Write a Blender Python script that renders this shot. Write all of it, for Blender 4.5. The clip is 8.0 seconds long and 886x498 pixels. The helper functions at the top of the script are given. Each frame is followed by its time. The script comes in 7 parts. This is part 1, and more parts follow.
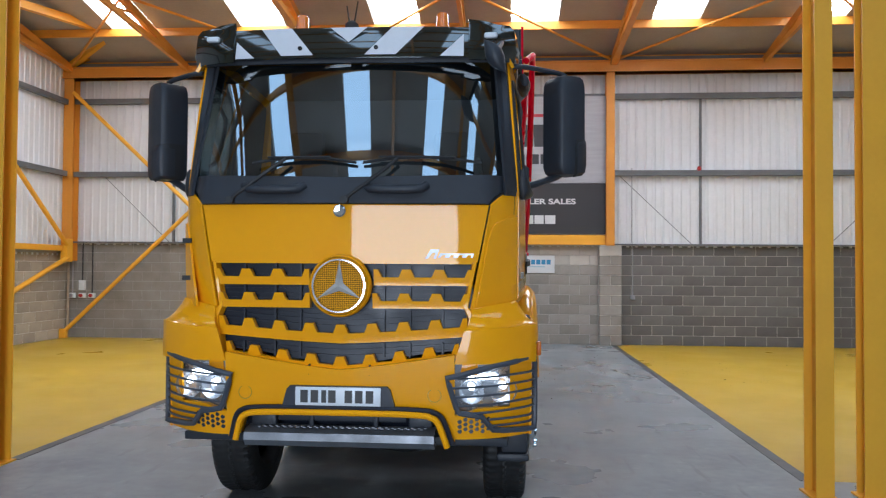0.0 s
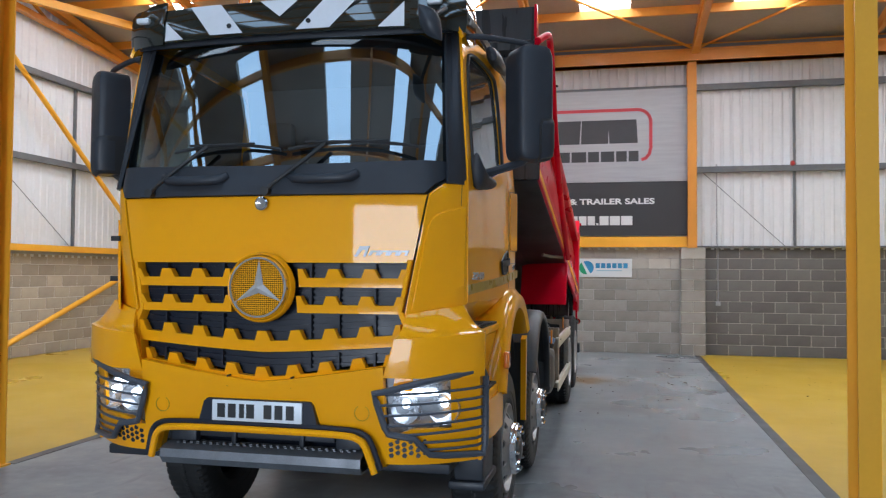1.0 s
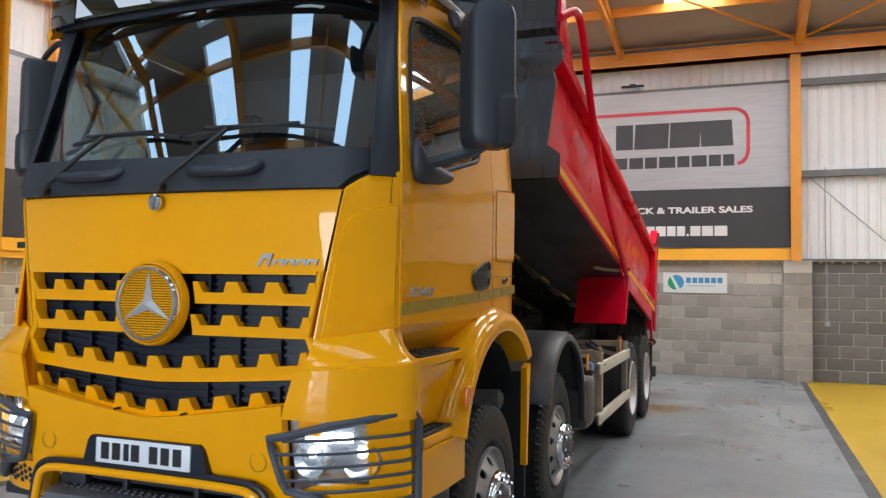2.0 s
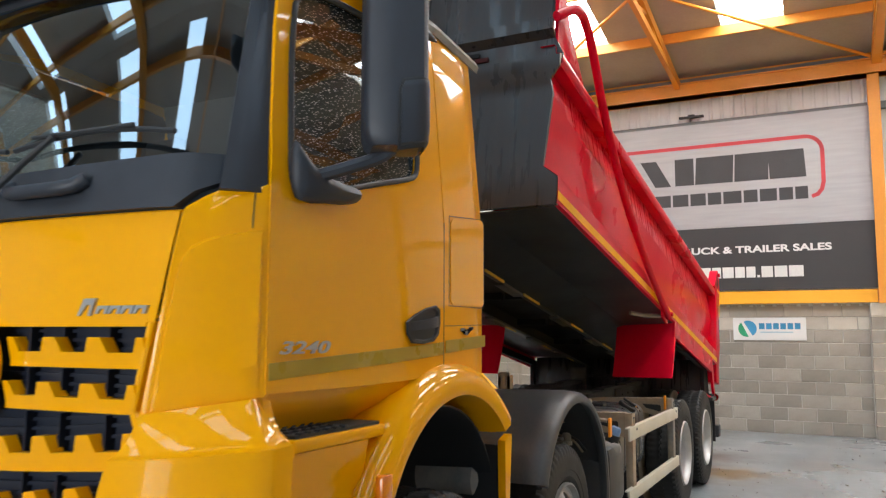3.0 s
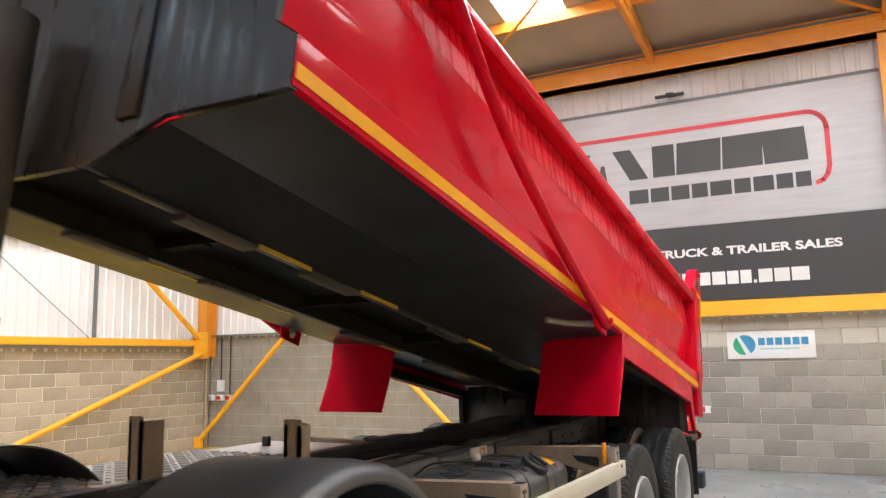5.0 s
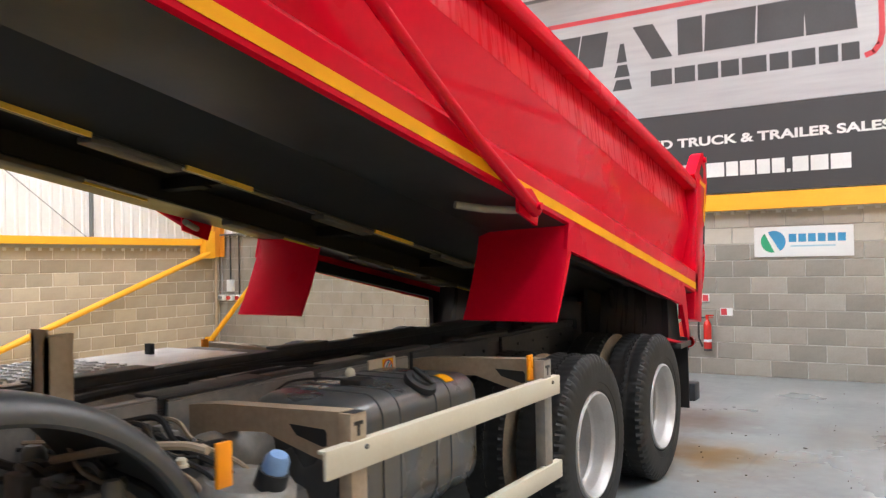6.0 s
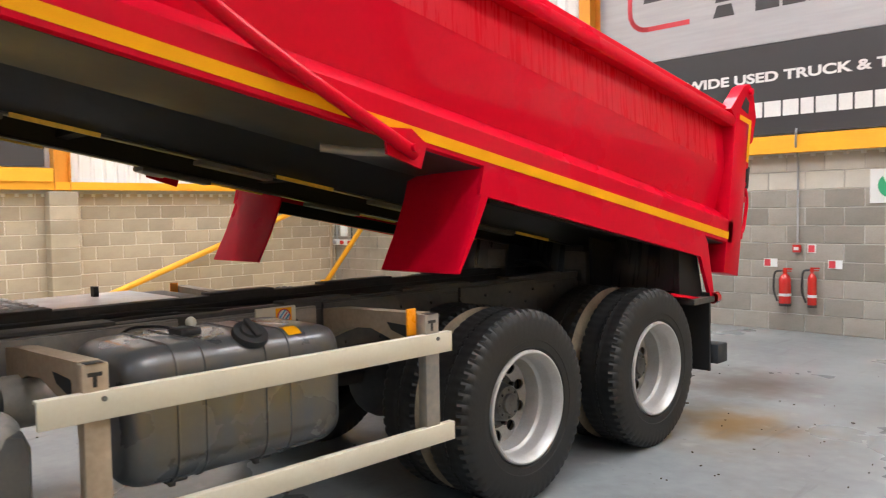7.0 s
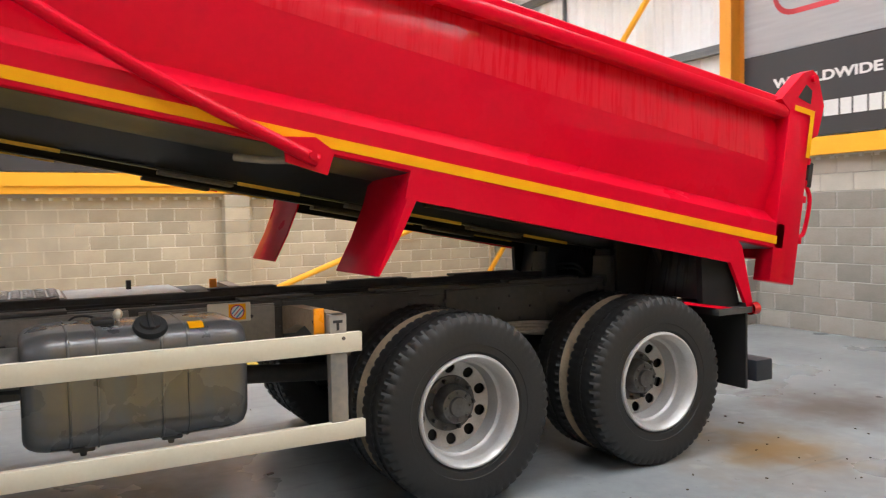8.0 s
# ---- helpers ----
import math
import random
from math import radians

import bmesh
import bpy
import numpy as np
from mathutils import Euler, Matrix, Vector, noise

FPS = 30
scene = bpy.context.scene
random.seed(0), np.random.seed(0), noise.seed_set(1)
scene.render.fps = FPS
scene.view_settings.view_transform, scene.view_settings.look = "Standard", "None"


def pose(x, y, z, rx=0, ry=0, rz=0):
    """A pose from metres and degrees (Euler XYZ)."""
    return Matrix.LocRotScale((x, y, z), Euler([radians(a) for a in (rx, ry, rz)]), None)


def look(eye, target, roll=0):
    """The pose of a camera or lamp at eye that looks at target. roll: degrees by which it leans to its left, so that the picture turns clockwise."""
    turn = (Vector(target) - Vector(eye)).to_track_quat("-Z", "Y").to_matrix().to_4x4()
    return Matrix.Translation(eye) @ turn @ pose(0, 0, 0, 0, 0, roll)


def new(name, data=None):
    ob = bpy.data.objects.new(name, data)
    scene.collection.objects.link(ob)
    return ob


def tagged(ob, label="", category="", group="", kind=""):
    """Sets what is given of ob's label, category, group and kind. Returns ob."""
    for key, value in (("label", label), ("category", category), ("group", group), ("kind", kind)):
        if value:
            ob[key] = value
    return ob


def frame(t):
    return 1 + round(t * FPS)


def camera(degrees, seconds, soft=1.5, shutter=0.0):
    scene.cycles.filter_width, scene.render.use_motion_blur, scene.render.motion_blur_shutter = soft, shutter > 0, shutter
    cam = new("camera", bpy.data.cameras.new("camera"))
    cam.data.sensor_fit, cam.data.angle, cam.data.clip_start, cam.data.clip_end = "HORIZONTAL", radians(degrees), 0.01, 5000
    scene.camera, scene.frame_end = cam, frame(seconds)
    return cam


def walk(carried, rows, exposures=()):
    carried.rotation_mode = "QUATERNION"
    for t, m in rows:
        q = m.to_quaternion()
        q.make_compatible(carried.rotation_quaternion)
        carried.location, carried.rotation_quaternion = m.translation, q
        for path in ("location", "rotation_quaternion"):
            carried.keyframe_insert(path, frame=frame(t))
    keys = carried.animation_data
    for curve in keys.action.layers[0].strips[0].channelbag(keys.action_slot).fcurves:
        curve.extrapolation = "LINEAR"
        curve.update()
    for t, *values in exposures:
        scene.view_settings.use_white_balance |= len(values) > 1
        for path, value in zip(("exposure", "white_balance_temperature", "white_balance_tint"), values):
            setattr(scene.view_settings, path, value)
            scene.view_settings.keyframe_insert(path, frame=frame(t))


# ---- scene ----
cam = camera(58.8, 8.0, soft=1.2, shutter=0.3)
PATH = [
    (0, (0.941, -0.048, 1.745), (0.784, 1.945, 1.795), 0.4),
    (0.5, (1.415, 0.277, 1.751), (1.122, 2.254, 1.809), 0.4),
    (1, (1.842, 0.719, 1.719), (1.403, 2.669, 1.781), 0.4),
    (2.3, (2.56, 2.146, 1.739), (1.771, 3.98, 1.852), 0.7),
    (2.5, (2.63, 2.349, 1.734), (1.799, 4.162, 1.87), 0.5),
    (3, (2.669, 2.961, 1.752), (1.773, 4.735, 1.967), 0.2),
    (3.5, (2.636, 3.62, 1.782), (1.721, 5.372, 2.082), -0.1),
    (4, (2.614, 4.312, 1.801), (1.706, 6.059, 2.152), -0.4),
    (4.2, (2.573, 4.592, 1.777), (1.675, 6.343, 2.135), -0.7),
    (5.3, (2.626, 6.037, 1.712), (1.706, 7.8, 1.921), -1.3),
    (5.5, (2.661, 6.298, 1.717), (1.714, 8.054, 1.865), -1.2),
    (6, (2.907, 6.917, 1.668), (1.86, 8.621, 1.703), -1.1),
    (6.5, (3.309, 7.5, 1.66), (2.097, 9.089, 1.602), -0.7),
    (7, (3.906, 8.049, 1.647), (2.501, 9.469, 1.552), -1.0),
    (7.5, (4.417, 8.641, 1.644), (2.829, 9.852, 1.537), -0.8),
    (8, (4.919, 9.284, 1.644), (3.162, 10.236, 1.557), -1.1),
]
EXPOSURES = [(0, -0.17, 5700, 10), (0.5, -0.23, 5700, 10), (1, -0.16, 5750, 10), (2.5, 0.25, 6400, 10), (3, 0.38, 6500, 10), (3.5, 0.46, 6750, 10), (4, 0.49, 6800, 10), (5.5, 0.65, 6150, 10), (6.5, 0.60, 6350, 10), (7, 0.55, 6350, 10), (8, 0.52, 6250, 10)]
walk(cam, [(t, look(eye, target, roll)) for t, eye, target, roll in PATH], EXPOSURES)

# ---- world and light ----
world = bpy.data.worlds.new("world")
scene.world = world
world.use_nodes = True
wt = world.node_tree
sky = wt.nodes.new("ShaderNodeTexSky")
sky.sky_type = "NISHITA"
sky.sun_disc = False
sky.sun_elevation, sky.sun_rotation = radians(42), radians(150)
wt.links.new(sky.outputs[0], wt.nodes["Background"].inputs[0])
wt.nodes["Background"].inputs[1].default_value = 0.15
sun = new("sun", bpy.data.lights.new("sun", "SUN"))
sun.data.energy, sun.data.angle, sun.data.color = 1.0, radians(10), (1.0, 0.96, 0.9)
sun.matrix_world = look((4, -20, 24), (0, 0, 0))
SKYLIGHT = 14.0
doorway_light = new("doorway_light", bpy.data.lights.new("doorway_light", "AREA"))
doorway_light.data.shape, doorway_light.data.size, doorway_light.data.size_y = "RECTANGLE", 3.45, 3.3
doorway_light.data.energy, doorway_light.data.color = 475, (0.90, 0.95, 1.0)
doorway_light.matrix_world = look((-0.08, -5.18, 1.69), (-0.08, 0, 1.69))


# ---- materials ----
def material(name, a, b=None, rough=0.5, metal=0.0, big=1.5, fine=40.0, bump=0.0, coat=0.0, vary=0.08, spread=0.5, random_tint=0.0, stretch=(1, 1, 1), spec=0.5):
    """Two colours mixed by a coarse and a fine noise, with uneven gloss and a fine relief."""
    m = bpy.data.materials.new(name)
    m.use_nodes = True
    t = m.node_tree
    p = t.nodes["Principled BSDF"]
    b = b or tuple(0.82 * c for c in a)
    tc = t.nodes.new("ShaderNodeTexCoord")
    mp = t.nodes.new("ShaderNodeMapping")
    mp.inputs["Scale"].default_value = stretch
    t.links.new(tc.outputs["Object"], mp.inputs[0])
    n1, n2 = t.nodes.new("ShaderNodeTexNoise"), t.nodes.new("ShaderNodeTexNoise")
    n1.inputs["Scale"].default_value, n1.inputs["Detail"].default_value = big, 5
    n2.inputs["Scale"].default_value, n2.inputs["Detail"].default_value = fine, 4
    for n in (n1, n2):
        t.links.new(mp.outputs[0], n.inputs["Vector"])
    add = t.nodes.new("ShaderNodeMath")
    add.operation = "MULTIPLY_ADD"
    t.links.new(n2.outputs[0], add.inputs[0])
    add.inputs[1].default_value = 0.5
    t.links.new(n1.outputs[0], add.inputs[2])
    ramp = t.nodes.new("ShaderNodeMapRange")
    ramp.inputs[1].default_value, ramp.inputs[2].default_value = 0.75 - spread / 2, 0.75 + spread / 2
    t.links.new(add.outputs[0], ramp.inputs[0])
    mix = t.nodes.new("ShaderNodeMix")
    mix.data_type = "RGBA"
    mix.inputs["A"].default_value, mix.inputs["B"].default_value = (*a, 1), (*b, 1)
    t.links.new(ramp.outputs[0], mix.inputs["Factor"])
    colour = mix.outputs["Result"]
    if random_tint:
        info = t.nodes.new("ShaderNodeObjectInfo")
        hs = t.nodes.new("ShaderNodeHueSaturation")
        mr = t.nodes.new("ShaderNodeMapRange")
        mr.inputs[3].default_value, mr.inputs[4].default_value = 1 - random_tint, 1 + random_tint
        t.links.new(info.outputs["Random"], mr.inputs[0])
        t.links.new(mr.outputs[0], hs.inputs["Value"])
        t.links.new(colour, hs.inputs["Color"])
        colour = hs.outputs[0]
    t.links.new(colour, p.inputs["Base Color"])
    rr = t.nodes.new("ShaderNodeMapRange")
    rr.inputs[1].default_value, rr.inputs[2].default_value = 0.3, 0.7
    rr.inputs[3].default_value, rr.inputs[4].default_value = max(0.02, rough - vary), min(1, rough + vary)
    t.links.new(n1.outputs[0], rr.inputs[0])
    t.links.new(rr.outputs[0], p.inputs["Roughness"])
    p.inputs["Metallic"].default_value = metal
    p.inputs["Specular IOR Level"].default_value = spec
    p.inputs["Coat Weight"].default_value = coat
    p.inputs["Coat Roughness"].default_value = 0.03
    if bump:
        bp = t.nodes.new("ShaderNodeBump")
        bp.inputs["Strength"].default_value, bp.inputs["Distance"].default_value = bump, 0.004
        t.links.new(n2.outputs[0], bp.inputs["Height"])
        t.links.new(bp.outputs[0], p.inputs["Normal"])
    return m


def glass_material(name, tint, clear_share=0.9, gain=0.08):
    """A thin pane: clear or tinted, with mirror gloss by Fresnel."""
    m = bpy.data.materials.new(name)
    m.use_nodes = True
    t = m.node_tree
    out = t.nodes["Material Output"]
    t.nodes.remove(t.nodes["Principled BSDF"])
    clear, gloss, mix, fr, pw, sc = (t.nodes.new("ShaderNode" + k) for k in ("BsdfTransparent", "BsdfGlossy", "MixShader", "LayerWeight", "Math", "MapRange"))
    clear.inputs[0].default_value = (*[c * clear_share for c in tint], 1)
    gloss.inputs["Roughness"].default_value = 0.015
    gloss.inputs[0].default_value = (0.78, 0.9, 1.0, 1)
    fr.inputs[0].default_value = 0.5
    pw.operation = "POWER"
    pw.inputs[1].default_value = 4.0
    sc.inputs[3].default_value, sc.inputs[4].default_value = gain, 1.0
    t.links.new(fr.outputs["Facing"], pw.inputs[0])
    t.links.new(pw.outputs[0], sc.inputs[0])
    t.links.new(sc.outputs[0], mix.inputs[0])
    t.links.new(clear.outputs[0], mix.inputs[1])
    t.links.new(gloss.outputs[0], mix.inputs[2])
    t.links.new(mix.outputs[0], out.inputs[0])
    return m


def glow_material(name, colour, strength):
    m = bpy.data.materials.new(name)
    m.use_nodes = True
    p = m.node_tree.nodes["Principled BSDF"]
    p.inputs["Base Color"].default_value = (0.8, 0.8, 0.8, 1)
    p.inputs["Emission Color"].default_value = (*colour, 1)
    p.inputs["Emission Strength"].default_value = strength
    return m


YELLOW = material("yellow_truck_paint", (0.90, 0.39, 0.0003), (0.87, 0.37, 0.0003), 0.38, big=2, fine=300, coat=0.6, vary=0.06, spec=0.03)
YELLOW.node_tree.nodes["Principled BSDF"].inputs["Coat IOR"].default_value = 1.52
RED = material("red_body_paint", (0.66, 0.0025, 0.024), (0.58, 0.002, 0.019), 0.32, big=1.3, fine=30, coat=0.2, vary=0.08, spec=0.04)
RED_WET = material("rain_streaked_red_paint", (0.62, 0.004, 0.018), (0.66, 0.012, 0.03), 0.3, big=7, fine=60, coat=0.1, vary=0.10, stretch=(1, 5, 0.35), spec=0.1, spread=0.3)
BLACK_PAINT = material("black_body_paint", (0.020, 0.024, 0.029), (0.030, 0.033, 0.036), 0.44, big=1.2, fine=25, vary=0.10, bump=0.05, spec=0.38)
# upright colour streaks hold both scuffs and the sheet's streaky reflections
BLACK_WORN = material("scuffed_sheen_black_steel", (0.016, 0.017, 0.019), (0.036, 0.037, 0.040), 0.33, big=3, fine=30, vary=0.16, stretch=(5, 5, 0.5))
PLASTIC = material("charcoal_plastic", (0.024, 0.028, 0.037), (0.019, 0.022, 0.029), 0.5, big=4, fine=500, bump=0.15)
DARK = material("dark_grille_plastic", (0.013, 0.017, 0.030), (0.009, 0.012, 0.021), 0.4, big=6, fine=80, spec=0.35)
GUARD = material("grey_powder_coated_wire", (0.06, 0.068, 0.085), (0.05, 0.055, 0.07), 0.45, big=6, fine=120)
RUBBER = material("tyre_rubber", (0.010, 0.010, 0.0105), (0.019, 0.0185, 0.018), 0.6, big=5, fine=60, bump=0.2)
MUDDY = material("dusty_inner_rubber", (0.34, 0.27, 0.18), (0.20, 0.16, 0.115), 0.9, big=7, fine=60, bump=0.4)
SILVER = material("silver_painted_wheel_steel", (0.46, 0.45, 0.44), (0.34, 0.33, 0.315), 0.4, metal=0.55, big=9, fine=90, vary=0.07)
RIM_SILVER = material("bright_silver_rim_paint", (0.56, 0.555, 0.55), (0.45, 0.44, 0.425), 0.46, metal=0.35, big=7, fine=90, vary=0.07)
HUB_GREY = material("grey_hub_steel", (0.13, 0.13, 0.13), (0.075, 0.072, 0.07), 0.5, metal=0.5, big=12, fine=90, bump=0.2)
CHROME = material("chrome", (0.8, 0.8, 0.8), (0.75, 0.75, 0.75), 0.09, metal=1.0, vary=0.04)
SKID = material("brushed_bumper_steel", (0.22, 0.23, 0.25), (0.15, 0.157, 0.17), 0.45, metal=0.6, big=8, fine=120)
CHASSIS = material("grimy_chassis_black", (0.036, 0.037, 0.039), (0.085, 0.079, 0.070), 0.6, big=3, fine=25, bump=0.3)
DUSTY = material("dusty_grey_steel", (0.19, 0.185, 0.178), (0.34, 0.295, 0.24), 0.65, big=5, fine=30, bump=0.3)
BEIGE = material("dusty_beige_bracket", (0.44, 0.345, 0.245), (0.31, 0.24, 0.165), 0.7, big=5, fine=40, bump=0.25)
CREAM = material("cream_side_rail", (0.66, 0.62, 0.50), (0.60, 0.55, 0.43), 0.4, big=3, fine=60)
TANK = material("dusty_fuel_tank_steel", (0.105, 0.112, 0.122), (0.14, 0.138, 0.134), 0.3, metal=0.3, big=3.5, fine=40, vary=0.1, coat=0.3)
GUARD_PLASTIC = material("black_mudguard_plastic", (0.045, 0.048, 0.052), (0.075, 0.073, 0.070), 0.4, big=5, fine=60, bump=0.08, vary=0.1)
RAIL_GREY = material("dusty_grey_frame_steel", (0.15, 0.151, 0.15), (0.29, 0.265, 0.23), 0.42, big=4, fine=30, bump=0.2)
LAMP_BOWL = material("bright_lamp_bowl", (0.62, 0.64, 0.66), (0.46, 0.48, 0.50), 0.24, metal=0.65, big=14, fine=70)
TREAD = material("bright_aluminium_tread", (0.72, 0.73, 0.74), (0.58, 0.58, 0.58), 0.35, metal=0.35, big=5, fine=50)
TAPE = material("yellow_reflective_tape", (0.92, 0.42, 0.002), (0.82, 0.36, 0.002), 0.45, big=4, fine=160, spec=0.15)
TAPE_EDGE = material("worn_yellow_edge", (0.75, 0.48, 0.03), (0.5, 0.33, 0.05), 0.5, big=6, fine=60)
TAPE_DIM = material("olive_reflective_tape", (0.42, 0.27, 0.01), (0.36, 0.23, 0.012), 0.3, big=6, fine=200)
AMBER = material("amber_lens", (0.85, 0.22, 0.01), (0.75, 0.18, 0.01), 0.15, coat=0.8)
AMBER_STRIP = material("amber_reflector_strip", (0.95, 0.33, 0.004), (0.9, 0.30, 0.004), 0.35, big=6, fine=120)
DULL_RED = material("dull_red_lens", (0.075, 0.012, 0.014), (0.05, 0.012, 0.012), 0.6, spec=0.2)
RED_LENS = material("red_lens", (0.45, 0.01, 0.01), None, 0.15, coat=0.8)
WHITE_FILM = material("white_reflective_film", (0.72, 0.74, 0.78), (0.66, 0.68, 0.72), 0.35)
VISOR = material("smoked_sun_visor", (0.010, 0.012, 0.009), (0.014, 0.016, 0.012), 0.07, coat=1.0)
PLATE = material("white_plate", (0.72, 0.76, 0.80), (0.70, 0.73, 0.77), 0.35)
BLACK_INK = material("black_print", (0.015, 0.015, 0.016), None, 0.5)
BLUE_CAP = material("blue_tank_cap", (0.22, 0.36, 0.62), (0.16, 0.28, 0.5), 0.45)
SEAT = material("dark_seat_cloth", (0.03, 0.032, 0.036), (0.02, 0.02, 0.022), 0.85)
CABIN = material("grey_cab_trim", (0.05, 0.053, 0.056), (0.04, 0.042, 0.045), 0.6)
MESH_YELLOW = material("yellow_mesh", (0.5, 0.26, 0.02), (0.3, 0.15, 0.01), 0.5, big=30, fine=200, spec=0.08)
mt = MESH_YELLOW.node_tree
mco, mmp, mck = (mt.nodes.new("ShaderNode" + k) for k in ("TexCoord", "Mapping", "TexChecker"))
mmp.inputs["Rotation"].default_value = (0, radians(45), 0)
mck.inputs["Scale"].default_value = 125
mck.inputs[1].default_value, mck.inputs[2].default_value = (0.85, 0.37, 0.002, 1), (0.10, 0.05, 0.004, 1)
mt.links.new(mco.outputs["Object"], mmp.inputs[0])
mt.links.new(mmp.outputs[0], mck.inputs[0])
mt.links.new(mck.outputs[0], mt.nodes["Principled BSDF"].inputs["Base Color"])
GLASS = glass_material("windscreen_glass", (0.50, 0.58, 0.61), 0.8, 0.18)
SIDE_GLASS = glass_material("rain_specked_side_glass", (0.58, 0.74, 0.76), 0.55, 0.13)
st = SIDE_GLASS.node_tree
vor, cut, drop, blend, co = (st.nodes.new("ShaderNode" + k) for k in ("TexVoronoi", "MapRange", "BsdfDiffuse", "MixShader", "TexCoord"))
vor.inputs["Scale"].default_value = 105
cut.inputs[1].default_value, cut.inputs[2].default_value, cut.inputs[3].default_value, cut.inputs[4].default_value = 0.18, 0.27, 0.7, 0.0
drop.inputs[0].default_value = (0.75, 0.78, 0.8, 1)
st.links.new(co.outputs["Object"], vor.inputs["Vector"])
st.links.new(vor.outputs["Distance"], cut.inputs[0])
st.links.new(cut.outputs[0], blend.inputs[0])
st.links.new(st.nodes["Mix Shader"].outputs[0], blend.inputs[1])
st.links.new(drop.outputs[0], blend.inputs[2])
st.links.new(blend.outputs[0], st.nodes["Material Output"].inputs[0])
LENS = glass_material("headlamp_lens", (0.95, 0.97, 1.0), 0.97, 0.04)
LAMP_ON = glow_material("headlamp_bulb", (0.9, 0.95, 1.0), 8.0)
STRIP_ON = glow_material("roof_light_sheet", (0.95, 0.98, 1.0), SKYLIGHT)
STRIP_BLUE = glow_material("clear_roof_light_sheet", (0.55, 0.78, 1.0), SKYLIGHT * 0.28)
STEEL_ORANGE = material("orange_painted_steel", (0.72, 0.30, 0.03), (0.62, 0.25, 0.025), 0.4, big=1.5, fine=30, vary=0.1)
STEEL_YELLOW = material("golden_yellow_steel", (0.86, 0.43, 0.025), (0.80, 0.39, 0.02), 0.42, big=2, fine=30)
BLOCK = material("grey_concrete_block", (0.31, 0.285, 0.25), (0.225, 0.207, 0.18), 0.92, big=3, fine=70, bump=0.5, random_tint=0.2)
BLOCK_DARK = material("dark_grey_concrete_block", (0.155, 0.148, 0.138), (0.115, 0.11, 0.104), 0.92, big=3, fine=70, bump=0.5, random_tint=0.2)
# the grey block with the west side's brighter, warmer light put into its colour
BLOCK_LIT = material("lit_tone_concrete_block", (0.44, 0.385, 0.295), (0.335, 0.295, 0.23), 0.92, big=3, fine=70, bump=0.5, random_tint=0.15)
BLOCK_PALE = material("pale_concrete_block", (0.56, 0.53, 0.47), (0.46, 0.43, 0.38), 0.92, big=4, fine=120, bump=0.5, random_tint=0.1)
MORTAR_GREY = material("grey_mortar", (0.50, 0.475, 0.43), (0.33, 0.315, 0.285), 0.95, big=3, fine=90, bump=0.4)
MORTAR = material("mortar", (0.80, 0.75, 0.66), (0.56, 0.52, 0.46), 0.95, big=3, fine=90, bump=0.4)
# for the unseen east wall: this grey tempers its reflections and bounce on the truck
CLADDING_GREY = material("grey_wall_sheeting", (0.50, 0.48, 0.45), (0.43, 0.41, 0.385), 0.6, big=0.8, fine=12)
CLADDING = material("white_wall_sheeting", (0.74, 0.75, 0.76), (0.66, 0.67, 0.67), 0.45, big=0.8, fine=12, vary=0.1)
ROOF_LINING = material("beige_roof_lining", (0.42, 0.38, 0.33), (0.36, 0.32, 0.275), 0.7, big=1.2, fine=20)
GREY_RAIL = material("grey_sheeting_rail", (0.15, 0.16, 0.165), (0.12, 0.125, 0.13), 0.5, big=3, fine=40)
FLASHING = material("galvanised_flashing", (0.42, 0.44, 0.45), (0.35, 0.37, 0.38), 0.4, metal=0.5, big=3, fine=50)
BANNER_SILVER = material("silver_banner_sheet", (0.40, 0.40, 0.41), (0.34, 0.34, 0.35), 0.42, metal=0.3, big=1.2, fine=60, stretch=(1, 1, 12))
BANNER_DARK = material("charcoal_banner_sheet", (0.030, 0.030, 0.033), (0.038, 0.038, 0.04), 0.5, big=2, fine=90)
PRINT_DARK = material("charcoal_print", (0.045, 0.046, 0.05), None, 0.5)
PRINT_WHITE = material("white_print", (0.74, 0.74, 0.73), None, 0.5)
PRINT_RED = material("red_print", (0.60, 0.05, 0.065), None, 0.5)
PRINT_BLUE = material("blue_print", (0.05, 0.28, 0.52), None, 0.5)
PRINT_GREEN = material("green_print", (0.03, 0.34, 0.16), None, 0.5)
SIGN_WHITE = material("white_sign_board", (0.74, 0.75, 0.75), (0.70, 0.71, 0.71), 0.4)
EXT_RED = material("extinguisher_red", (0.55, 0.02, 0.015), None, 0.25, coat=0.5)
LINER = material("matt_black_liner", (0.016, 0.017, 0.018), (0.022, 0.022, 0.023), 0.7, big=3, fine=60, spec=0.12)
CABLE = material("black_cable", (0.02, 0.02, 0.021), None, 0.6)
CONDUIT = material("grey_conduit", (0.36, 0.37, 0.38), (0.3, 0.3, 0.31), 0.45)
FLOOR_YELLOW = material("yellow_floor_paint", (0.52, 0.33, 0.016), (0.45, 0.285, 0.016), 0.36, big=0.5, fine=6, vary=0.12)
LINE_DARK = material("dark_grey_floor_line", (0.075, 0.078, 0.082), (0.06, 0.062, 0.066), 0.45, big=2, fine=30)

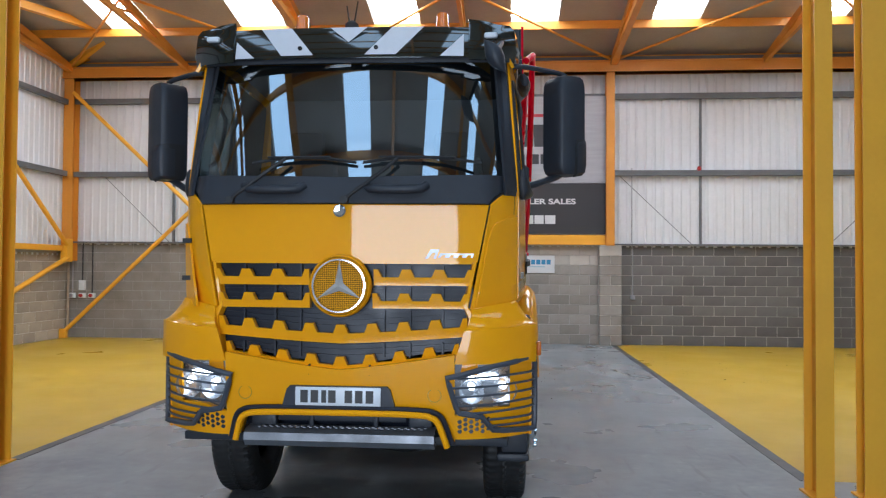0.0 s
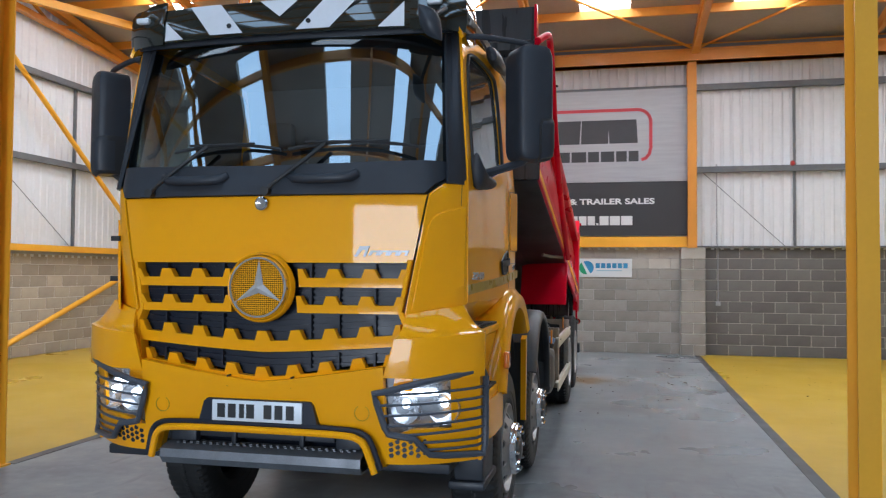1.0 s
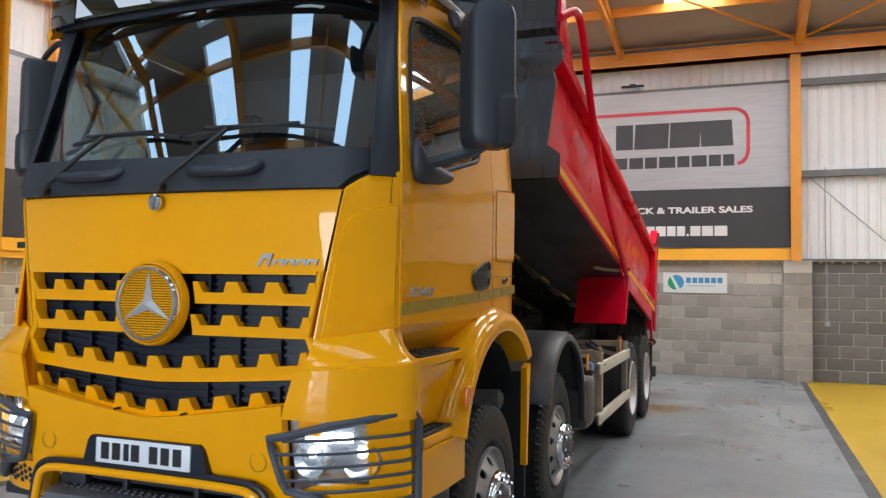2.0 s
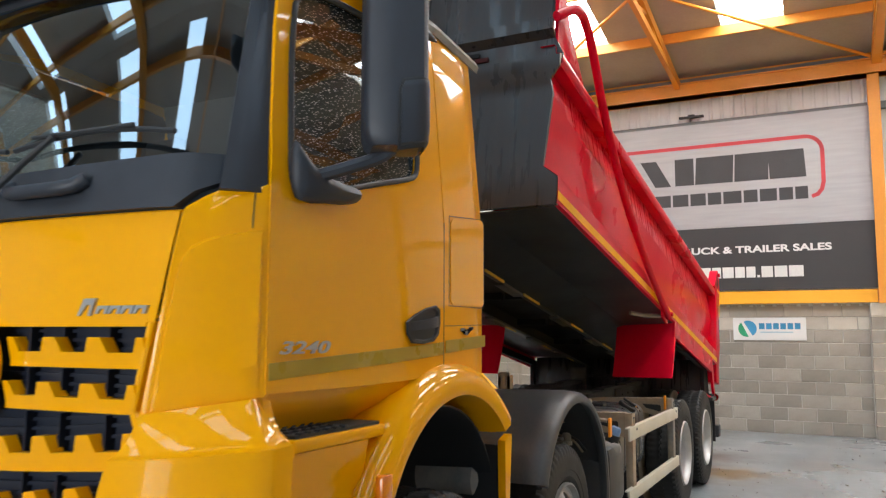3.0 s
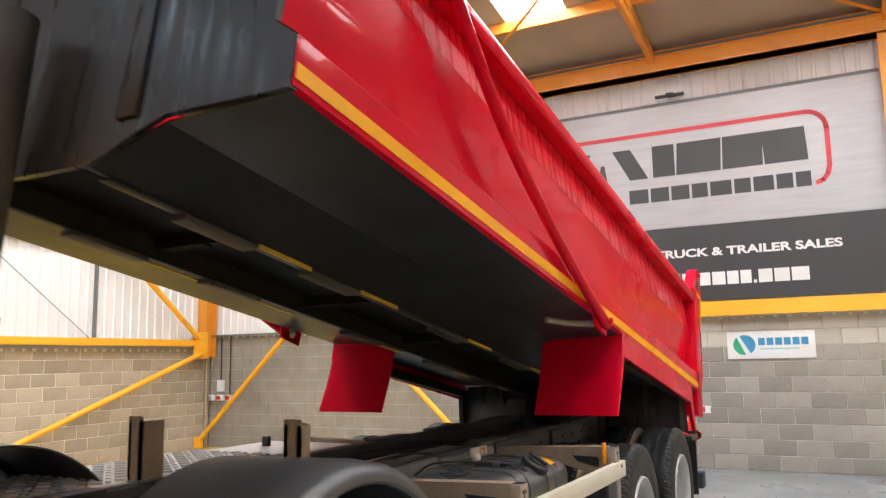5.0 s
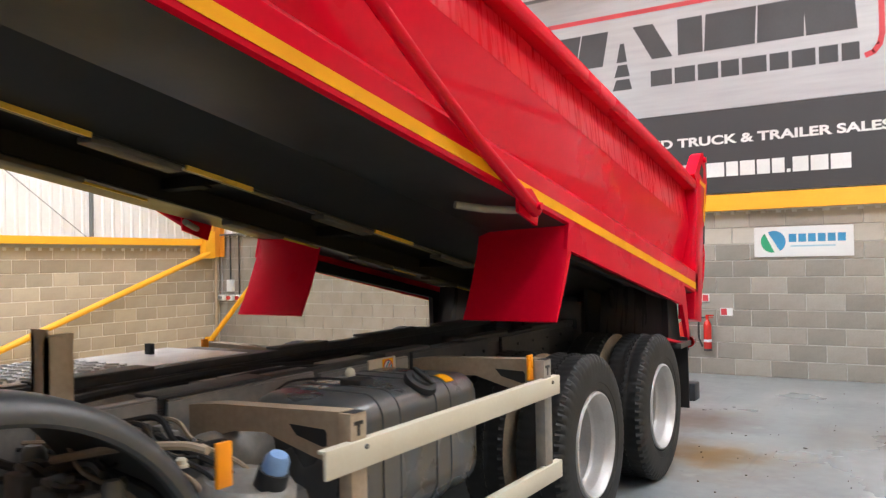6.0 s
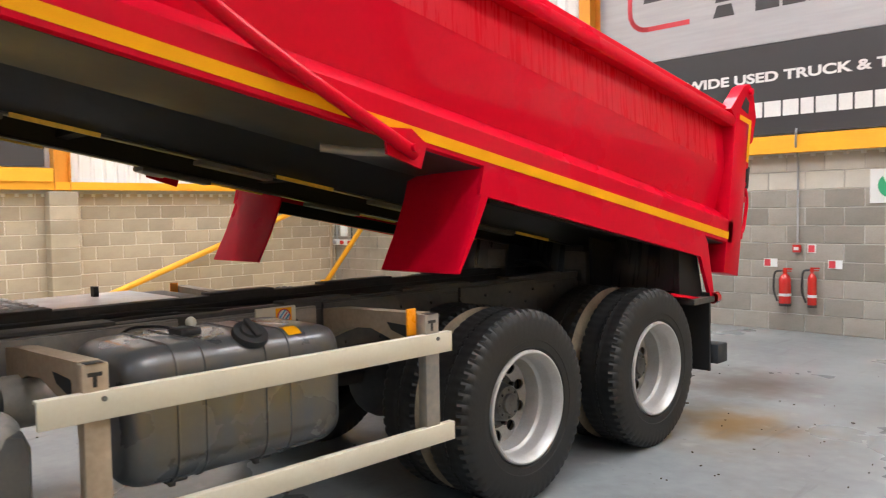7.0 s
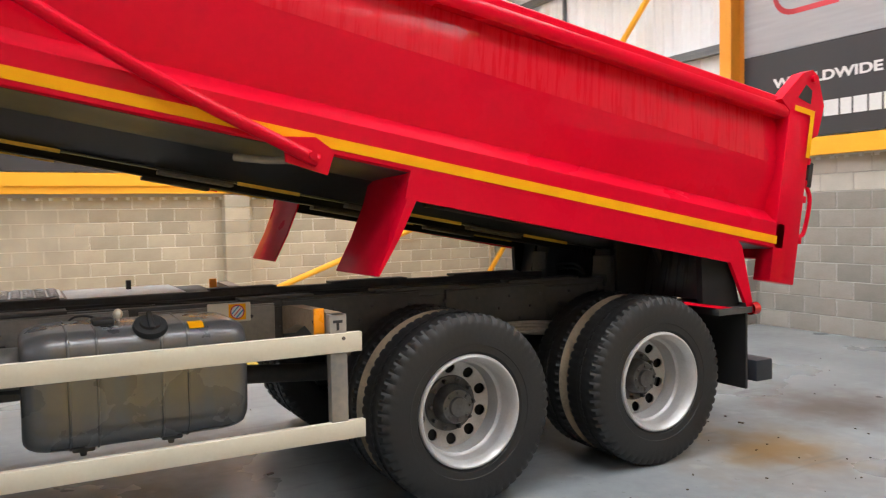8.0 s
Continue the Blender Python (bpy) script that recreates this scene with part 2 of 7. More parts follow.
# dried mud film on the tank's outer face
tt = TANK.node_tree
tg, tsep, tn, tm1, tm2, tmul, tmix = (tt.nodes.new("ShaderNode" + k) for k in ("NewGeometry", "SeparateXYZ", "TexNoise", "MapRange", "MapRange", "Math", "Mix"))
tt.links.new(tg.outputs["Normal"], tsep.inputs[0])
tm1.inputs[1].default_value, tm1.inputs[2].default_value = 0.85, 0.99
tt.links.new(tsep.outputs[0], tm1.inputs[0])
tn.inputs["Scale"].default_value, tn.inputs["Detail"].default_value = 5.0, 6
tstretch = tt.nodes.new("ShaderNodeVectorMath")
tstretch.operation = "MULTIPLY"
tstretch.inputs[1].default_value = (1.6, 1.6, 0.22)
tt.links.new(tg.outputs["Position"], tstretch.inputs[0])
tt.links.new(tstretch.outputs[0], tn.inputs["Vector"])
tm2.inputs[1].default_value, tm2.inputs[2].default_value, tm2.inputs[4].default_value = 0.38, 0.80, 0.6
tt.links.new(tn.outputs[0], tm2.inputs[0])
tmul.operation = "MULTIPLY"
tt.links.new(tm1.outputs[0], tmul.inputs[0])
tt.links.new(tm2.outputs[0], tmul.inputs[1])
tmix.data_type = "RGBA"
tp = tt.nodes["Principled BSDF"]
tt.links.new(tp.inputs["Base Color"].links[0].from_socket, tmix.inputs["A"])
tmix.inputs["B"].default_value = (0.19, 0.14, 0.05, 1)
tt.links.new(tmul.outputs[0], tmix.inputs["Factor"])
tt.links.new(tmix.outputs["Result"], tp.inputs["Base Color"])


def floor_material():
    """Grey sealed concrete with clouded wear, tyre scuffs, one brown spill and darker patches."""
    m = material("grey_sealed_concrete", (0.27, 0.288, 0.296), (0.155, 0.167, 0.173), 0.34, big=0.55, fine=9, vary=0.16, spread=0.55, bump=0.15)
    t = m.node_tree
    p = t.nodes["Principled BSDF"]
    base = p.inputs["Base Color"].links[0].from_socket
    geo = t.nodes.new("ShaderNodeNewGeometry")
    # centre, reach, tint, strength; the widest, darkest patch lies under the truck's front
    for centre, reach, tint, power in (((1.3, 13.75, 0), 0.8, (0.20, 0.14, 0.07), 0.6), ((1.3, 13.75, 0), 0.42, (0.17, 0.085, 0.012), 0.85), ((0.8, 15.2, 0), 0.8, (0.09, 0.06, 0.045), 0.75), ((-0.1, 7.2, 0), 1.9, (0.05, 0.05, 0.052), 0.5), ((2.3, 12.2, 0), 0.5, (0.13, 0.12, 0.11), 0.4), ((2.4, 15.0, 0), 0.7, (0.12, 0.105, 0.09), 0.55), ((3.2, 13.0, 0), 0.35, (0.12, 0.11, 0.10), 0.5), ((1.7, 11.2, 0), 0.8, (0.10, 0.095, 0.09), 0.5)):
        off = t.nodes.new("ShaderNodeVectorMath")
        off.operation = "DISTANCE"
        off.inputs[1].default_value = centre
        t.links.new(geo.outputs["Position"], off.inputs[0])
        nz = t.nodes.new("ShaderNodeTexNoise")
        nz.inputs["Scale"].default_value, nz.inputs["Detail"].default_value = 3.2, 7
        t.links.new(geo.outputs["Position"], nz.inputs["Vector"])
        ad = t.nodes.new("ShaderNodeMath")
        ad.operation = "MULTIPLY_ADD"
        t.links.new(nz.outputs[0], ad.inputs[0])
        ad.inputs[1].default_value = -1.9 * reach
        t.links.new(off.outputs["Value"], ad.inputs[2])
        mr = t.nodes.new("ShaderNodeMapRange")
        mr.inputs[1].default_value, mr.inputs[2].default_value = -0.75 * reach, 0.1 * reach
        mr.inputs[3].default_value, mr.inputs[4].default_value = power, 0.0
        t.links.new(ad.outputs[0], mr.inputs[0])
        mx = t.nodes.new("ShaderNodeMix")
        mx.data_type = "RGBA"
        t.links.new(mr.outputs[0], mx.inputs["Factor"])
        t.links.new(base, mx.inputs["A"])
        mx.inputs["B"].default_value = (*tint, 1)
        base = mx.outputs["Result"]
    # speckled dirt and drag marks
    for scale, lo, hi, tint, power, squash in ((16.0, 0.68, 0.74, (0.09, 0.085, 0.08), 0.55, (1, 1, 1)), (5.0, 0.62, 0.75, (0.42, 0.42, 0.41), 0.35, (1, 1, 1)), (3.0, 0.62, 0.70, (0.10, 0.10, 0.10), 0.45, (2.6, 0.35, 1))):
        mp = t.nodes.new("ShaderNodeMapping")
        mp.inputs["Scale"].default_value = squash
        mp.inputs["Rotation"].default_value = (0, 0, radians(25) if squash[0] > 1 else 0)
        t.links.new(geo.outputs["Position"], mp.inputs[0])
        nz = t.nodes.new("ShaderNodeTexNoise")
        nz.inputs["Scale"].default_value, nz.inputs["Detail"].default_value = scale, 6
        t.links.new(mp.outputs[0], nz.inputs["Vector"])
        mr = t.nodes.new("ShaderNodeMapRange")
        mr.inputs[1].default_value, mr.inputs[2].default_value, mr.inputs[4].default_value = lo, hi, power
        t.links.new(nz.outputs[0], mr.inputs[0])
        mx = t.nodes.new("ShaderNodeMix")
        mx.data_type = "RGBA"
        t.links.new(mr.outputs[0], mx.inputs["Factor"])
        t.links.new(base, mx.inputs["A"])
        mx.inputs["B"].default_value = (*tint, 1)
        base = mx.outputs["Result"]
    t.links.new(base, p.inputs["Base Color"])
    return m


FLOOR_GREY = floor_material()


# ---- building helpers ----
def thing(name, at, label, category, group=""):
    ob = new(name)
    ob.empty_display_size = 0.2
    ob.location = at
    return tagged(ob, label, category, group)


def finish(name, bm, mat, smooth=None):
    bmesh.ops.recalc_face_normals(bm, faces=bm.faces[:])
    me = bpy.data.meshes.new(name)
    bm.to_mesh(me)
    bm.free()
    me.materials.append(mat)
    if smooth:
        me.shade_smooth()
        me.set_sharp_from_angle(angle=radians(smooth))
    return me


def part(name, bm, mat, parent, label="", smooth=40):
    """Links a bmesh, in the parent's own coordinates, as one mesh under it."""
    ob = new(name, finish(name, bm, mat, smooth))
    ob.parent = parent
    return tagged(ob, label)


def structure(name, bm, mat, label="", smooth=None):
    return tagged(new(name, finish(name, bm, mat, smooth)), label, kind="structure")


def solo(name, bm, mat, label, category, group="", smooth=40):
    return tagged(new(name, finish(name, bm, mat, smooth)), label, category, group)


def box(bm, x0, x1, y0, y1, z0, z1, bevel=0.0, seg=2, m=None):
    vs = [bm.verts.new((x, y, z)) for x in (x0, x1) for y in (y0, y1) for z in (z0, z1)]
    fs = [bm.faces.new([vs[i] for i in q]) for q in ((0, 1, 3, 2), (4, 6, 7, 5), (0, 4, 5, 1), (2, 3, 7, 6), (0, 2, 6, 4), (1, 5, 7, 3))]
    if bevel:
        es = list({e for f in fs for e in f.edges})
        r = bmesh.ops.bevel(bm, geom=es, offset=bevel, segments=seg, affect="EDGES", profile=0.5)
        vs = list({v for f in r["faces"] for v in f.verts} | {v for v in vs if v.is_valid})
    if m is not None:
        bmesh.ops.transform(bm, matrix=m, verts=vs)
    return bm


def boxes(*rows, bevel=0.0):
    bm = bmesh.new()
    for r in rows:
        box(bm, *r, bevel=bevel)
    return bm


def tube(bm, pts, r, n=10, closed=False):
    """A round bar along a line of points."""
    pts = [Vector(p) for p in pts]
    rings = []
    k = len(pts)
    up = None
    for i, p in enumerate(pts):
        a = pts[(i - 1) % k] if closed or i else p
        b = pts[(i + 1) % k] if closed or i < k - 1 else p
        d = (b - a).normalized()
        if up is None:
            up = Vector((0, 0, 1)) if abs(d.z) < 0.9 else Vector((1, 0, 0))
        s = d.cross(up).normalized()
        up = s.cross(d).normalized()
        rings.append([bm.verts.new(p + r * (math.cos(2 * math.pi * j / n) * s + math.sin(2 * math.pi * j / n) * up)) for j in range(n)])
    for i in range(k if closed else k - 1):
        a, b = rings[i], rings[(i + 1) % k]
        for j in range(n):
            bm.faces.new((a[j], a[(j + 1) % n], b[(j + 1) % n], b[j]))
    if not closed:
        bm.faces.new(rings[0][::-1])
        bm.faces.new(rings[-1])
    return bm


def bend(pts, n=6, reach=0.35):
    """Rounds the inner corners of a line of points."""
    pts = [Vector(p) for p in pts]
    out = [pts[0]]
    for a, b, c in zip(pts, pts[1:], pts[2:]):
        p, q = b.lerp(a, reach), b.lerp(c, reach)
        out += [p.lerp(b, i / n).lerp(b.lerp(q, i / n), i / n) for i in range(n + 1)]
    return out + [pts[-1]]


def lathe(bm, prof, n=48, axis="x", closed=False, wobble=None, cap=False):
    """Turns (along, radius) pairs round the x axis. wobble(i, j) may change a radius."""
    rings = []
    for i, (u, r) in enumerate(prof):
        ring = []
        for j in range(n):
            a = 2 * math.pi * j / n
            rr = r + (wobble(i, j) if wobble else 0)
            c, s = rr * math.cos(a), rr * math.sin(a)
            ring.append(bm.verts.new((u, c, s) if axis == "x" else (c, u, s) if axis == "y" else (c, s, u)))
        rings.append(ring)
    k = len(prof)
    for i in range(k if closed else k - 1):
        a, b = rings[i], rings[(i + 1) % k]
        for j in range(n):
            bm.faces.new((a[j], a[(j + 1) % n], b[(j + 1) % n], b[j]))
    if cap:
        for ring, r in ((rings[0], prof[0][1]), (rings[-1], prof[-1][1])):
            if r > 1e-4:
                bm.faces.new(ring)
    return bm


def prism(bm, pts, depth, axis="y"):
    """Extrudes a flat outline (pairs) along an axis: y: pairs are (x, z); x: (y, z); z: (x, y). depth: (from, to)."""
    def put(p, d):
        return (p[0], d, p[1]) if axis == "y" else (d, p[0], p[1]) if axis == "x" else (p[0], p[1], d)
    a = [bm.verts.new(put(p, depth[0])) for p in pts]
    b = [bm.verts.new(put(p, depth[1])) for p in pts]
    bm.faces.new(a)
    bm.faces.new(b[::-1])
    for i in range(len(pts)):
        j = (i + 1) % len(pts)
        bm.faces.new((a[i], a[j], b[j], b[i]))
    return bm


def loft(bm, rows, close=False, cap=False):
    """Skins rows of equally many points."""
    vs = [[bm.verts.new(p) for p in r] for r in rows]
    for a, b in zip(vs, vs[1:]):
        n = len(a)
        for j in range(n if close else n - 1):
            bm.faces.new((a[j], a[(j + 1) % n], b[(j + 1) % n], b[j]))
    if cap:
        bm.faces.new(vs[0])
        bm.faces.new(vs[-1][::-1])
    return bm


def thicken(bm, t):
    """Gives a skin a thickness."""
    bmesh.ops.recalc_face_normals(bm, faces=bm.faces[:])
    bmesh.ops.solidify(bm, geom=bm.faces[:] + bm.edges[:] + bm.verts[:], thickness=t)
    return bm


def i_beam(bm, x, y, z0, z1, w, d, t=0.014):
    """An upright steel section with its flanges to the front and back."""
    for r in ((x - w / 2, x + w / 2, y - d / 2, y - d / 2 + t), (x - w / 2, x + w / 2, y + d / 2 - t, y + d / 2), (x - t / 2, x + t / 2, y - d / 2 + t, y + d / 2 - t)):
        box(bm, *r, z0, z1)
    return bm


def bar(bm, a, b, w, h):
    """A straight flat-sided bar from a to b."""
    a, b = Vector(a), Vector(b)
    d = b - a
    q = d.to_track_quat("Y", "Z").to_matrix().to_4x4()
    return box(bm, -w / 2, w / 2, 0, d.length, -h / 2, h / 2, m=Matrix.Translation(a) @ q)


def lettering(text, size, mat, name, parent, m, thick=0.004, weight=0.0, shear=0.0, width=None):
    """Text as a mesh, lower left corner at the pose m."""
    cu = bpy.data.curves.new(name, "FONT")
    cu.body, cu.size, cu.extrude, cu.offset, cu.shear = text, size, thick, weight, shear
    tmp = new(name, cu)
    bpy.context.view_layer.update()
    me = bpy.data.meshes.new_from_object(tmp.evaluated_get(bpy.context.evaluated_depsgraph_get()))
    bpy.data.objects.remove(tmp)
    me.materials.clear()
    me.materials.append(mat)
    if width:
        have = max(v.co.x for v in me.vertices) - min(v.co.x for v in me.vertices)
        me.transform(Matrix.Diagonal((width / have, 1, 1, 1)))
    ob = new(name, me)
    if parent:
        ob.parent = parent
    ob.matrix_basis = m
    return ob


# ---- the hall ----
XL, XR, YB, YF = -9.77, 10.2, 18.55, -5.15
EAVES = (18.5, 6.7, -5.1)
BACK_BLOCK, SIDE_BLOCK = 2.32, 2.05


def roof_z(y):
    lo = max(e for e in EAVES if e <= y + 1e-6) if y < 18.5 else 6.7
    mid = lo + 5.9
    return 6.71 + 0.18 * (5.9 - abs(y - mid))


def slab(bm, x0, x1, y0, y1, lift0, lift1):
    """A roof piece that follows the slope."""
    vs = [bm.verts.new((x, y, roof_z(y) + l)) for x in (x0, x1) for y in (y0, y1) for l in (lift0, lift1)]
    for q in ((0, 1, 3, 2), (4, 6, 7, 5), (0, 4, 5, 1), (2, 3, 7, 6), (0, 2, 6, 4), (1, 5, 7, 3)):
        bm.faces.new([vs[i] for i in q])


floor_bm = bmesh.new()
box(floor_bm, XL - 0.25, XR + 0.25, YF - 0.25, YB + 0.25, -0.2, 0)
structure("floor", floor_bm, FLOOR_GREY, "grey sealed concrete floor with scuffs, spills and darker patches")
for nm, x0, x1 in (("floor_paint_west", XL + 0.01, -3.51), ("floor_paint_east", 3.51, XR - 0.01)):
    structure(nm, boxes((x0, x1, 6.75, YB - 0.02, 0.0, 0.004)), FLOOR_YELLOW, "glossy yellow painted parking area on the floor")
for nm, x0, x1 in (("floor_line_west", -3.51, -3.40), ("floor_line_east", 3.40, 3.51)):
    structure(nm, boxes((x0, x1, 6.75, YB - 0.02, 0.0, 0.0045)), LINE_DARK, "dark grey line along the edge of the lane")
ground_bm = bmesh.new()
box(ground_bm, -250, 250, -250, 250, -0.6, -0.21)
structure("ground", ground_bm, material("yard_asphalt", (0.07, 0.07, 0.07), (0.05, 0.05, 0.05), 0.9, big=0.4, fine=30), "grey asphalt yard outside")

# roof lining with openings for the roof lights
roof_bm, strips = bmesh.new(), []
lights_x = [1.55 + 2.95 * k for k in range(-3, 3)]
for e in EAVES[1:]:
    for flip in (0, 1):
        ya, yb = (e + 5.9, e + 11.8) if flip else (e, e + 5.9)
        s0, s1 = (yb - 5.1, yb - 1.75) if flip else (ya + 1.75, ya + 5.1)
        shift, hw = 0.0, 0.5
        if e < 0:
            # the front bay's sheets run up to the ridge
            s0, s1, shift, hw = (ya + 0.2 if flip else s0), (s1 if flip else yb - 0.2), 0.2, 0.44
        x = XL - 0.2
        for c in [q + shift for q in lights_x]:
            slab(roof_bm, x, c - hw, ya, yb, 0.0, 0.12)
            slab(roof_bm, c - hw, c + hw, ya, s0, 0.0, 0.12)
            slab(roof_bm, c - hw, c + hw, s1, yb, 0.0, 0.12)
            strips.append((c, hw, s0, s1))
            x = c + hw
        slab(roof_bm, x, XR + 0.2, ya, yb, 0.0, 0.12)
structure("ceiling", roof_bm, ROOF_LINING, "beige lined pitched roof underside")
for c, hw, s0, s1 in strips:
    bm = bmesh.new()
    slab(bm, c - hw - 0.02, c + hw + 0.02, s0 - 0.02, s1 + 0.02, 0.125, 0.135)
    structure("roof_light", bm, STRIP_ON if s0 > 6.7 else STRIP_BLUE, "bright translucent roof light sheet")

# purlins, rafters, trusses
for e in EAVES[1:]:
    bm = bmesh.new()
    for d in (0.12, 1.78, 3.55, 5.3, 6.5, 8.25, 10.02, 11.68):
        y = e + d
        box(bm, XL, XR, y - 0.03, y + 0.03, roof_z(y) - 0.17, roof_z(y) - 0.002)
    structure("purlins", bm, STEEL_ORANGE, "orange painted roof purlins")
for e in EAVES[1:]:
    for x, w in ((-9.6, 0.16), (-6.7, 0.10), (-3.4, 0.16), (0.05, 0.10), (3.42, 0.16), (6.8, 0.10), (10.0, 0.16)):
        bm = bmesh.new()
        for y0, y1 in ((e + 0.05, e + 5.9), (e + 5.9, e + 11.75)):
            bar(bm, (x, y0, roof_z(y0) - 0.25), (x, y1, roof_z(y1 - 1e-4) - 0.25), w, 0.17)
        if e == 6.7:
            for s in (1, -1):
                n = [(x, 12.6 + s * q, 6.52 + 0.07 * (5.8 - q)) for q in (5.75, 3.9, 2.0, 0.0)]
                bar(bm, n[0], n[-1], w * 0.8, 0.12)
                for k, q in enumerate((4.9, 2.9, 1.0)):
                    t = (x, 12.6 + s * q, roof_z(12.6 + s * q - 1e-4) - 0.28)
                    bar(bm, n[k] if k else (x, 12.6 + s * 4.9, n[0][2] + 0.07 * 0.9), t, 0.05, 0.05)
                    bar(bm, t, n[k + 1], 0.05, 0.05)
        structure("rafter", bm, STEEL_ORANGE, "orange steel roof truss")
bm = bmesh.new()
for a, b in (((3.42, 18.2), (0.05, 14.95)), ((3.42, 18.2), (6.8, 14.95)), ((-3.4, 18.2), (0.05, 14.95)), ((-3.4, 18.2), (-6.7, 14.95)), ((-9.6, 18.2), (-6.7, 14.95)), ((10.0, 18.2), (6.8, 14.95))):
    tube(bm, [(*a, roof_z(a[1]) - 0.2), (*b, roof_z(b[1]) - 0.2)], 0.028, 8)
structure("roof_braces", bm, STEEL_ORANGE, "thin orange roof bracing rods")
bm = bmesh.new()
bar(bm, (-9.6, 18.2, 6.62), (-8.1, 18.2, 7.25), 0.1, 0.1)
bar(bm, (-9.5, 13.0, 6.95), (-8.1, 17.2, 7.12), 0.14, 0.16)
bar(bm, (-9.6, 18.2, 6.62), (-8.1, 17.2, 7.05), 0.12, 0.14)
structure("corner_braces", bm, STEEL_YELLOW, "yellow corner bracing under the roof")
bm = boxes((XL, XR, 18.12, 18.40, 6.29, 6.55), (XL, XR, 18.08, 18.44, 6.29, 6.315), (XL, XR, 18.08, 18.44, 6.525, 6.55))
structure("eaves_beam", bm, STEEL_ORANGE, "deep orange steel eaves beam")
# dark board that draws the gutter's shadow line over the beam
structure("gutter_shadow_board", boxes((XL, XR, 18.30, 18.50, 6.56, 6.68)), GREY_RAIL, "dark board drawing the shadow line above the eaves beam")

# columns
for nm, x, y, w, d, z0, lab in (("column_1", 3.35, 18.32, 0.185, 0.30, 2.3, "orange wall column on a block pier"), ("column_2", -3.01, 18.32, 0.20, 0.30, 2.3, "orange wall column on a block pier"), ("column_3", -9.62, 18.30, 0.24, 0.30, 1.88, "orange corner column"), ("column_4", 10.05, 18.30, 0.24, 0.30, 0, "orange corner column")):
    structure(nm, i_beam(bmesh.new(), x, y, z0, 6.30, w, d), STEEL_ORANGE, lab)
for nm, x, y, w, d in (("column_5", 3.3875, 6.325, 0.135, 0.25), ("column_6", 3.822, 6.325, 0.245, 0.15), ("column_7", -3.57, 6.60, 0.24, 0.2)):
    bm = i_beam(bmesh.new(), x, y, 0.0, 6.6, w, d)
    box(bm, x - w / 2 - 0.03, x + w / 2 + 0.03, y - d / 2 - 0.03, y + d / 2 + 0.03, 0, 0.015)
    for sx in (-1, 1):
        for zz in (2.62, 2.78, 2.92):
            box(bm, x + sx * 0.035 - 0.006, x + sx * 0.035 + 0.006, y - d / 2 - 0.004, y - d / 2, zz, zz + 0.012)
    structure(nm, bm, STEEL_YELLOW, "tall golden-yellow steel column between bays")
structure("column_8", i_beam(bmesh.new(), -9.63, 12.85, 2.1, 7.0, 0.2, 0.26), STEEL_ORANGE, "orange wall column on a block pier")


def ribbed(axis, at, a, b, z0, z1, sign):
    """Trapezoid-ribbed sheeting along x (axis y) or along y (axis x), ribs standing into the room."""
    bm = bmesh.new()
    line, u, pitch = [], a, 0.2
    while u < b - pitch:
        line += [(u, 0), (u + 0.125, 0), (u + 0.145, 0.02), (u + 0.18, 0.02)]
        u += pitch
    line.append((b, 0))
    rows = [[(p, at + sign * q, z) if axis == "y" else (at + sign * q, p, z) for p, q in line] for z in (z0, z1)]
    loft(bm, rows)
    return bm


def solid_wall(name, x0, x1, y0, y1, z0, z1):
    structure(name, boxes((x0, x1, y0, y1, z0, z1)), CLADDING, "plain outer wall")


structure("wall_sheeting_north", ribbed("y", YB - 0.01, XL, XR, BACK_BLOCK - 0.05, 6.95, -1), CLADDING, "white ribbed wall sheeting above the blockwork")
structure("wall_sheeting_west", ribbed("x", XL + 0.01, YF, YB, SIDE_BLOCK - 0.05, 8.0, 1), CLADDING, "white ribbed wall sheeting above the blockwork")
structure("wall_sheeting_east", ribbed("x", XR - 0.01, YF, YB, 0.0, 8.0, -1), CLADDING_GREY, "unseen grey ribbed wall, toned for the light on the truck")
solid_wall("wall_north", XL - 0.25, XR + 0.25, YB + 0.012, YB + 0.25, 0, 7.2)
solid_wall("wall_west", XL - 0.25, XL - 0.012, YF, YB + 0.012, 0, 8.2)
solid_wall("wall_east", XR + 0.012, XR + 0.25, YF, YB + 0.012, 0, 8.2)
front = boxes((XL - 0.25, -1.85, YF - 0.25, YF, 0, 8.2), (1.7, XR + 0.25, YF - 0.25, YF, 0, 8.2), (-1.85, 1.7, YF - 0.25, YF, 3.4, 8.2))
structure("wall_south", front, CLADDING, "front wall with an open vehicle doorway")

rails = bmesh.new()
for z in (3.985, 5.775):
    for x0, x1 in ((XL, -3.12), (-2.9, 3.25), (3.45, XR)):
        if x0 == -2.9 and z < 5:
            box(rails, x0, x1, 18.44, 18.525, z - 0.055, z + 0.055)
            continue
        box(rails, x0, x1, 18.40, 18.525, z - 0.055, z + 0.055)
        box(rails, x0, x1, 18.395, 18.43, z + 0.02, z + 0.07)
for x in (-7.1, 5.44, 7.82):
    box(rails, x - 0.025, x + 0.025, 18.46, 18.525, BACK_BLOCK, 5.775)
for z in (3.98, 5.72):
    box(rails, XL + 0.02, XL + 0.15, YF, YB - 0.1, z - 0.06, z + 0.06)
for y in (15.55, 10.2):
    box(rails, XL + 0.02, XL + 0.08, y - 0.025, y + 0.025, SIDE_BLOCK + 0.2, 5.72)
structure("sheeting_rails", rails, GREY_RAIL, "dark grey sheeting rails on the walls")
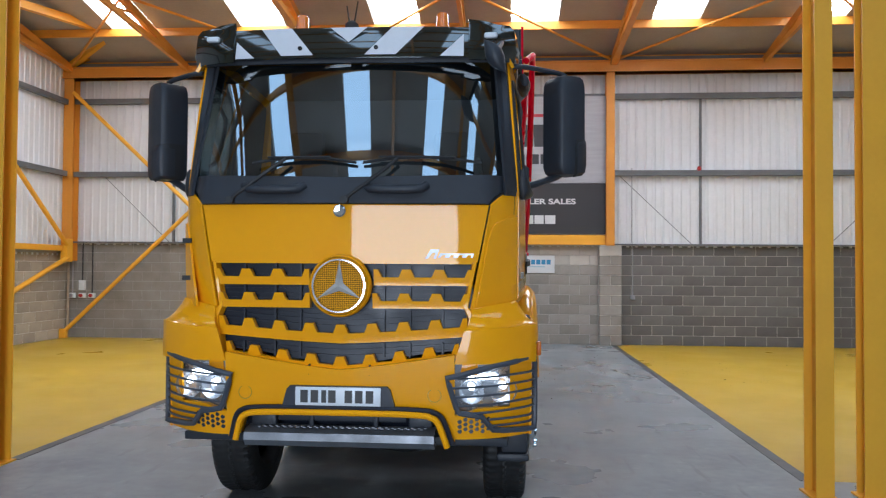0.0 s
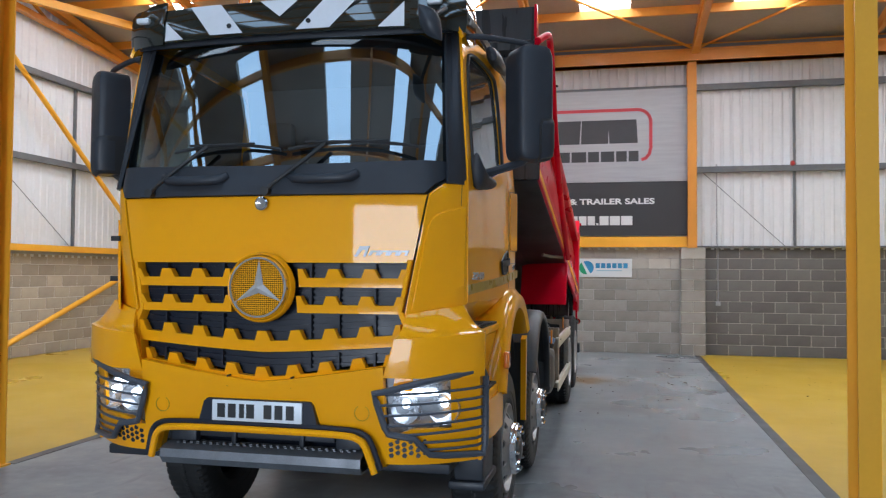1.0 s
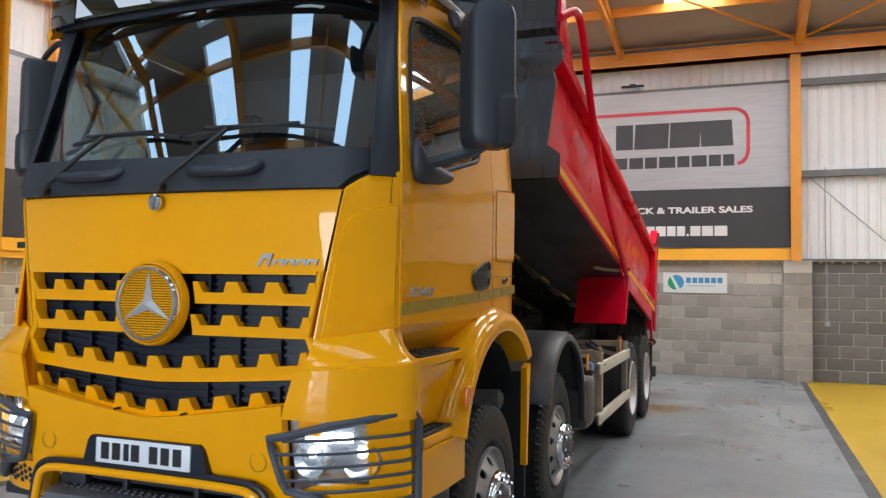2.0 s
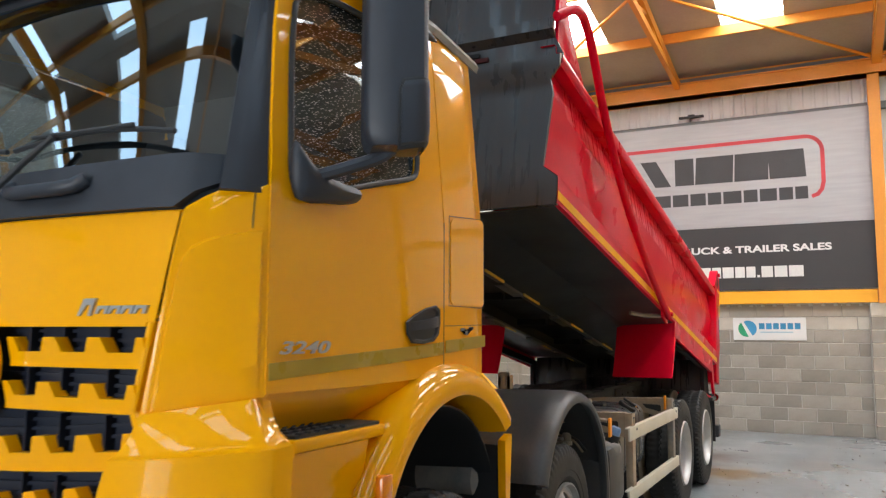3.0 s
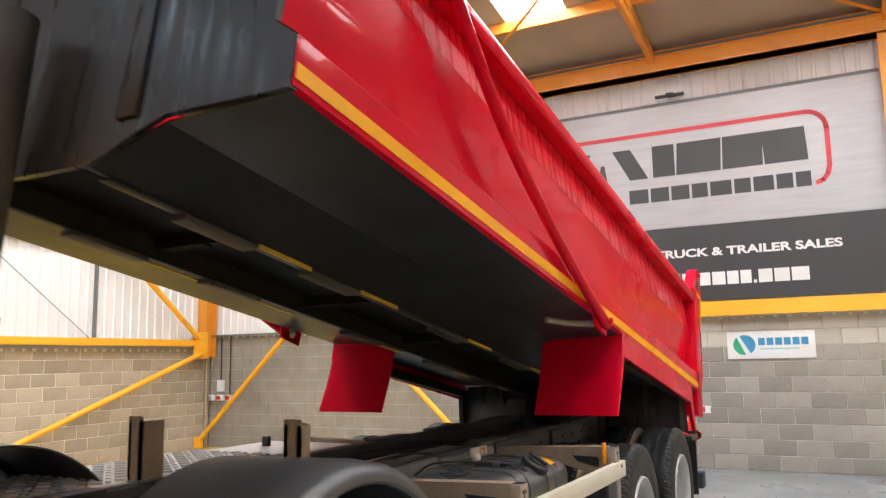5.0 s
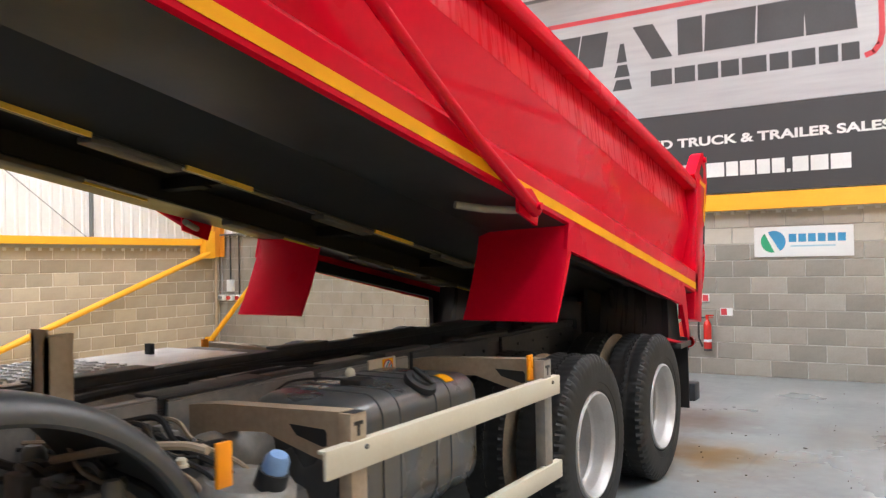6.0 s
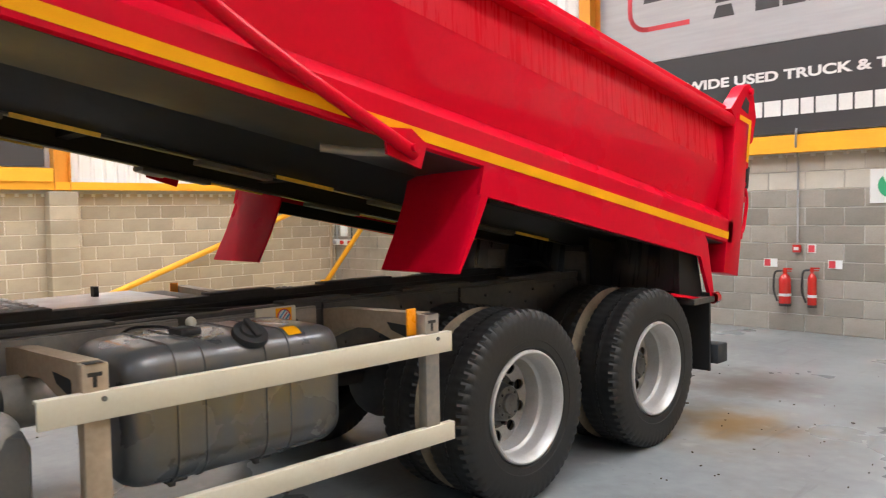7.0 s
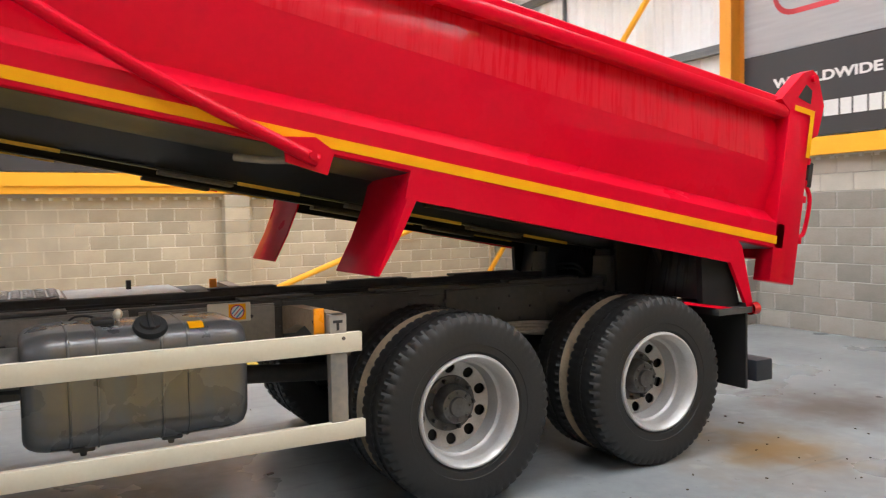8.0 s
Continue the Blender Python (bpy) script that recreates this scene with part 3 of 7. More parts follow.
structure("flashing_north", boxes((XL, -3.12, 18.42, 18.56, BACK_BLOCK - 0.005, BACK_BLOCK + 0.03), (3.45, XR, 18.42, 18.56, BACK_BLOCK - 0.005, BACK_BLOCK + 0.03)), GREY_RAIL, "thin dark flashing on the blockwork")
structure("flashing_west", boxes((XL - 0.01, XL + 0.1, YF, YB - 0.02, SIDE_BLOCK, SIDE_BLOCK + 0.13)), FLASHING, "galvanised flashing on the blockwork")
structure("wall_tie_rail", boxes((XL + 0.12, XL + 0.22, 7.0, 18.1, SIDE_BLOCK + 0.06, SIDE_BLOCK + 0.19)), STEEL_YELLOW, "yellow horizontal steel tie along the wall")
bm = bmesh.new()
tube(bm, [(-9.48, 18.0, 1.95), (-9.48, 13.05, 0.16)], 0.055, 12)
tube(bm, [(-9.48, 17.95, 2.25), (-9.48, 13.3, 5.95)], 0.055, 12)
tube(bm, [(-9.5, 18.15, 5.95), (-3.5, 18.15, 0.35)], 0.05, 12)
tube(bm, [(-9.62, 18.15, 0.18), (-3.5, 18.15, 5.95)], 0.05, 12)
box(bm, -9.73, -9.57, 18.1, 18.2, 0.02, 0.24)
box(bm, -9.61, -9.45, 17.9, 18.15, 1.85, 2.4)
structure("wall_braces", bm, STEEL_YELLOW, "yellow tubular cross bracing on the walls")
structure("corner_pipe", tube(bmesh.new(), [(-9.67, 18.36, 0.0), (-9.67, 18.36, 1.9)], 0.03, 10), BEIGE, "rusty brown pipe in the corner")
bm = bmesh.new()
for a, b in (((3.55, 3.98), (5.25, 2.34)), ((10.0, 3.98), (8.3, 2.34)), ((-8.9, 3.98), (-7.2, 2.34))):
    tube(bm, [(a[0], 18.5, a[1]), (b[0], 18.5, b[1])], 0.008, 6)
tube(bm, [(XL + 0.06, 13.2, 3.9), (XL + 0.06, 15.5, 2.2)], 0.008, 6)
structure("tie_wires", bm, GREY_RAIL, "thin tie wires across the sheeting")

# the big banner on the back wall
banner = thing("wall_banner", (0.195, 18.40, 2.57), "large silver and charcoal company banner on the back wall", "banner")


def flat(x0, x1, z0, z1, d0=-0.008, d1=0.0):
    return boxes((x0, x1, d0, d1, z0, z1))


part("upper_sheet", flat(-3.07, 3.07, 1.19, 3.22, -0.002, 0.006), BANNER_SILVER, banner, "silver upper sheet")
part("lower_sheet", flat(-3.07, 3.07, 0.0, 1.186, -0.002, 0.006), BANNER_DARK, banner, "charcoal lower sheet")
rr, line = 0.28, []
X0, X1, Z0, Z1 = -2.555, 2.305, 1.665, 2.775
for cx, cz, a0 in ((X1 - rr, Z1 - rr, 90), (X0 + rr, Z1 - rr, 180), (X0 + rr, Z0 + rr, 270)):
    pts = [(cx + rr * math.cos(radians(a0 - 90 + k * 15)), cz + rr * math.sin(radians(a0 - 90 + k * 15))) for k in range(7)]
    line += pts
line = [(X1 - 0.19, Z0 + 0.005), (X1 - 0.10, Z0 + 0.04), (X1 - 0.03, Z0 + 0.13), (X1, Z0 + 0.26)] + line + [(X0 + 0.93, Z0)]
bm = bmesh.new()
for (ax, az), (bx, bz) in zip(line, line[1:]):
    d = Vector((bx - ax, bz - az)).normalized() * 0.012
    n = Vector((-d.y, d.x)).normalized() * 0.035
    prism(bm, [(ax - d.x + n.x, az - d.y + n.y), (bx + d.x + n.x, bz + d.y + n.y), (bx + d.x - n.x, bz + d.y - n.y), (ax - d.x - n.x, az - d.y - n.y)], (-0.007, -0.0025))
part("red_frame_line", bm, PRINT_RED, banner, "red rounded frame line")
# company name as plain slabs
for x0, x1, lean in ((-2.33, -1.86, 0.10), (-1.84, -1.42, 0.10), (-0.66, -0.36, -0.28), (-0.28, 0.07, 0.0), (0.09, 0.77, 0.03), (0.80, 1.39, 0.02), (1.42, 2.03, -0.03)):
    bm = bmesh.new()
    prism(bm, [(x0, 2.04), (x1, 2.04), (x1 + lean, 2.56), (x0 + lean, 2.56)], (-0.007, -0.0025))
    part("name_slab", bm, PRINT_DARK, banner)
for z0, z1, a in ((1.64, 1.80, 0.15), (1.84, 2.02, 0.12), (2.06, 2.34, 0.08)):
    bm = bmesh.new()
    prism(bm, [(-1.12 - a, z0), (-1.12 + a, z0), (-1.12 + a - 0.04, z1), (-1.12 - a + 0.06, z1)], (-0.007, -0.0025))
    part("name_slab", bm, PRINT_DARK, banner)
x = -0.705
for w in (0.35, 0.33, 0.32, 0.28, 0.36, 0.28, 0.33, 0.27, 0.25):
    part("name_slab", flat(x + 0.02, x + w - 0.02, 1.635, 1.865, -0.007, -0.0025), PRINT_DARK, banner)
    x += w
lettering("WORLDWIDE USED TRUCK & TRAILER SALES", 0.172, PRINT_WHITE, "slogan", banner, pose(-2.575, -0.004, 0.70, 90), 0.002, 0.0055, width=4.97)
x = -2.125
for w in (0.31, 0.25, 0.19, 0.22, 0.20, 0.22, 0.28, 0.26, 0.24, 0.20, 0.29, 0.20, 0.24, 0.21, 0.20, 0.08, 0.24, 0.26, 0.29):
    part("web_address_bar", flat(x + 0.014, x + w * 0.925 - 0.014, 0.235, 0.435 if w > 0.1 else 0.28, -0.007, -0.0025), PRINT_WHITE, banner)
    x += w * 0.925
structure("banner_beam", boxes((-2.9, 3.25, 18.36, 18.46, 2.32, 2.55), (-2.9, 3.25, 18.33, 18.36, 2.32, 2.35)), STEEL_YELLOW, "yellow steel channel under the banner")
structure("banner_beam_west", boxes((XL + 0.16, XL + 0.26, 7.0, 12.7, 2.24, 2.46)), STEEL_YELLOW, "yellow steel channel on the side wall")
side_banner = thing("wall_banner", (XL + 0.16, 9.8, 2.48), "charcoal and silver banner on the side wall", "banner")
part("lower_sheet", boxes((0.0, 0.008, -2.8, 2.8, 0.0, 1.19)), BANNER_DARK, side_banner)
part("upper_sheet", boxes((0.0, 0.008, -2.8, 2.8, 1.195, 3.2)), BANNER_SILVER, side_banner)

# company board on the blockwork
board = thing("wall_sign", (1.485, 18.5235, 1.66), "white board with a green and blue round mark", "sign")
part("panel", boxes((-0.618, 0.618, -0.006, 0.0, 0, 0.41), bevel=0.002), SIGN_WHITE, board)
bm = bmesh.new()
prism(bm, [(-0.36 + 0.15 * math.cos(radians(a)), 0.21 + 0.15 * math.sin(radians(a))) for a in range(-60, 121, 15)], (-0.010, -0.0062))
part("round_mark", bm, PRINT_BLUE, board, "blue half of the mark")
bm = bmesh.new()
prism(bm, [(-0.38 + 0.15 * math.cos(radians(a)), 0.21 + 0.15 * math.sin(radians(a))) for a in range(130, 291, 15)], (-0.010, -0.0062))
part("round_mark", bm, PRINT_GREEN, board, "green half of the mark")
for k in range(6):
    part("name_bar", boxes((-0.17 + k * 0.12, -0.075 + k * 0.12, -0.010, -0.0062, 0.20, 0.31)), PRINT_BLUE, board)
part("small_print_bar", boxes((-0.15, 0.40, -0.010, -0.0062, 0.135, 0.155)), material("pale_blue_print", (0.35, 0.55, 0.66), None, 0.5), board)

# fire point
for k, (x, h, r) in enumerate(((-0.12, 0.42, 0.075), (0.22, 0.44, 0.055))):
    ext = thing("fire_extinguisher", (x, 18.455, 0.34), "red fire extinguisher with black hose hung on the wall" if k == 0 else "slim red fire extinguisher with black horn on the wall", "fire extinguisher", "fire extinguishers")
    part("cylinder", lathe(bmesh.new(), [(0, 0.001), (0, r * 0.9), (0.015, r), (h - 0.07, r), (h - 0.03, r * 0.75), (h, r * 0.35), (h + 0.02, r * 0.35), (h + 0.02, 0.001)], 20, "z"), EXT_RED, ext)
    part("label", lathe(bmesh.new(), [(0.13, r + 0.001), (0.165, r + 0.001)], 20, "z"), PRINT_WHITE, ext)
    part("base_ring", lathe(bmesh.new(), [(0, r * 1.01), (0.035, r * 1.01)], 20, "z"), CABLE, ext)
    part("valve", boxes((-0.02, 0.02, -0.02, 0.02, h + 0.02, h + 0.06), (-0.02, 0.09, -0.012, 0.012, h + 0.055, h + 0.075), (-0.02, 0.08, -0.012, 0.012, h + 0.03, h + 0.042)), EXT_RED, ext)
    part("hose", tube(bmesh.new(), bend([(-0.02, -0.01, h + 0.04), (-r - 0.06, -0.01, h + 0.03), (-r - 0.07, -0.02, 0.2), (-r - 0.01, -0.03, 0.06)]), 0.014, 8), CABLE, ext)
    part("bracket", boxes((-0.03, 0.03, 0.04, 0.092, h - 0.1, h - 0.06)), CONDUIT, ext)
for x, z, w in ((0.474, 0.895, 0.17), (-0.335, 0.895, 0.18), (0.19, 1.09, 0.105)):
    sg = thing("safety_sign", (x, 18.5235, z), "small red and white fire safety sign on the wall", "sign", "fire signs")
    part("plate", boxes((-w / 2, w / 2, -0.004, 0, -0.055, 0.055)), SIGN_WHITE, sg)
    part("red_field", boxes((-w / 2 + 0.01, -w / 2 + 0.09, -0.006, -0.0042, -0.045, 0.045)), PRINT_RED, sg)
call = thing("fire_call_point", (0.012, 18.5255, 1.09), "red break-glass call point on a conduit", "alarm point")
part("box", boxes((-0.05, 0.05, -0.05, 0, -0.05, 0.05), bevel=0.006), EXT_RED, call)
part("glass", boxes((-0.03, 0.03, -0.053, -0.0502, -0.02, 0.02)), SIGN_WHITE, call)
solo("conduit", tube(bmesh.new(), bend([(0.018, 18.51, 1.14), (0.02, 18.51, 2.25), (0.05, 18.33, 2.42), (0.07, 18.31, 2.62)]), 0.014, 8), CONDUIT, "grey conduit running up the wall", "conduit", "conduits")
sounder = thing("alarm_sounder", (5.385, 18.40, 4.08), "small red alarm sounder on a rail", "alarm")
part("base", lathe(bmesh.new(), [(0, 0.001), (0, 0.05), (-0.04, 0.05), (-0.08, 0.03), (-0.08, 0.001)], 16, "y"), EXT_RED, sounder)
part("dome", lathe(bmesh.new(), [(0.0, 0.001), (0.0, 0.04), (0.06, 0.03), (0.06, 0.001)], 16, "z"), RED_LENS, sounder)
fitting = thing("emergency_light", (0.26, 18.36, 5.93), "slim dark light fitting on the wall", "light")
part("body", boxes((-0.23, 0.23, -0.05, 0.02, -0.02, 0.02), (-0.06, 0.06, -0.03, 0.16, 0.02, 0.05), bevel=0.004), PLASTIC, fitting)
drop = thing("wall_socket", (3.9, 18.50, 1.11), "grey wall socket at the end of a dropped conduit", "socket")
part("box", boxes((-0.045, 0.045, -0.05, 0.035, -0.05, 0.05), bevel=0.006), CONDUIT, drop)
part("conduit", tube(bmesh.new(), [(0, 0.02, 0.05), (0, 0.02, 1.2), (-0.03, -0.06, 1.3), (-0.03, -0.06, 3.0)], 0.012, 8), CONDUIT, drop)
# sockets in the corner
for x, z, dz in ((-9.38, 1.28, 0.0), (-9.38, 1.03, 0.0), (-9.63, 1.03, 0.0), (-9.13, 1.03, 0.0)):
    sk = thing("wall_socket", (x, 18.50, z), "white wall socket box with a cable from above" if z > 1.1 else "white and red industrial socket on the wall", "socket", "corner sockets")
    hh = 0.12 if z > 1.1 else 0.06
    part("box", boxes((-0.07, 0.07, -0.06, 0.035, -hh, hh), bevel=0.008), SIGN_WHITE, sk)
    if z < 1.1:
        part("cap", lathe(bmesh.new(), [(-0.06, 0.04), (-0.1, 0.045), (-0.1, 0.001)], 14, "y"), EXT_RED if x > -9.5 else CONDUIT, sk)
for x, z in ((-9.38, 1.4), (-9.13, 1.09), (-9.63, 1.09)):
    solo("hanging_cable", tube(bmesh.new(), [(x, 18.49, z), (x, 18.49, 2.34)], 0.013, 8), CABLE if x > -9.5 else CONDUIT, "cable dropping down the wall to a socket", "cable", "corner cables")

# loose grit and leaf scraps on the floor
rngf = random.Random(3)
bm = bmesh.new()
for k in range(170):
    x, y = (rngf.gauss(2.6, 1.3), rngf.gauss(13.9, 1.5)) if k < 120 else (rngf.uniform(-3, 9), rngf.uniform(8, 18))
    r = rngf.uniform(0.003, 0.009) if k % 14 else rngf.uniform(0.012, 0.022)
    m = Matrix.Translation((x, y, 0.0)) @ Matrix.Rotation(rngf.uniform(0, 3), 4, "Z")
    box(bm, -r, r, -r * rngf.uniform(0.3, 0.8), r * 0.5, 0.0, 0.004 + 0.3 * r, m=m)
grit = new("floor_grit", finish("floor_grit", bm, material("dark_floor_grit", (0.05, 0.04, 0.03), (0.12, 0.09, 0.06), 0.8, random_tint=0.0)))
tagged(grit, "dark grit and scraps scattered on the concrete floor", "debris", kind="stuff")


# ---- the tipper truck: x across from its middle, y back from its nose ----
truck = thing("tipper_truck", (-0.055, 4.65, 0), "yellow four-axle tipper truck with a raised red steel body", "truck")
AXLES = (1.45, 3.15, 6.82, 8.235)


def nose(x, z):
    """How far back the cab's front lies."""
    a = abs(x)
    y = 0.03 + 0.055 * a * a + 0.14 * (max(0.0, a - 0.78) / 0.37) ** 2.2 + 0.10 * (max(0.0, a - 0.9) / 0.12) ** 1.5
    if z > 2.14:
        y += (z - 2.14) * 0.26
    elif z > 1.0:
        y += (z - 1.0) * 0.02
    return y


def band(bm, xs, top, bot, d0=0.0, d1=0.03, rows=1, shape=nose):
    """A solid strip of the front between two heights, that follows its curve."""
    top = top if callable(top) else (lambda x, v=top: v)
    bot = bot if callable(bot) else (lambda x, v=bot: v)
    ring = []
    for x in xs:
        hs = [bot(x) + (top(x) - bot(x)) * k / rows for k in range(rows + 1)]
        ring.append([(x, shape(x, h) + d0, h) for h in hs] + [(x, shape(x, h) + d1, h) for h in hs[::-1]])
    loft(bm, ring, close=True, cap=True)
    return bm


def span(a, b, n):
    return [a + (b - a) * k / n for k in range(n + 1)]


# -- cab shell --
def half(z, y=1.5):
    return 1.15 - max(0, z - 2.25) * 0.085 - 0.075 * min(1, max(0, 1.15 - y) / 0.92)


cab_bm = bmesh.new()
# rear corner, back wall, floor, roof
for s in (-1, 1):
    rows = []
    for z in (1.56, 1.9, 2.25, 2.6, 2.95, 3.12, 3.2):
        h = half(z) - (0.05 if z > 3.15 else 0)
        rows.append([(s * h, 1.44, z), (s * h, 1.75, z), (s * (h - 0.010), 1.872, z), (s * (h - 0.05), 1.925, z), (s * (h - 0.2), 1.945, z)])
    loft(cab_bm, rows)
roof_rows = []
for y, zc in ((0.33, 3.19), (0.45, 3.25), (0.9, 3.31), (1.5, 3.30), (1.84, 3.26), (1.935, 3.16)):
    roof_rows.append([(x, y, zc - 0.09 * (abs(x) / 1.02) ** 4 - (0.05 if abs(x) > 1.03 else 0)) for x in (-1.05, -1.02, -0.9, -0.5, 0, 0.5, 0.9, 1.02, 1.05)])
loft(cab_bm, roof_rows)
loft(cab_bm, [[(-0.96, 1.945, z), (0.96, 1.945, z)] for z in (1.5, 3.18)])
loft(cab_bm, [[(-0.94, y, 1.5), (0.94, y, 1.5)] for y in (0.30, 1.945)])
thicken(cab_bm, 0.02)
cab = part("cab", cab_bm, YELLOW, truck)

# doors with their windows
def door_panel(s):
    outer = [(0.315, 1.56), (0.315, 1.9), (0.315, 2.2), (0.33, 2.45), (0.37, 2.8), (0.42, 3.09), (0.6, 3.12), (0.9, 3.13), (1.2, 3.13), (1.435, 3.12), (1.435, 2.8), (1.435, 2.45), (1.435, 2.2), (1.435, 1.9), (1.435, 1.57), (1.1, 1.565), (0.8, 1.56), (0.5, 1.56)]
    inner = [(0.42, 2.27), (0.41, 2.31), (0.412, 2.36), (0.42, 2.5), (0.44, 2.75), (0.48, 2.97), (0.60, 3.01), (0.85, 3.02), (1.06, 3.01), (1.175, 2.975), (1.21, 2.8), (1.217, 2.58), (1.21, 2.46), (1.18, 2.41), (1.10, 2.385), (0.9, 2.335), (0.7, 2.28), (0.5, 2.24)]
    outer = [p for a, b in zip(outer, outer[1:] + outer[:1]) for p in (a, ((a[0] + b[0]) / 2, (a[1] + b[1]) / 2))]
    inner = [(q * a[0] + (1 - q) * b[0], q * a[1] + (1 - q) * b[1]) for a, b in zip(inner, inner[1:] + inner[:1]) for q in (0.75, 0.25)]
    bm = bmesh.new()
    mid = [(0.55 * a[0] + 0.45 * b[0], 0.55 * a[1] + 0.45 * b[1]) for a, b in zip(outer, inner)]
    loft(bm, [[(s * half(z, y), y, z) for y, z in ln] for ln in (outer, mid, inner)], close=True)
    thicken(bm, 0.025)
    trim = bmesh.new()
    reveal = [(0.82 + (y - 0.82) * 0.985, 2.66 + (z - 2.66) * 0.985) for y, z in inner]
    loft(trim, [[(s * (half(z, y) - o), y, z) for y, z in ln] for ln, o in ((outer, 0.034), (mid, 0.034), (inner, 0.034), (reveal, 0.032), (reveal, 0.013))], close=True)
    loft(trim, [[(s * (half(z) - 0.034), y, z) for z in (1.6, 2.25, 3.12)] for y in (1.42, 1.93)])
    return bm, inner, trim


for s, side in ((1, "door"), (-1, "door")):
    bm, inner, trim = door_panel(s)
    door = part(side, bm, YELLOW, cab)
    part("door_trim", trim, CABIN, door, "dark grey door trim")
    bm = bmesh.new()
    rim = [(s * (half(z, y) + 0.004), y, z) for y, z in inner]
    tube(bm, rim, 0.012, 8, closed=True)
    part("window_seal", bm, CABLE, cab, "black rubber window seal")
    bm = bmesh.new()
    bm.faces.new([bm.verts.new((s * (half(z, y) - 0.012), y, z)) for y, z in inner])
    pane = part("side_window", bm, SIDE_GLASS, cab, "rain-specked side window", smooth=None)
    pane.visible_shadow = False
    # reflective tape along the sill
    bm = bmesh.new()
    loft(bm, [[(s * (half(1.6, y) + o), y, zz + 0.055 * (y - 0.25)) for o, zz in ((0.001, 1.597), (0.0035, 1.597), (0.0035, 1.652), (0.001, 1.652))] for y in span(0.325, 1.43, 8)], close=True, cap=True)
    prism(bm, [(1.45, 1.668), (1.88, 1.692), (1.88, 1.747), (1.45, 1.723)], (s * 1.1525, s * 1.155), "x")
    part("reflective_tape", bm, TAPE_DIM, cab, "olive reflective tape strip")
    # handle
    bm = bmesh.new()
    rim_pts = [(1.105, 1.752), (1.145, 1.717), (1.24, 1.713), (1.33, 1.722), (1.372, 1.75), (1.386, 1.80), (1.384, 1.858), (1.35, 1.873), (1.26, 1.858), (1.16, 1.828), (1.10, 1.80)]
    loft(bm, [[(s * x, y0 + (y - y0) * q, z0 + (z - z0) * q) for y, z in rim_pts] for x, q, y0, z0 in ((1.151, 1.04, 1.245, 1.79), (1.160, 1.0, 1.245, 1.79), (1.160, 0.86, 1.245, 1.79), (1.152, 0.80, 1.245, 1.79))], close=True, cap=True)
    part("handle_recess", bm, CABLE, cab, "black moulded handle recess")
    bm = bmesh.new()
    loft(bm, [[(s * (1.158 + 0.028 * math.sin(math.pi * q / 8)), y + 0.0, z) for y, z in ((1.125 + 0.25 * q / 8, 1.765 + 0.02 * q / 8), (1.125 + 0.25 * q / 8, 1.80 + 0.03 * q / 8))] for q in range(9)])
    thicken(bm, 0.012)
    part("door_handle", bm, PLASTIC, cab)
    # rear locker door
    bm = bmesh.new()
    prism(bm, [(1.50, 1.90), (1.52, 1.885), (1.845, 1.885), (1.865, 1.90), (1.865, 2.29), (1.845, 2.31), (1.52, 2.275), (1.50, 2.26)], (s * 1.150, s * 1.154), "x")
    part("locker_door", bm, YELLOW, cab)
    for q in (((1.49, 1.877), (1.875, 1.877), (1.875, 1.880), (1.49, 1.880)), ((1.49, 2.285), (1.875, 2.317), (1.875, 2.320), (1.49, 2.288)), ((1.488, 1.877), (1.491, 1.877), (1.491, 2.288), (1.488, 2.288)), ((1.874, 1.877), (1.877, 1.877), (1.877, 2.32), (1.874, 2.32)), ((1.44, 1.786), (1.89, 1.796), (1.89, 1.799), (1.44, 1.789)), ((1.437, 1.57), (1.441, 1.57), (1.441, 2.25), (1.437, 2.25))):
        bm = bmesh.new()
        prism(bm, q, (s * 1.1495, s * 1.1508), "x")
        part("panel_gap", bm, CABLE, cab, "dark gap between the panels")
    bm = bmesh.new()
    prism(bm, [(1.595, 1.765), (1.735, 1.772), (1.735, 1.786), (1.685, 1.786), (1.675, 1.748), (1.65, 1.748), (1.645, 1.78), (1.595, 1.78)], (s * 1.152, s * 1.158), "x")
    part("side_emblem", bm, CHROME, cab, "small chrome emblem")
    # roof gutter trim
    bm = bmesh.new()
    loft(bm, [[(s * 1.075, y, z), (s * 1.085, y, z + 0.03), (s * 1.07, y, z + 0.06), (s * 1.04, y, z + 0.06)] for y, z in ((0.40, 3.125), (0.9, 3.15), (1.5, 3.15), (1.96, 3.11))])
    thicken(bm, 0.012)
    part("roof_trim", bm, DUSTY, cab, "grey roof gutter trim")
    # black screen pillar
    bm = bmesh.new()
    rows = []
    for z in (2.205, 2.3, 2.6, 2.85, 3.1):
        yo = 0.315 + max(0, z - 2.3) * 0.13 - 0.004
        h = half(z, 0.25)
        rows.append([(s * (h - 0.003), yo, z), (s * (h - 0.012), yo - 0.025, z), (s * (h - 0.028), 0.5 * (yo + nose(0.98, z)) - 0.015, z), (s * (h - 0.05), nose(0.985, z) - 0.004, z), (s * (h - 0.075), nose(0.965, z) - 0.004, z)])
    loft(bm, rows)
    thicken(bm, 0.02)
    part("screen_pillar", bm, PLASTIC, cab, "black windscreen pillar")

# windscreen, its black lower panel, and the wipers
bm = bmesh.new()
xs = span(-1.0, 1.0, 16)
def screen(x, z):
    return 0.045 + 0.105 * x * x + 0.07 * abs(x) ** 6 + (z - 2.14) * 0.26


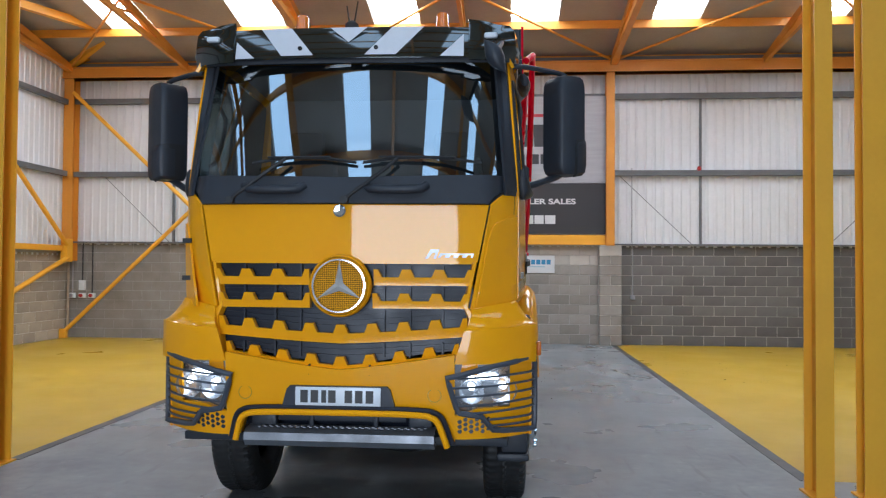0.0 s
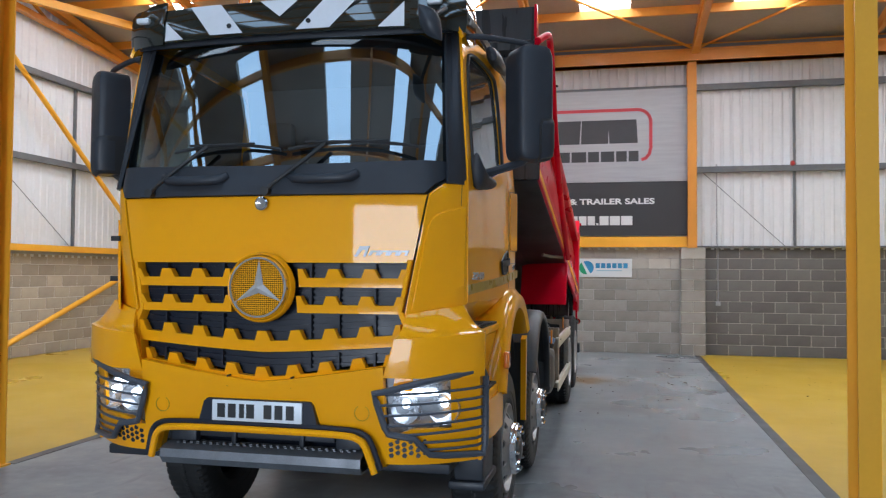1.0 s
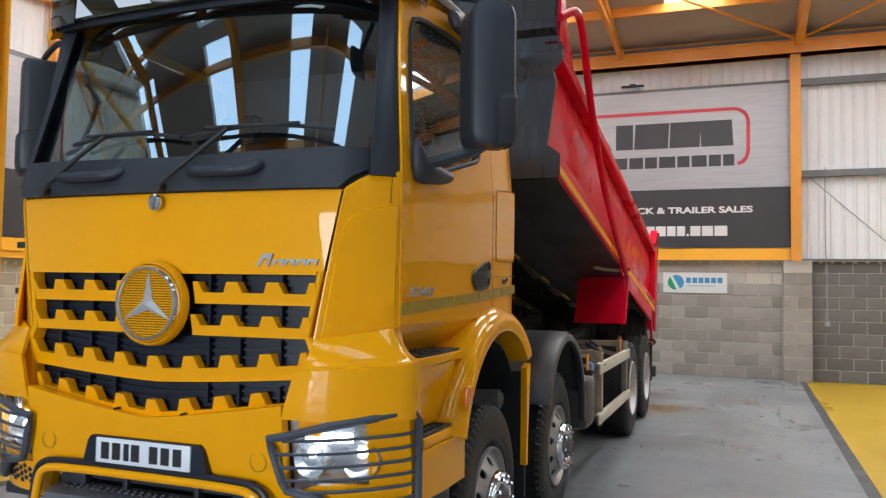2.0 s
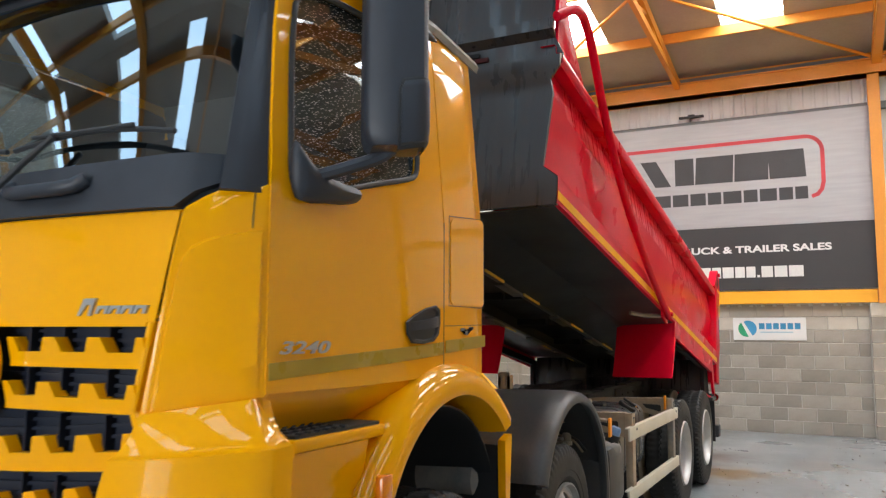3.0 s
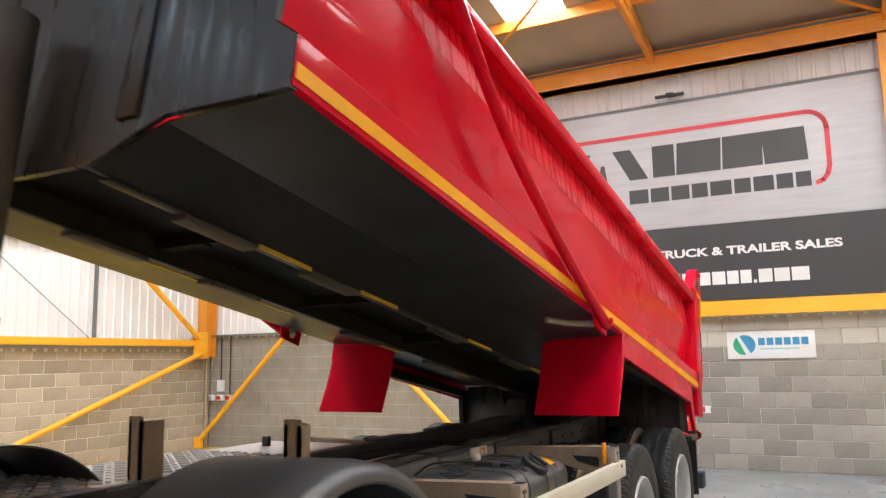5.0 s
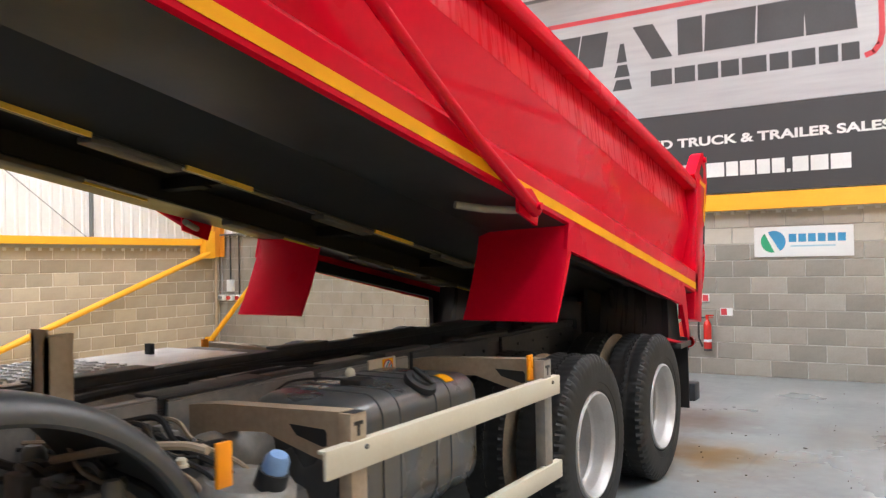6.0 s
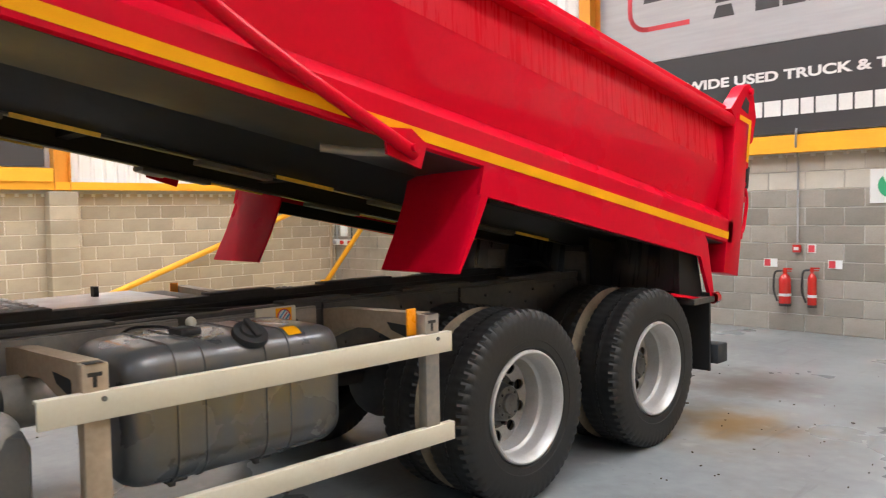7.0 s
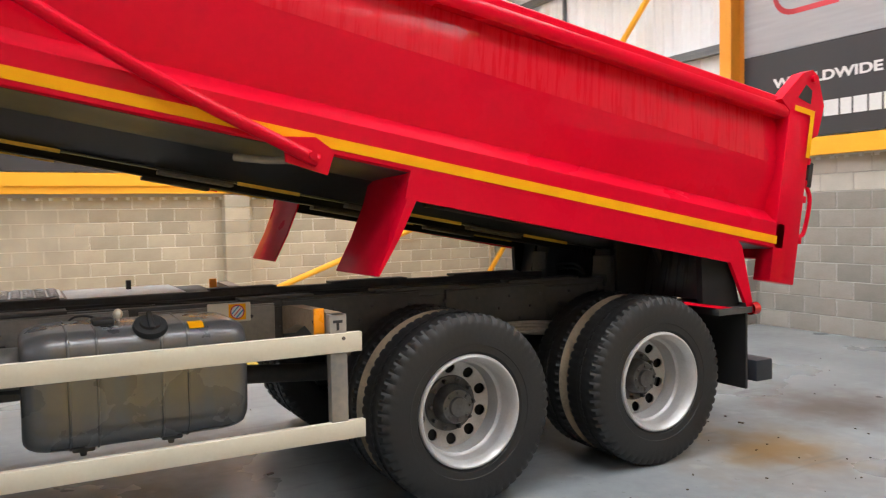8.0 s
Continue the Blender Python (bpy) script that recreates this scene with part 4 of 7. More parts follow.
loft(bm, [[(x * (1 - 0.045 * (z - 2.3)), screen(x, z), z) for x in xs] for z in span(2.29, 3.12, 6)])
ws = part("windscreen", bm, GLASS, cab, "large raked windscreen mirroring the roof", smooth=60)
ws.visible_shadow = False
bm = bmesh.new()
band(bm, span(-1.02, 1.02, 48), lambda x: 2.305 + 0.02 * abs(x), lambda x: 2.142 + 0.1 * (1 - (1 - min(1.0, max(0.0, abs(x) - 0.895) / 0.16)) ** 2.6), -0.004, 0.03)
part("scuttle_panel", bm, PLASTIC, cab, "charcoal panel below the windscreen")
for xc in (-0.43, 0.33):
    bm = bmesh.new()
    pts = [(xc - 0.19, nose(xc, 2.25) - 0.004, 2.255), (xc - 0.16, nose(xc, 2.25) - 0.03, 2.232), (xc - 0.1, nose(xc, 2.25) - 0.045, 2.225), (xc + 0.1, nose(xc, 2.25) - 0.045, 2.225), (xc + 0.16, nose(xc, 2.25) - 0.03, 2.232), (xc + 0.19, nose(xc, 2.25) - 0.004, 2.255)]
    tube(bm, pts, 0.026, 10)
    part("grab_handle", bm, PLASTIC, cab, "moulded charcoal grab handle")
for px, tx, ex in ((-0.70, -0.36, 0.08), (0.02, 0.34, 0.85)):
    bm = bmesh.new()
    f = lambda x, z, o: (x, nose(x, z) - o, z)
    tube(bm, [f(px, 2.16, 0.03), f(px + 0.05, 2.20, 0.05), f(px + 0.22, 2.33, 0.055), f(tx, 2.42, 0.045)], 0.012, 8)
    tube(bm, [f(px, 2.16, 0.0), f(px, 2.16, 0.045)], 0.025, 10)
    part("wiper_arm", bm, CABLE, cab)
    bm = bmesh.new()
    tube(bm, [f(tx - 0.22 + (ex - tx + 0.22) * k / 8, 2.385 + 0.035 * math.sin(math.pi * k / 8) + 0.01, 0.02) for k in range(9)], 0.010, 6)
    tube(bm, [f(tx - 0.12, 2.43, 0.035), f(ex - 0.16, 2.43, 0.035)], 0.008, 6)
    part("wiper_blade", bm, CABLE, cab)

# upper nose panel
def cheek_edge(z):
    """Half the width of the nose where the cheek panels begin."""
    return 0.832 + 0.19 * (z - 1.79)


bm = bmesh.new()
loft(bm, [[(k * cheek_edge(z), nose(k * cheek_edge(z), z) + d, z) for k in span(-1, 1, 24)] for z, d in ((1.782, 0.03), (1.782, 0.006), (1.788, 0.0), (1.9, 0.0), (2.02, 0.0), (2.131, 0.0), (2.137, 0.006), (2.137, 0.03))], cap=False)
thicken(bm, 0.006)
hood = part("front_panel", bm, YELLOW, truck)
for x, w, z0, z1 in ((0.515, 0.05, 1.806, 1.862), (0.590, 0.042, 1.812, 1.838), (0.642, 0.042, 1.812, 1.838), (0.694, 0.042, 1.812, 1.838), (0.746, 0.042, 1.812, 1.838)):
    bm = bmesh.new()
    h, q = z1 - z0, nose(x + w / 2, 1.83)
    prism(bm, [(x, z0), (x + 0.014, z0), (x + 0.014 + 0.5 * h, z0 + 0.62 * h), (x + w + 0.2 * h, z0 + 0.62 * h), (x + w, z0), (x + w + 0.012, z0), (x + w + 0.012 + 0.4 * h, z1), (x + 0.55 * h, z1)], (q - 0.007, q + 0.012))
    part("badge_bar", bm, SILVER, hood, "silver badge bar")
bm = bmesh.new()
lathe(bm, [(0.028, 0.001), (0.028, 0.036), (0.018, 0.038), (0.012, 0.03), (0.016, 0.001)], 24, "y")
bmesh.ops.translate(bm, vec=(-0.01, 0.0, 2.093), verts=bm.verts[:])
part("round_badge", bm, CHROME, hood, "small round chrome badge")

# cheek panels: a rounded edge beside the nose, then a plane turning back to the doors
def cheek(s, q, z, out=0.0):
    x0 = cheek_edge(max(z, 1.5)) + 0.009
    y0 = nose(x0, 1.9) - 0.006 + 0.02 * max(0.0, (z - 2.08) / 0.15) ** 2
    bulge = 0.012 * math.sin(math.pi * min(1.0, q)) + out
    return (s * (x0 + (1.078 - x0) * q + 0.75 * bulge), y0 + (0.309 - y0) * q - 0.66 * bulge, z)


for s in (1, -1):
    bm = bmesh.new()
    cols = []
    for q, d in ((0.0, 0.035), (0.0, 0.012), (0.012, 0.003), (0.04, -0.002), (0.08, 0.0), (0.16, 0.0), (0.25, 0.0), (0.35, 0.0), (0.45, 0.0), (0.6, 0.0), (0.8, 0.0), (0.97, 0.0), (1.0, 0.005), (1.0, 0.02)):
        zt = 2.137 + 0.1 * (1 - (1 - q) ** 2.6)
        cols.append([(lambda p: (p[0], p[1] + d, p[2]))(cheek(s, q, z)) for z in span(1.50 + 0.05 * q, zt - 0.012, 8)] + [(lambda p: (p[0] - s * 0.004, p[1] + d + 0.006, p[2]))(cheek(s, q, zt))])
    loft(bm, cols)
    thicken(bm, 0.012)
    panel = part("cheek_panel", bm, YELLOW, truck)
    bm = bmesh.new()
    loft(bm, [[cheek(s, q, z, 0.0015) for q in (0.815, 0.832)] for z in span(2.088, 2.229, 3)])
    part("panel_gap", bm, CABLE, panel, "dark seam in the cheek panel")
    if s > 0:
        # closed air deflector: a thin raised shell with a tucked lower band
        bm = bmesh.new()
        cols = []
        for q, zt in ((0.09, 1.80), (0.10, 1.92), (0.13, 1.985), (0.19, 2.02), (0.3, 2.042), (0.5, 2.062), (0.75, 2.076), (0.93, 2.084), (0.955, 2.085)):
            edge = 0.004 if q in (0.09, 0.955) else 0.011
            zs = [1.508 + 0.05 * q, 1.56 + 0.045 * q, 1.618 + 0.03 * q, 1.632 + 0.03 * q] + span(1.66 + 0.03 * q, zt - 0.008, 5) + [zt]
            cols.append([cheek(s, q, z, min(edge, 0.002 + 0.009 * max(0.0, (z - 1.5) / 0.13)) if z < zt else 0.003) for z in zs])
        loft(bm, cols)
        thicken(bm, 0.004)
        part("air_deflector", bm, YELLOW, truck, "closed yellow corner air deflector")
# the open air deflector on the far corner
bm = bmesh.new()
loft(bm, [[(-(0.93 + 0.15 * q + 0.10 * k), 0.10 + 0.22 * q + 0.05 * k, z) for q in (k0, 0.5 + 0.5 * k0, 1.0)] for z, k, k0 in ((1.50, 0.0, 0.0), (1.56, 0.08, 0.02), (1.7, 0.15, 0.25), (1.9, 0.22, 0.55), (2.03, 0.26, 0.85))])
thicken(bm, 0.014)
part("air_deflector", bm, YELLOW, truck, "raised yellow corner air deflector")
for z in (1.66, 1.90):
    part("deflector_hinge", boxes((-1.076, -1.02, 0.22, 0.25, z, z + 0.03)), CABLE, truck, "dark deflector hinge")

# -- grille --
bm = bmesh.new()
band(bm, span(-0.80, 0.80, 24), 1.80, lambda x: 1.14 + 0.16 * abs(x), 0.075, 0.09)
grille = part("grille_backing", bm, DARK, truck, "dark recessed grille")
for z, wide in ((1.755, 0.78), (1.725, 0.78), (1.695, 0.78), (1.61, 0.77), (1.58, 0.77), (1.55, 0.77), (1.475, 0.75), (1.445, 0.75), (1.415, 0.75), (1.38, 0.74), (1.30, 0.72), (1.265, 0.71), (1.235, 0.70), (1.20, 0.68)):
    bow = (lambda x, k=0.05 if z < 1.5 else 0.0: k * (abs(x) / 0.75) ** 1.3)
    bm = bmesh.new()
    band(bm, span(-wide, wide, 16), lambda x: z + 0.009 + bow(x), lambda x: z - 0.003 + bow(x), 0.06, 0.08)
    part("grille_slat", bm, DARK, grille, "blue-black grille slat")
for x in (-0.62, -0.42, -0.26, 0.26, 0.42, 0.62):
    for z0, z1 in ((1.69, 1.77), (1.545, 1.635), (1.36, 1.49), (1.2, 1.29)):
        part("grille_divider", boxes((x - 0.006, x + 0.006, nose(x, 1.5) + 0.035, nose(x, 1.5) + 0.08, z0, z1)), DARK, grille)


def toothed(x0, x1, n, curve, z_bot, z_low, z_tip, skip=0.0):
    """A yellow grille bar whose upper edge carries upright teeth."""
    pitch = (x1 - x0) / n
    xs, tops = [], []
    for k in range(n):
        a = x0 + k * pitch
        for u, t in ((0.0, 1), (0.13, 1), (0.24, 0), (0.76, 0), (0.87, 1)):
            xs.append(a + u * pitch)
            tops.append(z_tip if t else z_low)
    xs.append(x1)
    tops.append(z_tip)
    bm = bmesh.new()
    f = dict(zip(xs, tops))
    lean = lambda x, z: nose(x, z) + 0.26 * max(0.0, z_tip + curve(x) - max(z, z_bot + curve(x) + 0.018)) - 0.01
    band(bm, xs, lambda x: f[x] + curve(x), lambda x: z_bot + curve(x), 0.0, 0.05, rows=4, shape=lean)
    return bm


flat_curve = lambda x: 0.0
bow3 = lambda x: 0.045 * (abs(x) / 0.75) ** 1.3
bow4 = lambda x: 0.085 * (abs(x) / 0.72) ** 1.2
part("grille_bar", band(bmesh.new(), span(-0.80, 0.80, 24), 1.80, 1.772, 0.0, 0.04), YELLOW, grille)
for x0, x1 in ((-0.80, -0.20), (0.20, 0.80)):
    part("grille_bar", toothed(x0, x1, 3, flat_curve, 1.640, 1.690, 1.738), YELLOW, grille)
    part("grille_bar", toothed(x0 * 0.97, x1 * 0.97, 3, flat_curve, 1.500, 1.545, 1.592), YELLOW, grille)
part("grille_bar", toothed(-0.77, 0.77, 8, bow3, 1.285, 1.345, 1.40), YELLOW, grille)
part("grille_bar", toothed(-0.72, 0.72, 8, bow4, 1.095, 1.15, 1.205), YELLOW, grille)
for x in (-0.185, 0.185):
    part("grille_joint", boxes((x - 0.003, x + 0.003, 0.0, 0.04, 1.10, 1.16)), CABLE, grille, "dark joint in the lower bar")
# side frames of the grille
for s in (-1, 1):
    bm = bmesh.new()
    ring = []
    for z in span(1.10, 1.785, 10):
        xo = cheek_edge(z) - 0.004 if z > 1.46 else 0.835
        xi = xo - 0.035 if z > 1.46 else 0.72 + 0.10 * (z - 1.1) / 0.7
        ring.append([(s * x, nose(x, z) + d, z) for x, d in ((xi, 0.06), (xi + 0.012, 0.002), (xo - 0.006, -0.002), (xo, 0.004), (xo, 0.04))])
    loft(bm, ring)
    thicken(bm, 0.012)
    part("grille_frame", bm, YELLOW, grille)
# round emblem
em = bmesh.new()
lathe(em, [(-0.012, 0.001), (-0.012, 0.150), (0.03, 0.150)], 48, "y")
bmesh.ops.translate(em, vec=(0.0, 0.0, 1.637), verts=em.verts[:])
part("emblem_mesh", em, MESH_YELLOW, grille, "yellow mesh disc")
em = bmesh.new()
lathe(em, [(0.03, 0.146), (-0.02, 0.146), (-0.035, 0.153), (-0.035, 0.163), (-0.02, 0.172), (0.03, 0.176)], 56, "y")
bmesh.ops.translate(em, vec=(0.0, 0.0, 1.637), verts=em.verts[:])
part("emblem_ring", em, CHROME, grille, "chrome emblem ring")
em = bmesh.new()
for k in range(3):
    a = radians(90 + 120 * k)
    tip = (0.152 * math.cos(a), 0.152 * math.sin(a))
    for q in (-1, 1):
        b = a + q * radians(60)
        root = (0.03 * math.cos(b), 0.03 * math.sin(b))
        vs = [em.verts.new(p) for p in ((tip[0], -0.016, 1.637 + tip[1]), (root[0], -0.016, 1.637 + root[1]), (0, -0.042, 1.637), (tip[0] * 0.985, -0.02, 1.637 + tip[1] * 0.985))]
        em.faces.new((vs[0], vs[1], vs[2]))
part("emblem_spokes", em, RIM_SILVER, grille, "three-spoke chrome emblem", smooth=None)
em = bmesh.new()
lathe(em, [(0.03, 0.176), (-0.012, 0.177), (-0.016, 0.182), (-0.004, 0.189), (0.03, 0.192)], 48, "y")
bmesh.ops.translate(em, vec=(0.0, 0.0, 1.637), verts=em.verts[:])
part("emblem_surround", em, YELLOW, grille)

# -- bumper --
def bumper_face(x, z):
    a = abs(x)
    y = 0.03 + 0.25 * (max(0.0, a - 0.66) / 0.50) ** 2.3
    return y - 0.02 * max(0, 1.0 - abs(z - 0.95) / 0.5) + 0.16 * max(0.0, 1.22 - z) - 0.035


def top_line(x):
    a = abs(x)
    return 1.13 + (0.33 * min(1, max(0, (a - 0.70) / 0.07)) if a > 0.70 else 0.10 * (a / 0.7) ** 1.2)


bm = bmesh.new()
band(bm, span(-0.56, 0.56, 20), top_line, 0.90, 0.0, 0.05, rows=2, shape=bumper_face)
bumper = part("bumper", bm, YELLOW, truck)
for s in (-1, 1):
    bm = bmesh.new()
    band(bm, [s * x for x in (0.56, 0.62, 0.66, 0.70)], top_line, lambda x: 0.90 - 0.2 * min(1, (abs(x) - 0.56) / 0.07), 0.0, 0.05, rows=3, shape=bumper_face)
    part("bumper_corner", bm, YELLOW, bumper)
    # the rounded upper corner over the lamp, running into the side
    bm = bmesh.new()
    rows = []
    for h in (0.0, 0.25, 0.5, 0.75, 0.93, 1.0, 1.02, 1.12, 1.28, 1.48, 1.7, 1.88, 2.0):
        ln = []
        for k in [j / 10 for j in range(11)] + [1.0, 1.0]:
            n_at = len(ln)
            crease = 1.375 + 0.032 * k
            if h <= 1:
                w, z = 0.0, 1.175 + (crease - 1.175) * h
            else:
                w, z = (h - 1) ** 0.62, crease + (h - 1) * (0.128 + 0.012 * k)
            xl = 0.70 + 0.075 * min(1.0, max(0.0, (z - 1.18) / 0.26))
            xa, ya = xl + (1.192 - xl) * k, bumper_face(0.70 + 0.465 * k, min(z, 1.36)) - 0.03 * k
            xb, yb = 0.80 + 0.268 * k, 0.070 + 0.19 * k ** 1.15
            x, y = xa + (xb - xa) * w, ya + (yb - ya) * w
            if n_at == 11:
                x, y = x + 0.002, y + 0.02
            elif n_at == 12:
                x, y = x - 0.012, y + 0.12 - 0.07 * w
            ln.append((s * x, y, z))
        rows.append(ln)
    loft(bm, rows)
    thicken(bm, 0.02)
    part("bumper_corner", bm, YELLOW, bumper)
    xs = [s * x for x in (0.70, 0.735, 0.77, 0.84, 0.92, 1.0, 1.08, 1.13, 1.165)]
    bm = bmesh.new()
    band(bm, xs, lambda x: 0.865 + 0.04 * min(1, max(0, abs(x) - 0.74) / 0.08), lambda x: 0.715, 0.0, 0.05, rows=2, shape=bumper_face)
    part("bumper_lip", bm, YELLOW, bumper)
    # side return of the bumper towards the steps
    bm = bmesh.new()
    loft(bm, [[(s * 1.165, 0.28, z), (s * 1.17, 0.31, z), (s * 1.168, 0.345, z), (s * 1.13, 0.37, z)] for z in (0.715, 0.9, 1.1, 1.25)])
    thicken(bm, 0.015)
    part("bumper_side", bm, YELLOW, bumper)
    # headlamp bowl, lens and bulbs
    bm = bmesh.new()
    band(bm, [s * x for x in (0.70, 0.8, 0.9, 1.0, 1.08, 1.13, 1.16)], lambda x: 1.2, lambda x: 0.74, 0.07, 0.09, shape=bumper_face)
    lamp = part("headlamp", bm, LAMP_BOWL, truck, "lit headlamp behind a wire guard")
    for xc, r in ((0.80, 0.075), (0.99, 0.085)):
        bm = bmesh.new()
        lathe(bm, [(0.06, 0.001), (0.055, r * 0.4), (0.02, r * 0.85), (-0.01, r), (0.06, r * 1.02)], 28, "y")
        bmesh.ops.translate(bm, vec=(s * xc, bumper_face(xc, 1) + 0.045, 1.005), verts=bm.verts[:])
        part("reflector", bm, LAMP_BOWL, lamp, "bright reflector bowl")
        bm = bmesh.new()
        bmesh.ops.create_uvsphere(bm, u_segments=14, v_segments=10, radius=0.022)
        bmesh.ops.translate(bm, vec=(s * xc, bumper_face(xc, 1) + 0.06, 1.03), verts=bm.verts[:])
        part("bulb", bm, LAMP_ON, lamp, "lit bulb")
    bm = bmesh.new()
    band(bm, [s * x for x in (0.78, 0.84, 0.90, 0.96)], 1.10, 1.075, 0.045, 0.06, shape=bumper_face)
    part("light_strip", bm, LAMP_ON, lamp, "lit strip in the headlamp")
    bm = bmesh.new()
    loft(bm, [[(s * x, bumper_face(x, z) + 0.008, z) for x in (0.705, 0.78, 0.86, 0.95, 1.03)] for z in (0.90, 1.0, 1.08, 1.165)])
    ln = part("lens", bm, LENS, lamp, "clear lens")
    ln.visible_shadow = False
    bm = bmesh.new()
    band(bm, [s * x for x in (1.03, 1.08, 1.12, 1.165)], lambda x: 1.18, lambda x: 0.89, 0.0, 0.03, shape=bumper_face)
    part("indicator_lens", bm, YELLOW, lamp)
    # guard
    bm = bmesh.new()
    f = lambda x, z, o=0.03: (s * x, bumper_face(x, z) - o, z)
    frame_pts = [f(0.655, 1.095), f(0.75, 1.115), f(0.9, 1.155), f(1.05, 1.185), f(1.13, 1.20), (s * 1.18, 0.275, 1.195), (s * 1.188, 0.30, 1.16), (s * 1.188, 0.30, 0.80), (s * 1.18, 0.275, 0.755), f(1.13, 0.755), f(1.0, 0.765), f(0.93, 0.775), f(0.90, 0.81), f(0.86, 0.86), f(0.78, 0.875), f(0.73, 0.885), f(0.71, 0.92), f(0.67, 1.05)]
    tube(bm, frame_pts, 0.018, 8, closed=True)
    guard = part("headlamp_guard", bm, GUARD, truck, "grey steel headlamp guard")
    for z, x0 in ((1.10, 0.72), (1.045, 0.69), (0.99, 0.70), (0.935, 0.72), (0.885, 0.76), (0.84, 0.90), (0.80, 0.92)):
        bm = bmesh.new()
        tube(bm, [f(x, z + 0.05 * (x - 0.9) if z > 0.86 else z) for x in span(x0, 1.15, 7)] + [(s * 1.188, 0.30, z + 0.015)], 0.0075, 6)
        part("guard_bar", bm, GUARD, guard)
    # fog lamp grille with hexagon mesh
    bm = bmesh.new()
    for i in range(6):
        for j in range(3):
            cx, cz = 0.73 + i * 0.034, 0.765 + j * 0.03 + (0.015 if i % 2 else 0)
            if cx > 0.70 and cz < 0.855 and cx < 0.92:
                prism(bm, [(s * (cx + 0.014 * math.cos(radians(60 * k))), cz + 0.014 * math.sin(radians(60 * k))) for k in range(6)], (bumper_face(cx, cz) - 0.002, bumper_face(cx, cz) + 0.02))
    part("fog_mesh", bm, DARK, bumper, "dark hexagonal vent mesh")
    # tow eye cover
    bm = bmesh.new()
    tube(bm, [(s * 0.58 + 0.04 * math.cos(radians(a)), bumper_face(0.58, 0.985) - 0.002, 0.985 + 0.04 * math.sin(radians(a))) for a in range(0, 360, 15)], 0.0022, 5, closed=True)
    part("cover_ring", bm, TAPE_DIM, bumper, "round tow-eye cover seam")
# centre opening
bm = bmesh.new()
band(bm, span(-0.62, 0.62, 16), lambda x: 0.955, lambda x: 0.70, 0.16, 0.18, shape=bumper_face)
part("opening_back", bm, DARK, bumper, "dark lower opening")
bm = bmesh.new()
prism(bm, [(-0.345, 0.905), (-0.338, 0.93), (-0.315, 1.015), (-0.295, 1.034), (0.295, 1.034), (0.315, 1.015), (0.338, 0.93), (0.345, 0.905)], (-0.014, 0.03))
part("number_plate_surround", bm, DARK, bumper, "dark moulding round the number plate")
bm = bmesh.new()
tube(bm, bend([(-0.66, 0.0, 0.71), (-0.628, -0.004, 0.865), (-0.54, -0.006, 0.903), (0.54, -0.006, 0.903), (0.628, -0.004, 0.865), (0.69, 0.0, 0.70)]), 0.016, 8)
part("opening_seal", bm, DARK, bumper, "dark edge moulding over the opening")
bm = bmesh.new()
tube(bm, bend([(-0.63, -0.01, 0.70), (-0.60, -0.015, 0.84), (-0.52, -0.02, 0.875), (0.52, -0.02, 0.875), (0.60, -0.015, 0.84), (0.66, -0.01, 0.68)]), 0.019, 8)
part("opening_frame", bm, YELLOW, bumper, "chipped yellow tube frame")
bm = bmesh.new()
loft(bm, [[(x, y, z) for x in span(-0.58, 0.58, 10)] for y, z in ((0.12, 0.775), (0.03, 0.76), (-0.005, 0.745), (-0.01, 0.70), (0.02, 0.662), (0.2, 0.655))])
thicken(bm, 0.012)
skid = part("skid_plate", bm, SKID, truck, "brushed steel bumper step")
bm = bmesh.new()
for i in range(26):
    for j in range(2):
        x = -0.5 + i * 0.04 + 0.02 * j
        lathe_at = Matrix.Translation((x, 0.05 + j * 0.035, 0.773 - 0.004 + j * 0.0))
        box(bm, -0.008, 0.008, -0.008, 0.008, 0, 0.006, m=lathe_at)
part("step_studs", bm, SKID, skid, "raised grip studs")
for r in ((-0.55, -0.40, 0.06, 0.15, 0.78, 0.87), (0.42, 0.56, 0.06, 0.15, 0.78, 0.86), (-0.2, -0.17, 0.08, 0.15, 0.77, 0.88), (0.2, 0.23, 0.08, 0.15, 0.77, 0.88), (-0.4, 0.4, 0.10, 0.15, 0.80, 0.86)):
    part("tow_bracket", boxes(r, bevel=0.008), PLASTIC, bumper, "grey bracket in the opening")
# number plate: characters as plain bars
bm = boxes((-0.26, 0.26, -0.024, -0.012, 0.917, 1.028), bevel=0.004)
plate = part("number_plate", bm, PLATE, truck, "white number plate")
for x in (-0.205, -0.142, -0.085, -0.035, 0.065, 0.128, 0.193):
    w = 0.046 if abs(x + 0.085) > 0.01 else 0.03
    part("plate_bar", boxes((x - w / 2, x + w / 2, -0.0255, -0.0242, 0.935, 1.01)), BLACK_INK, plate)
part("lower_valance", boxes((-1.02, 1.02, 0.16, 0.40, 0.655, 0.71), bevel=0.01), PLASTIC, truck, "dark steel under the bumper")

# -- sun visor and roof --
def visor_y(x, z):
    return 0.205 + 0.09 * (abs(x) / 1.02) ** 3 + (0.03 if z > 3.27 else 0.0)


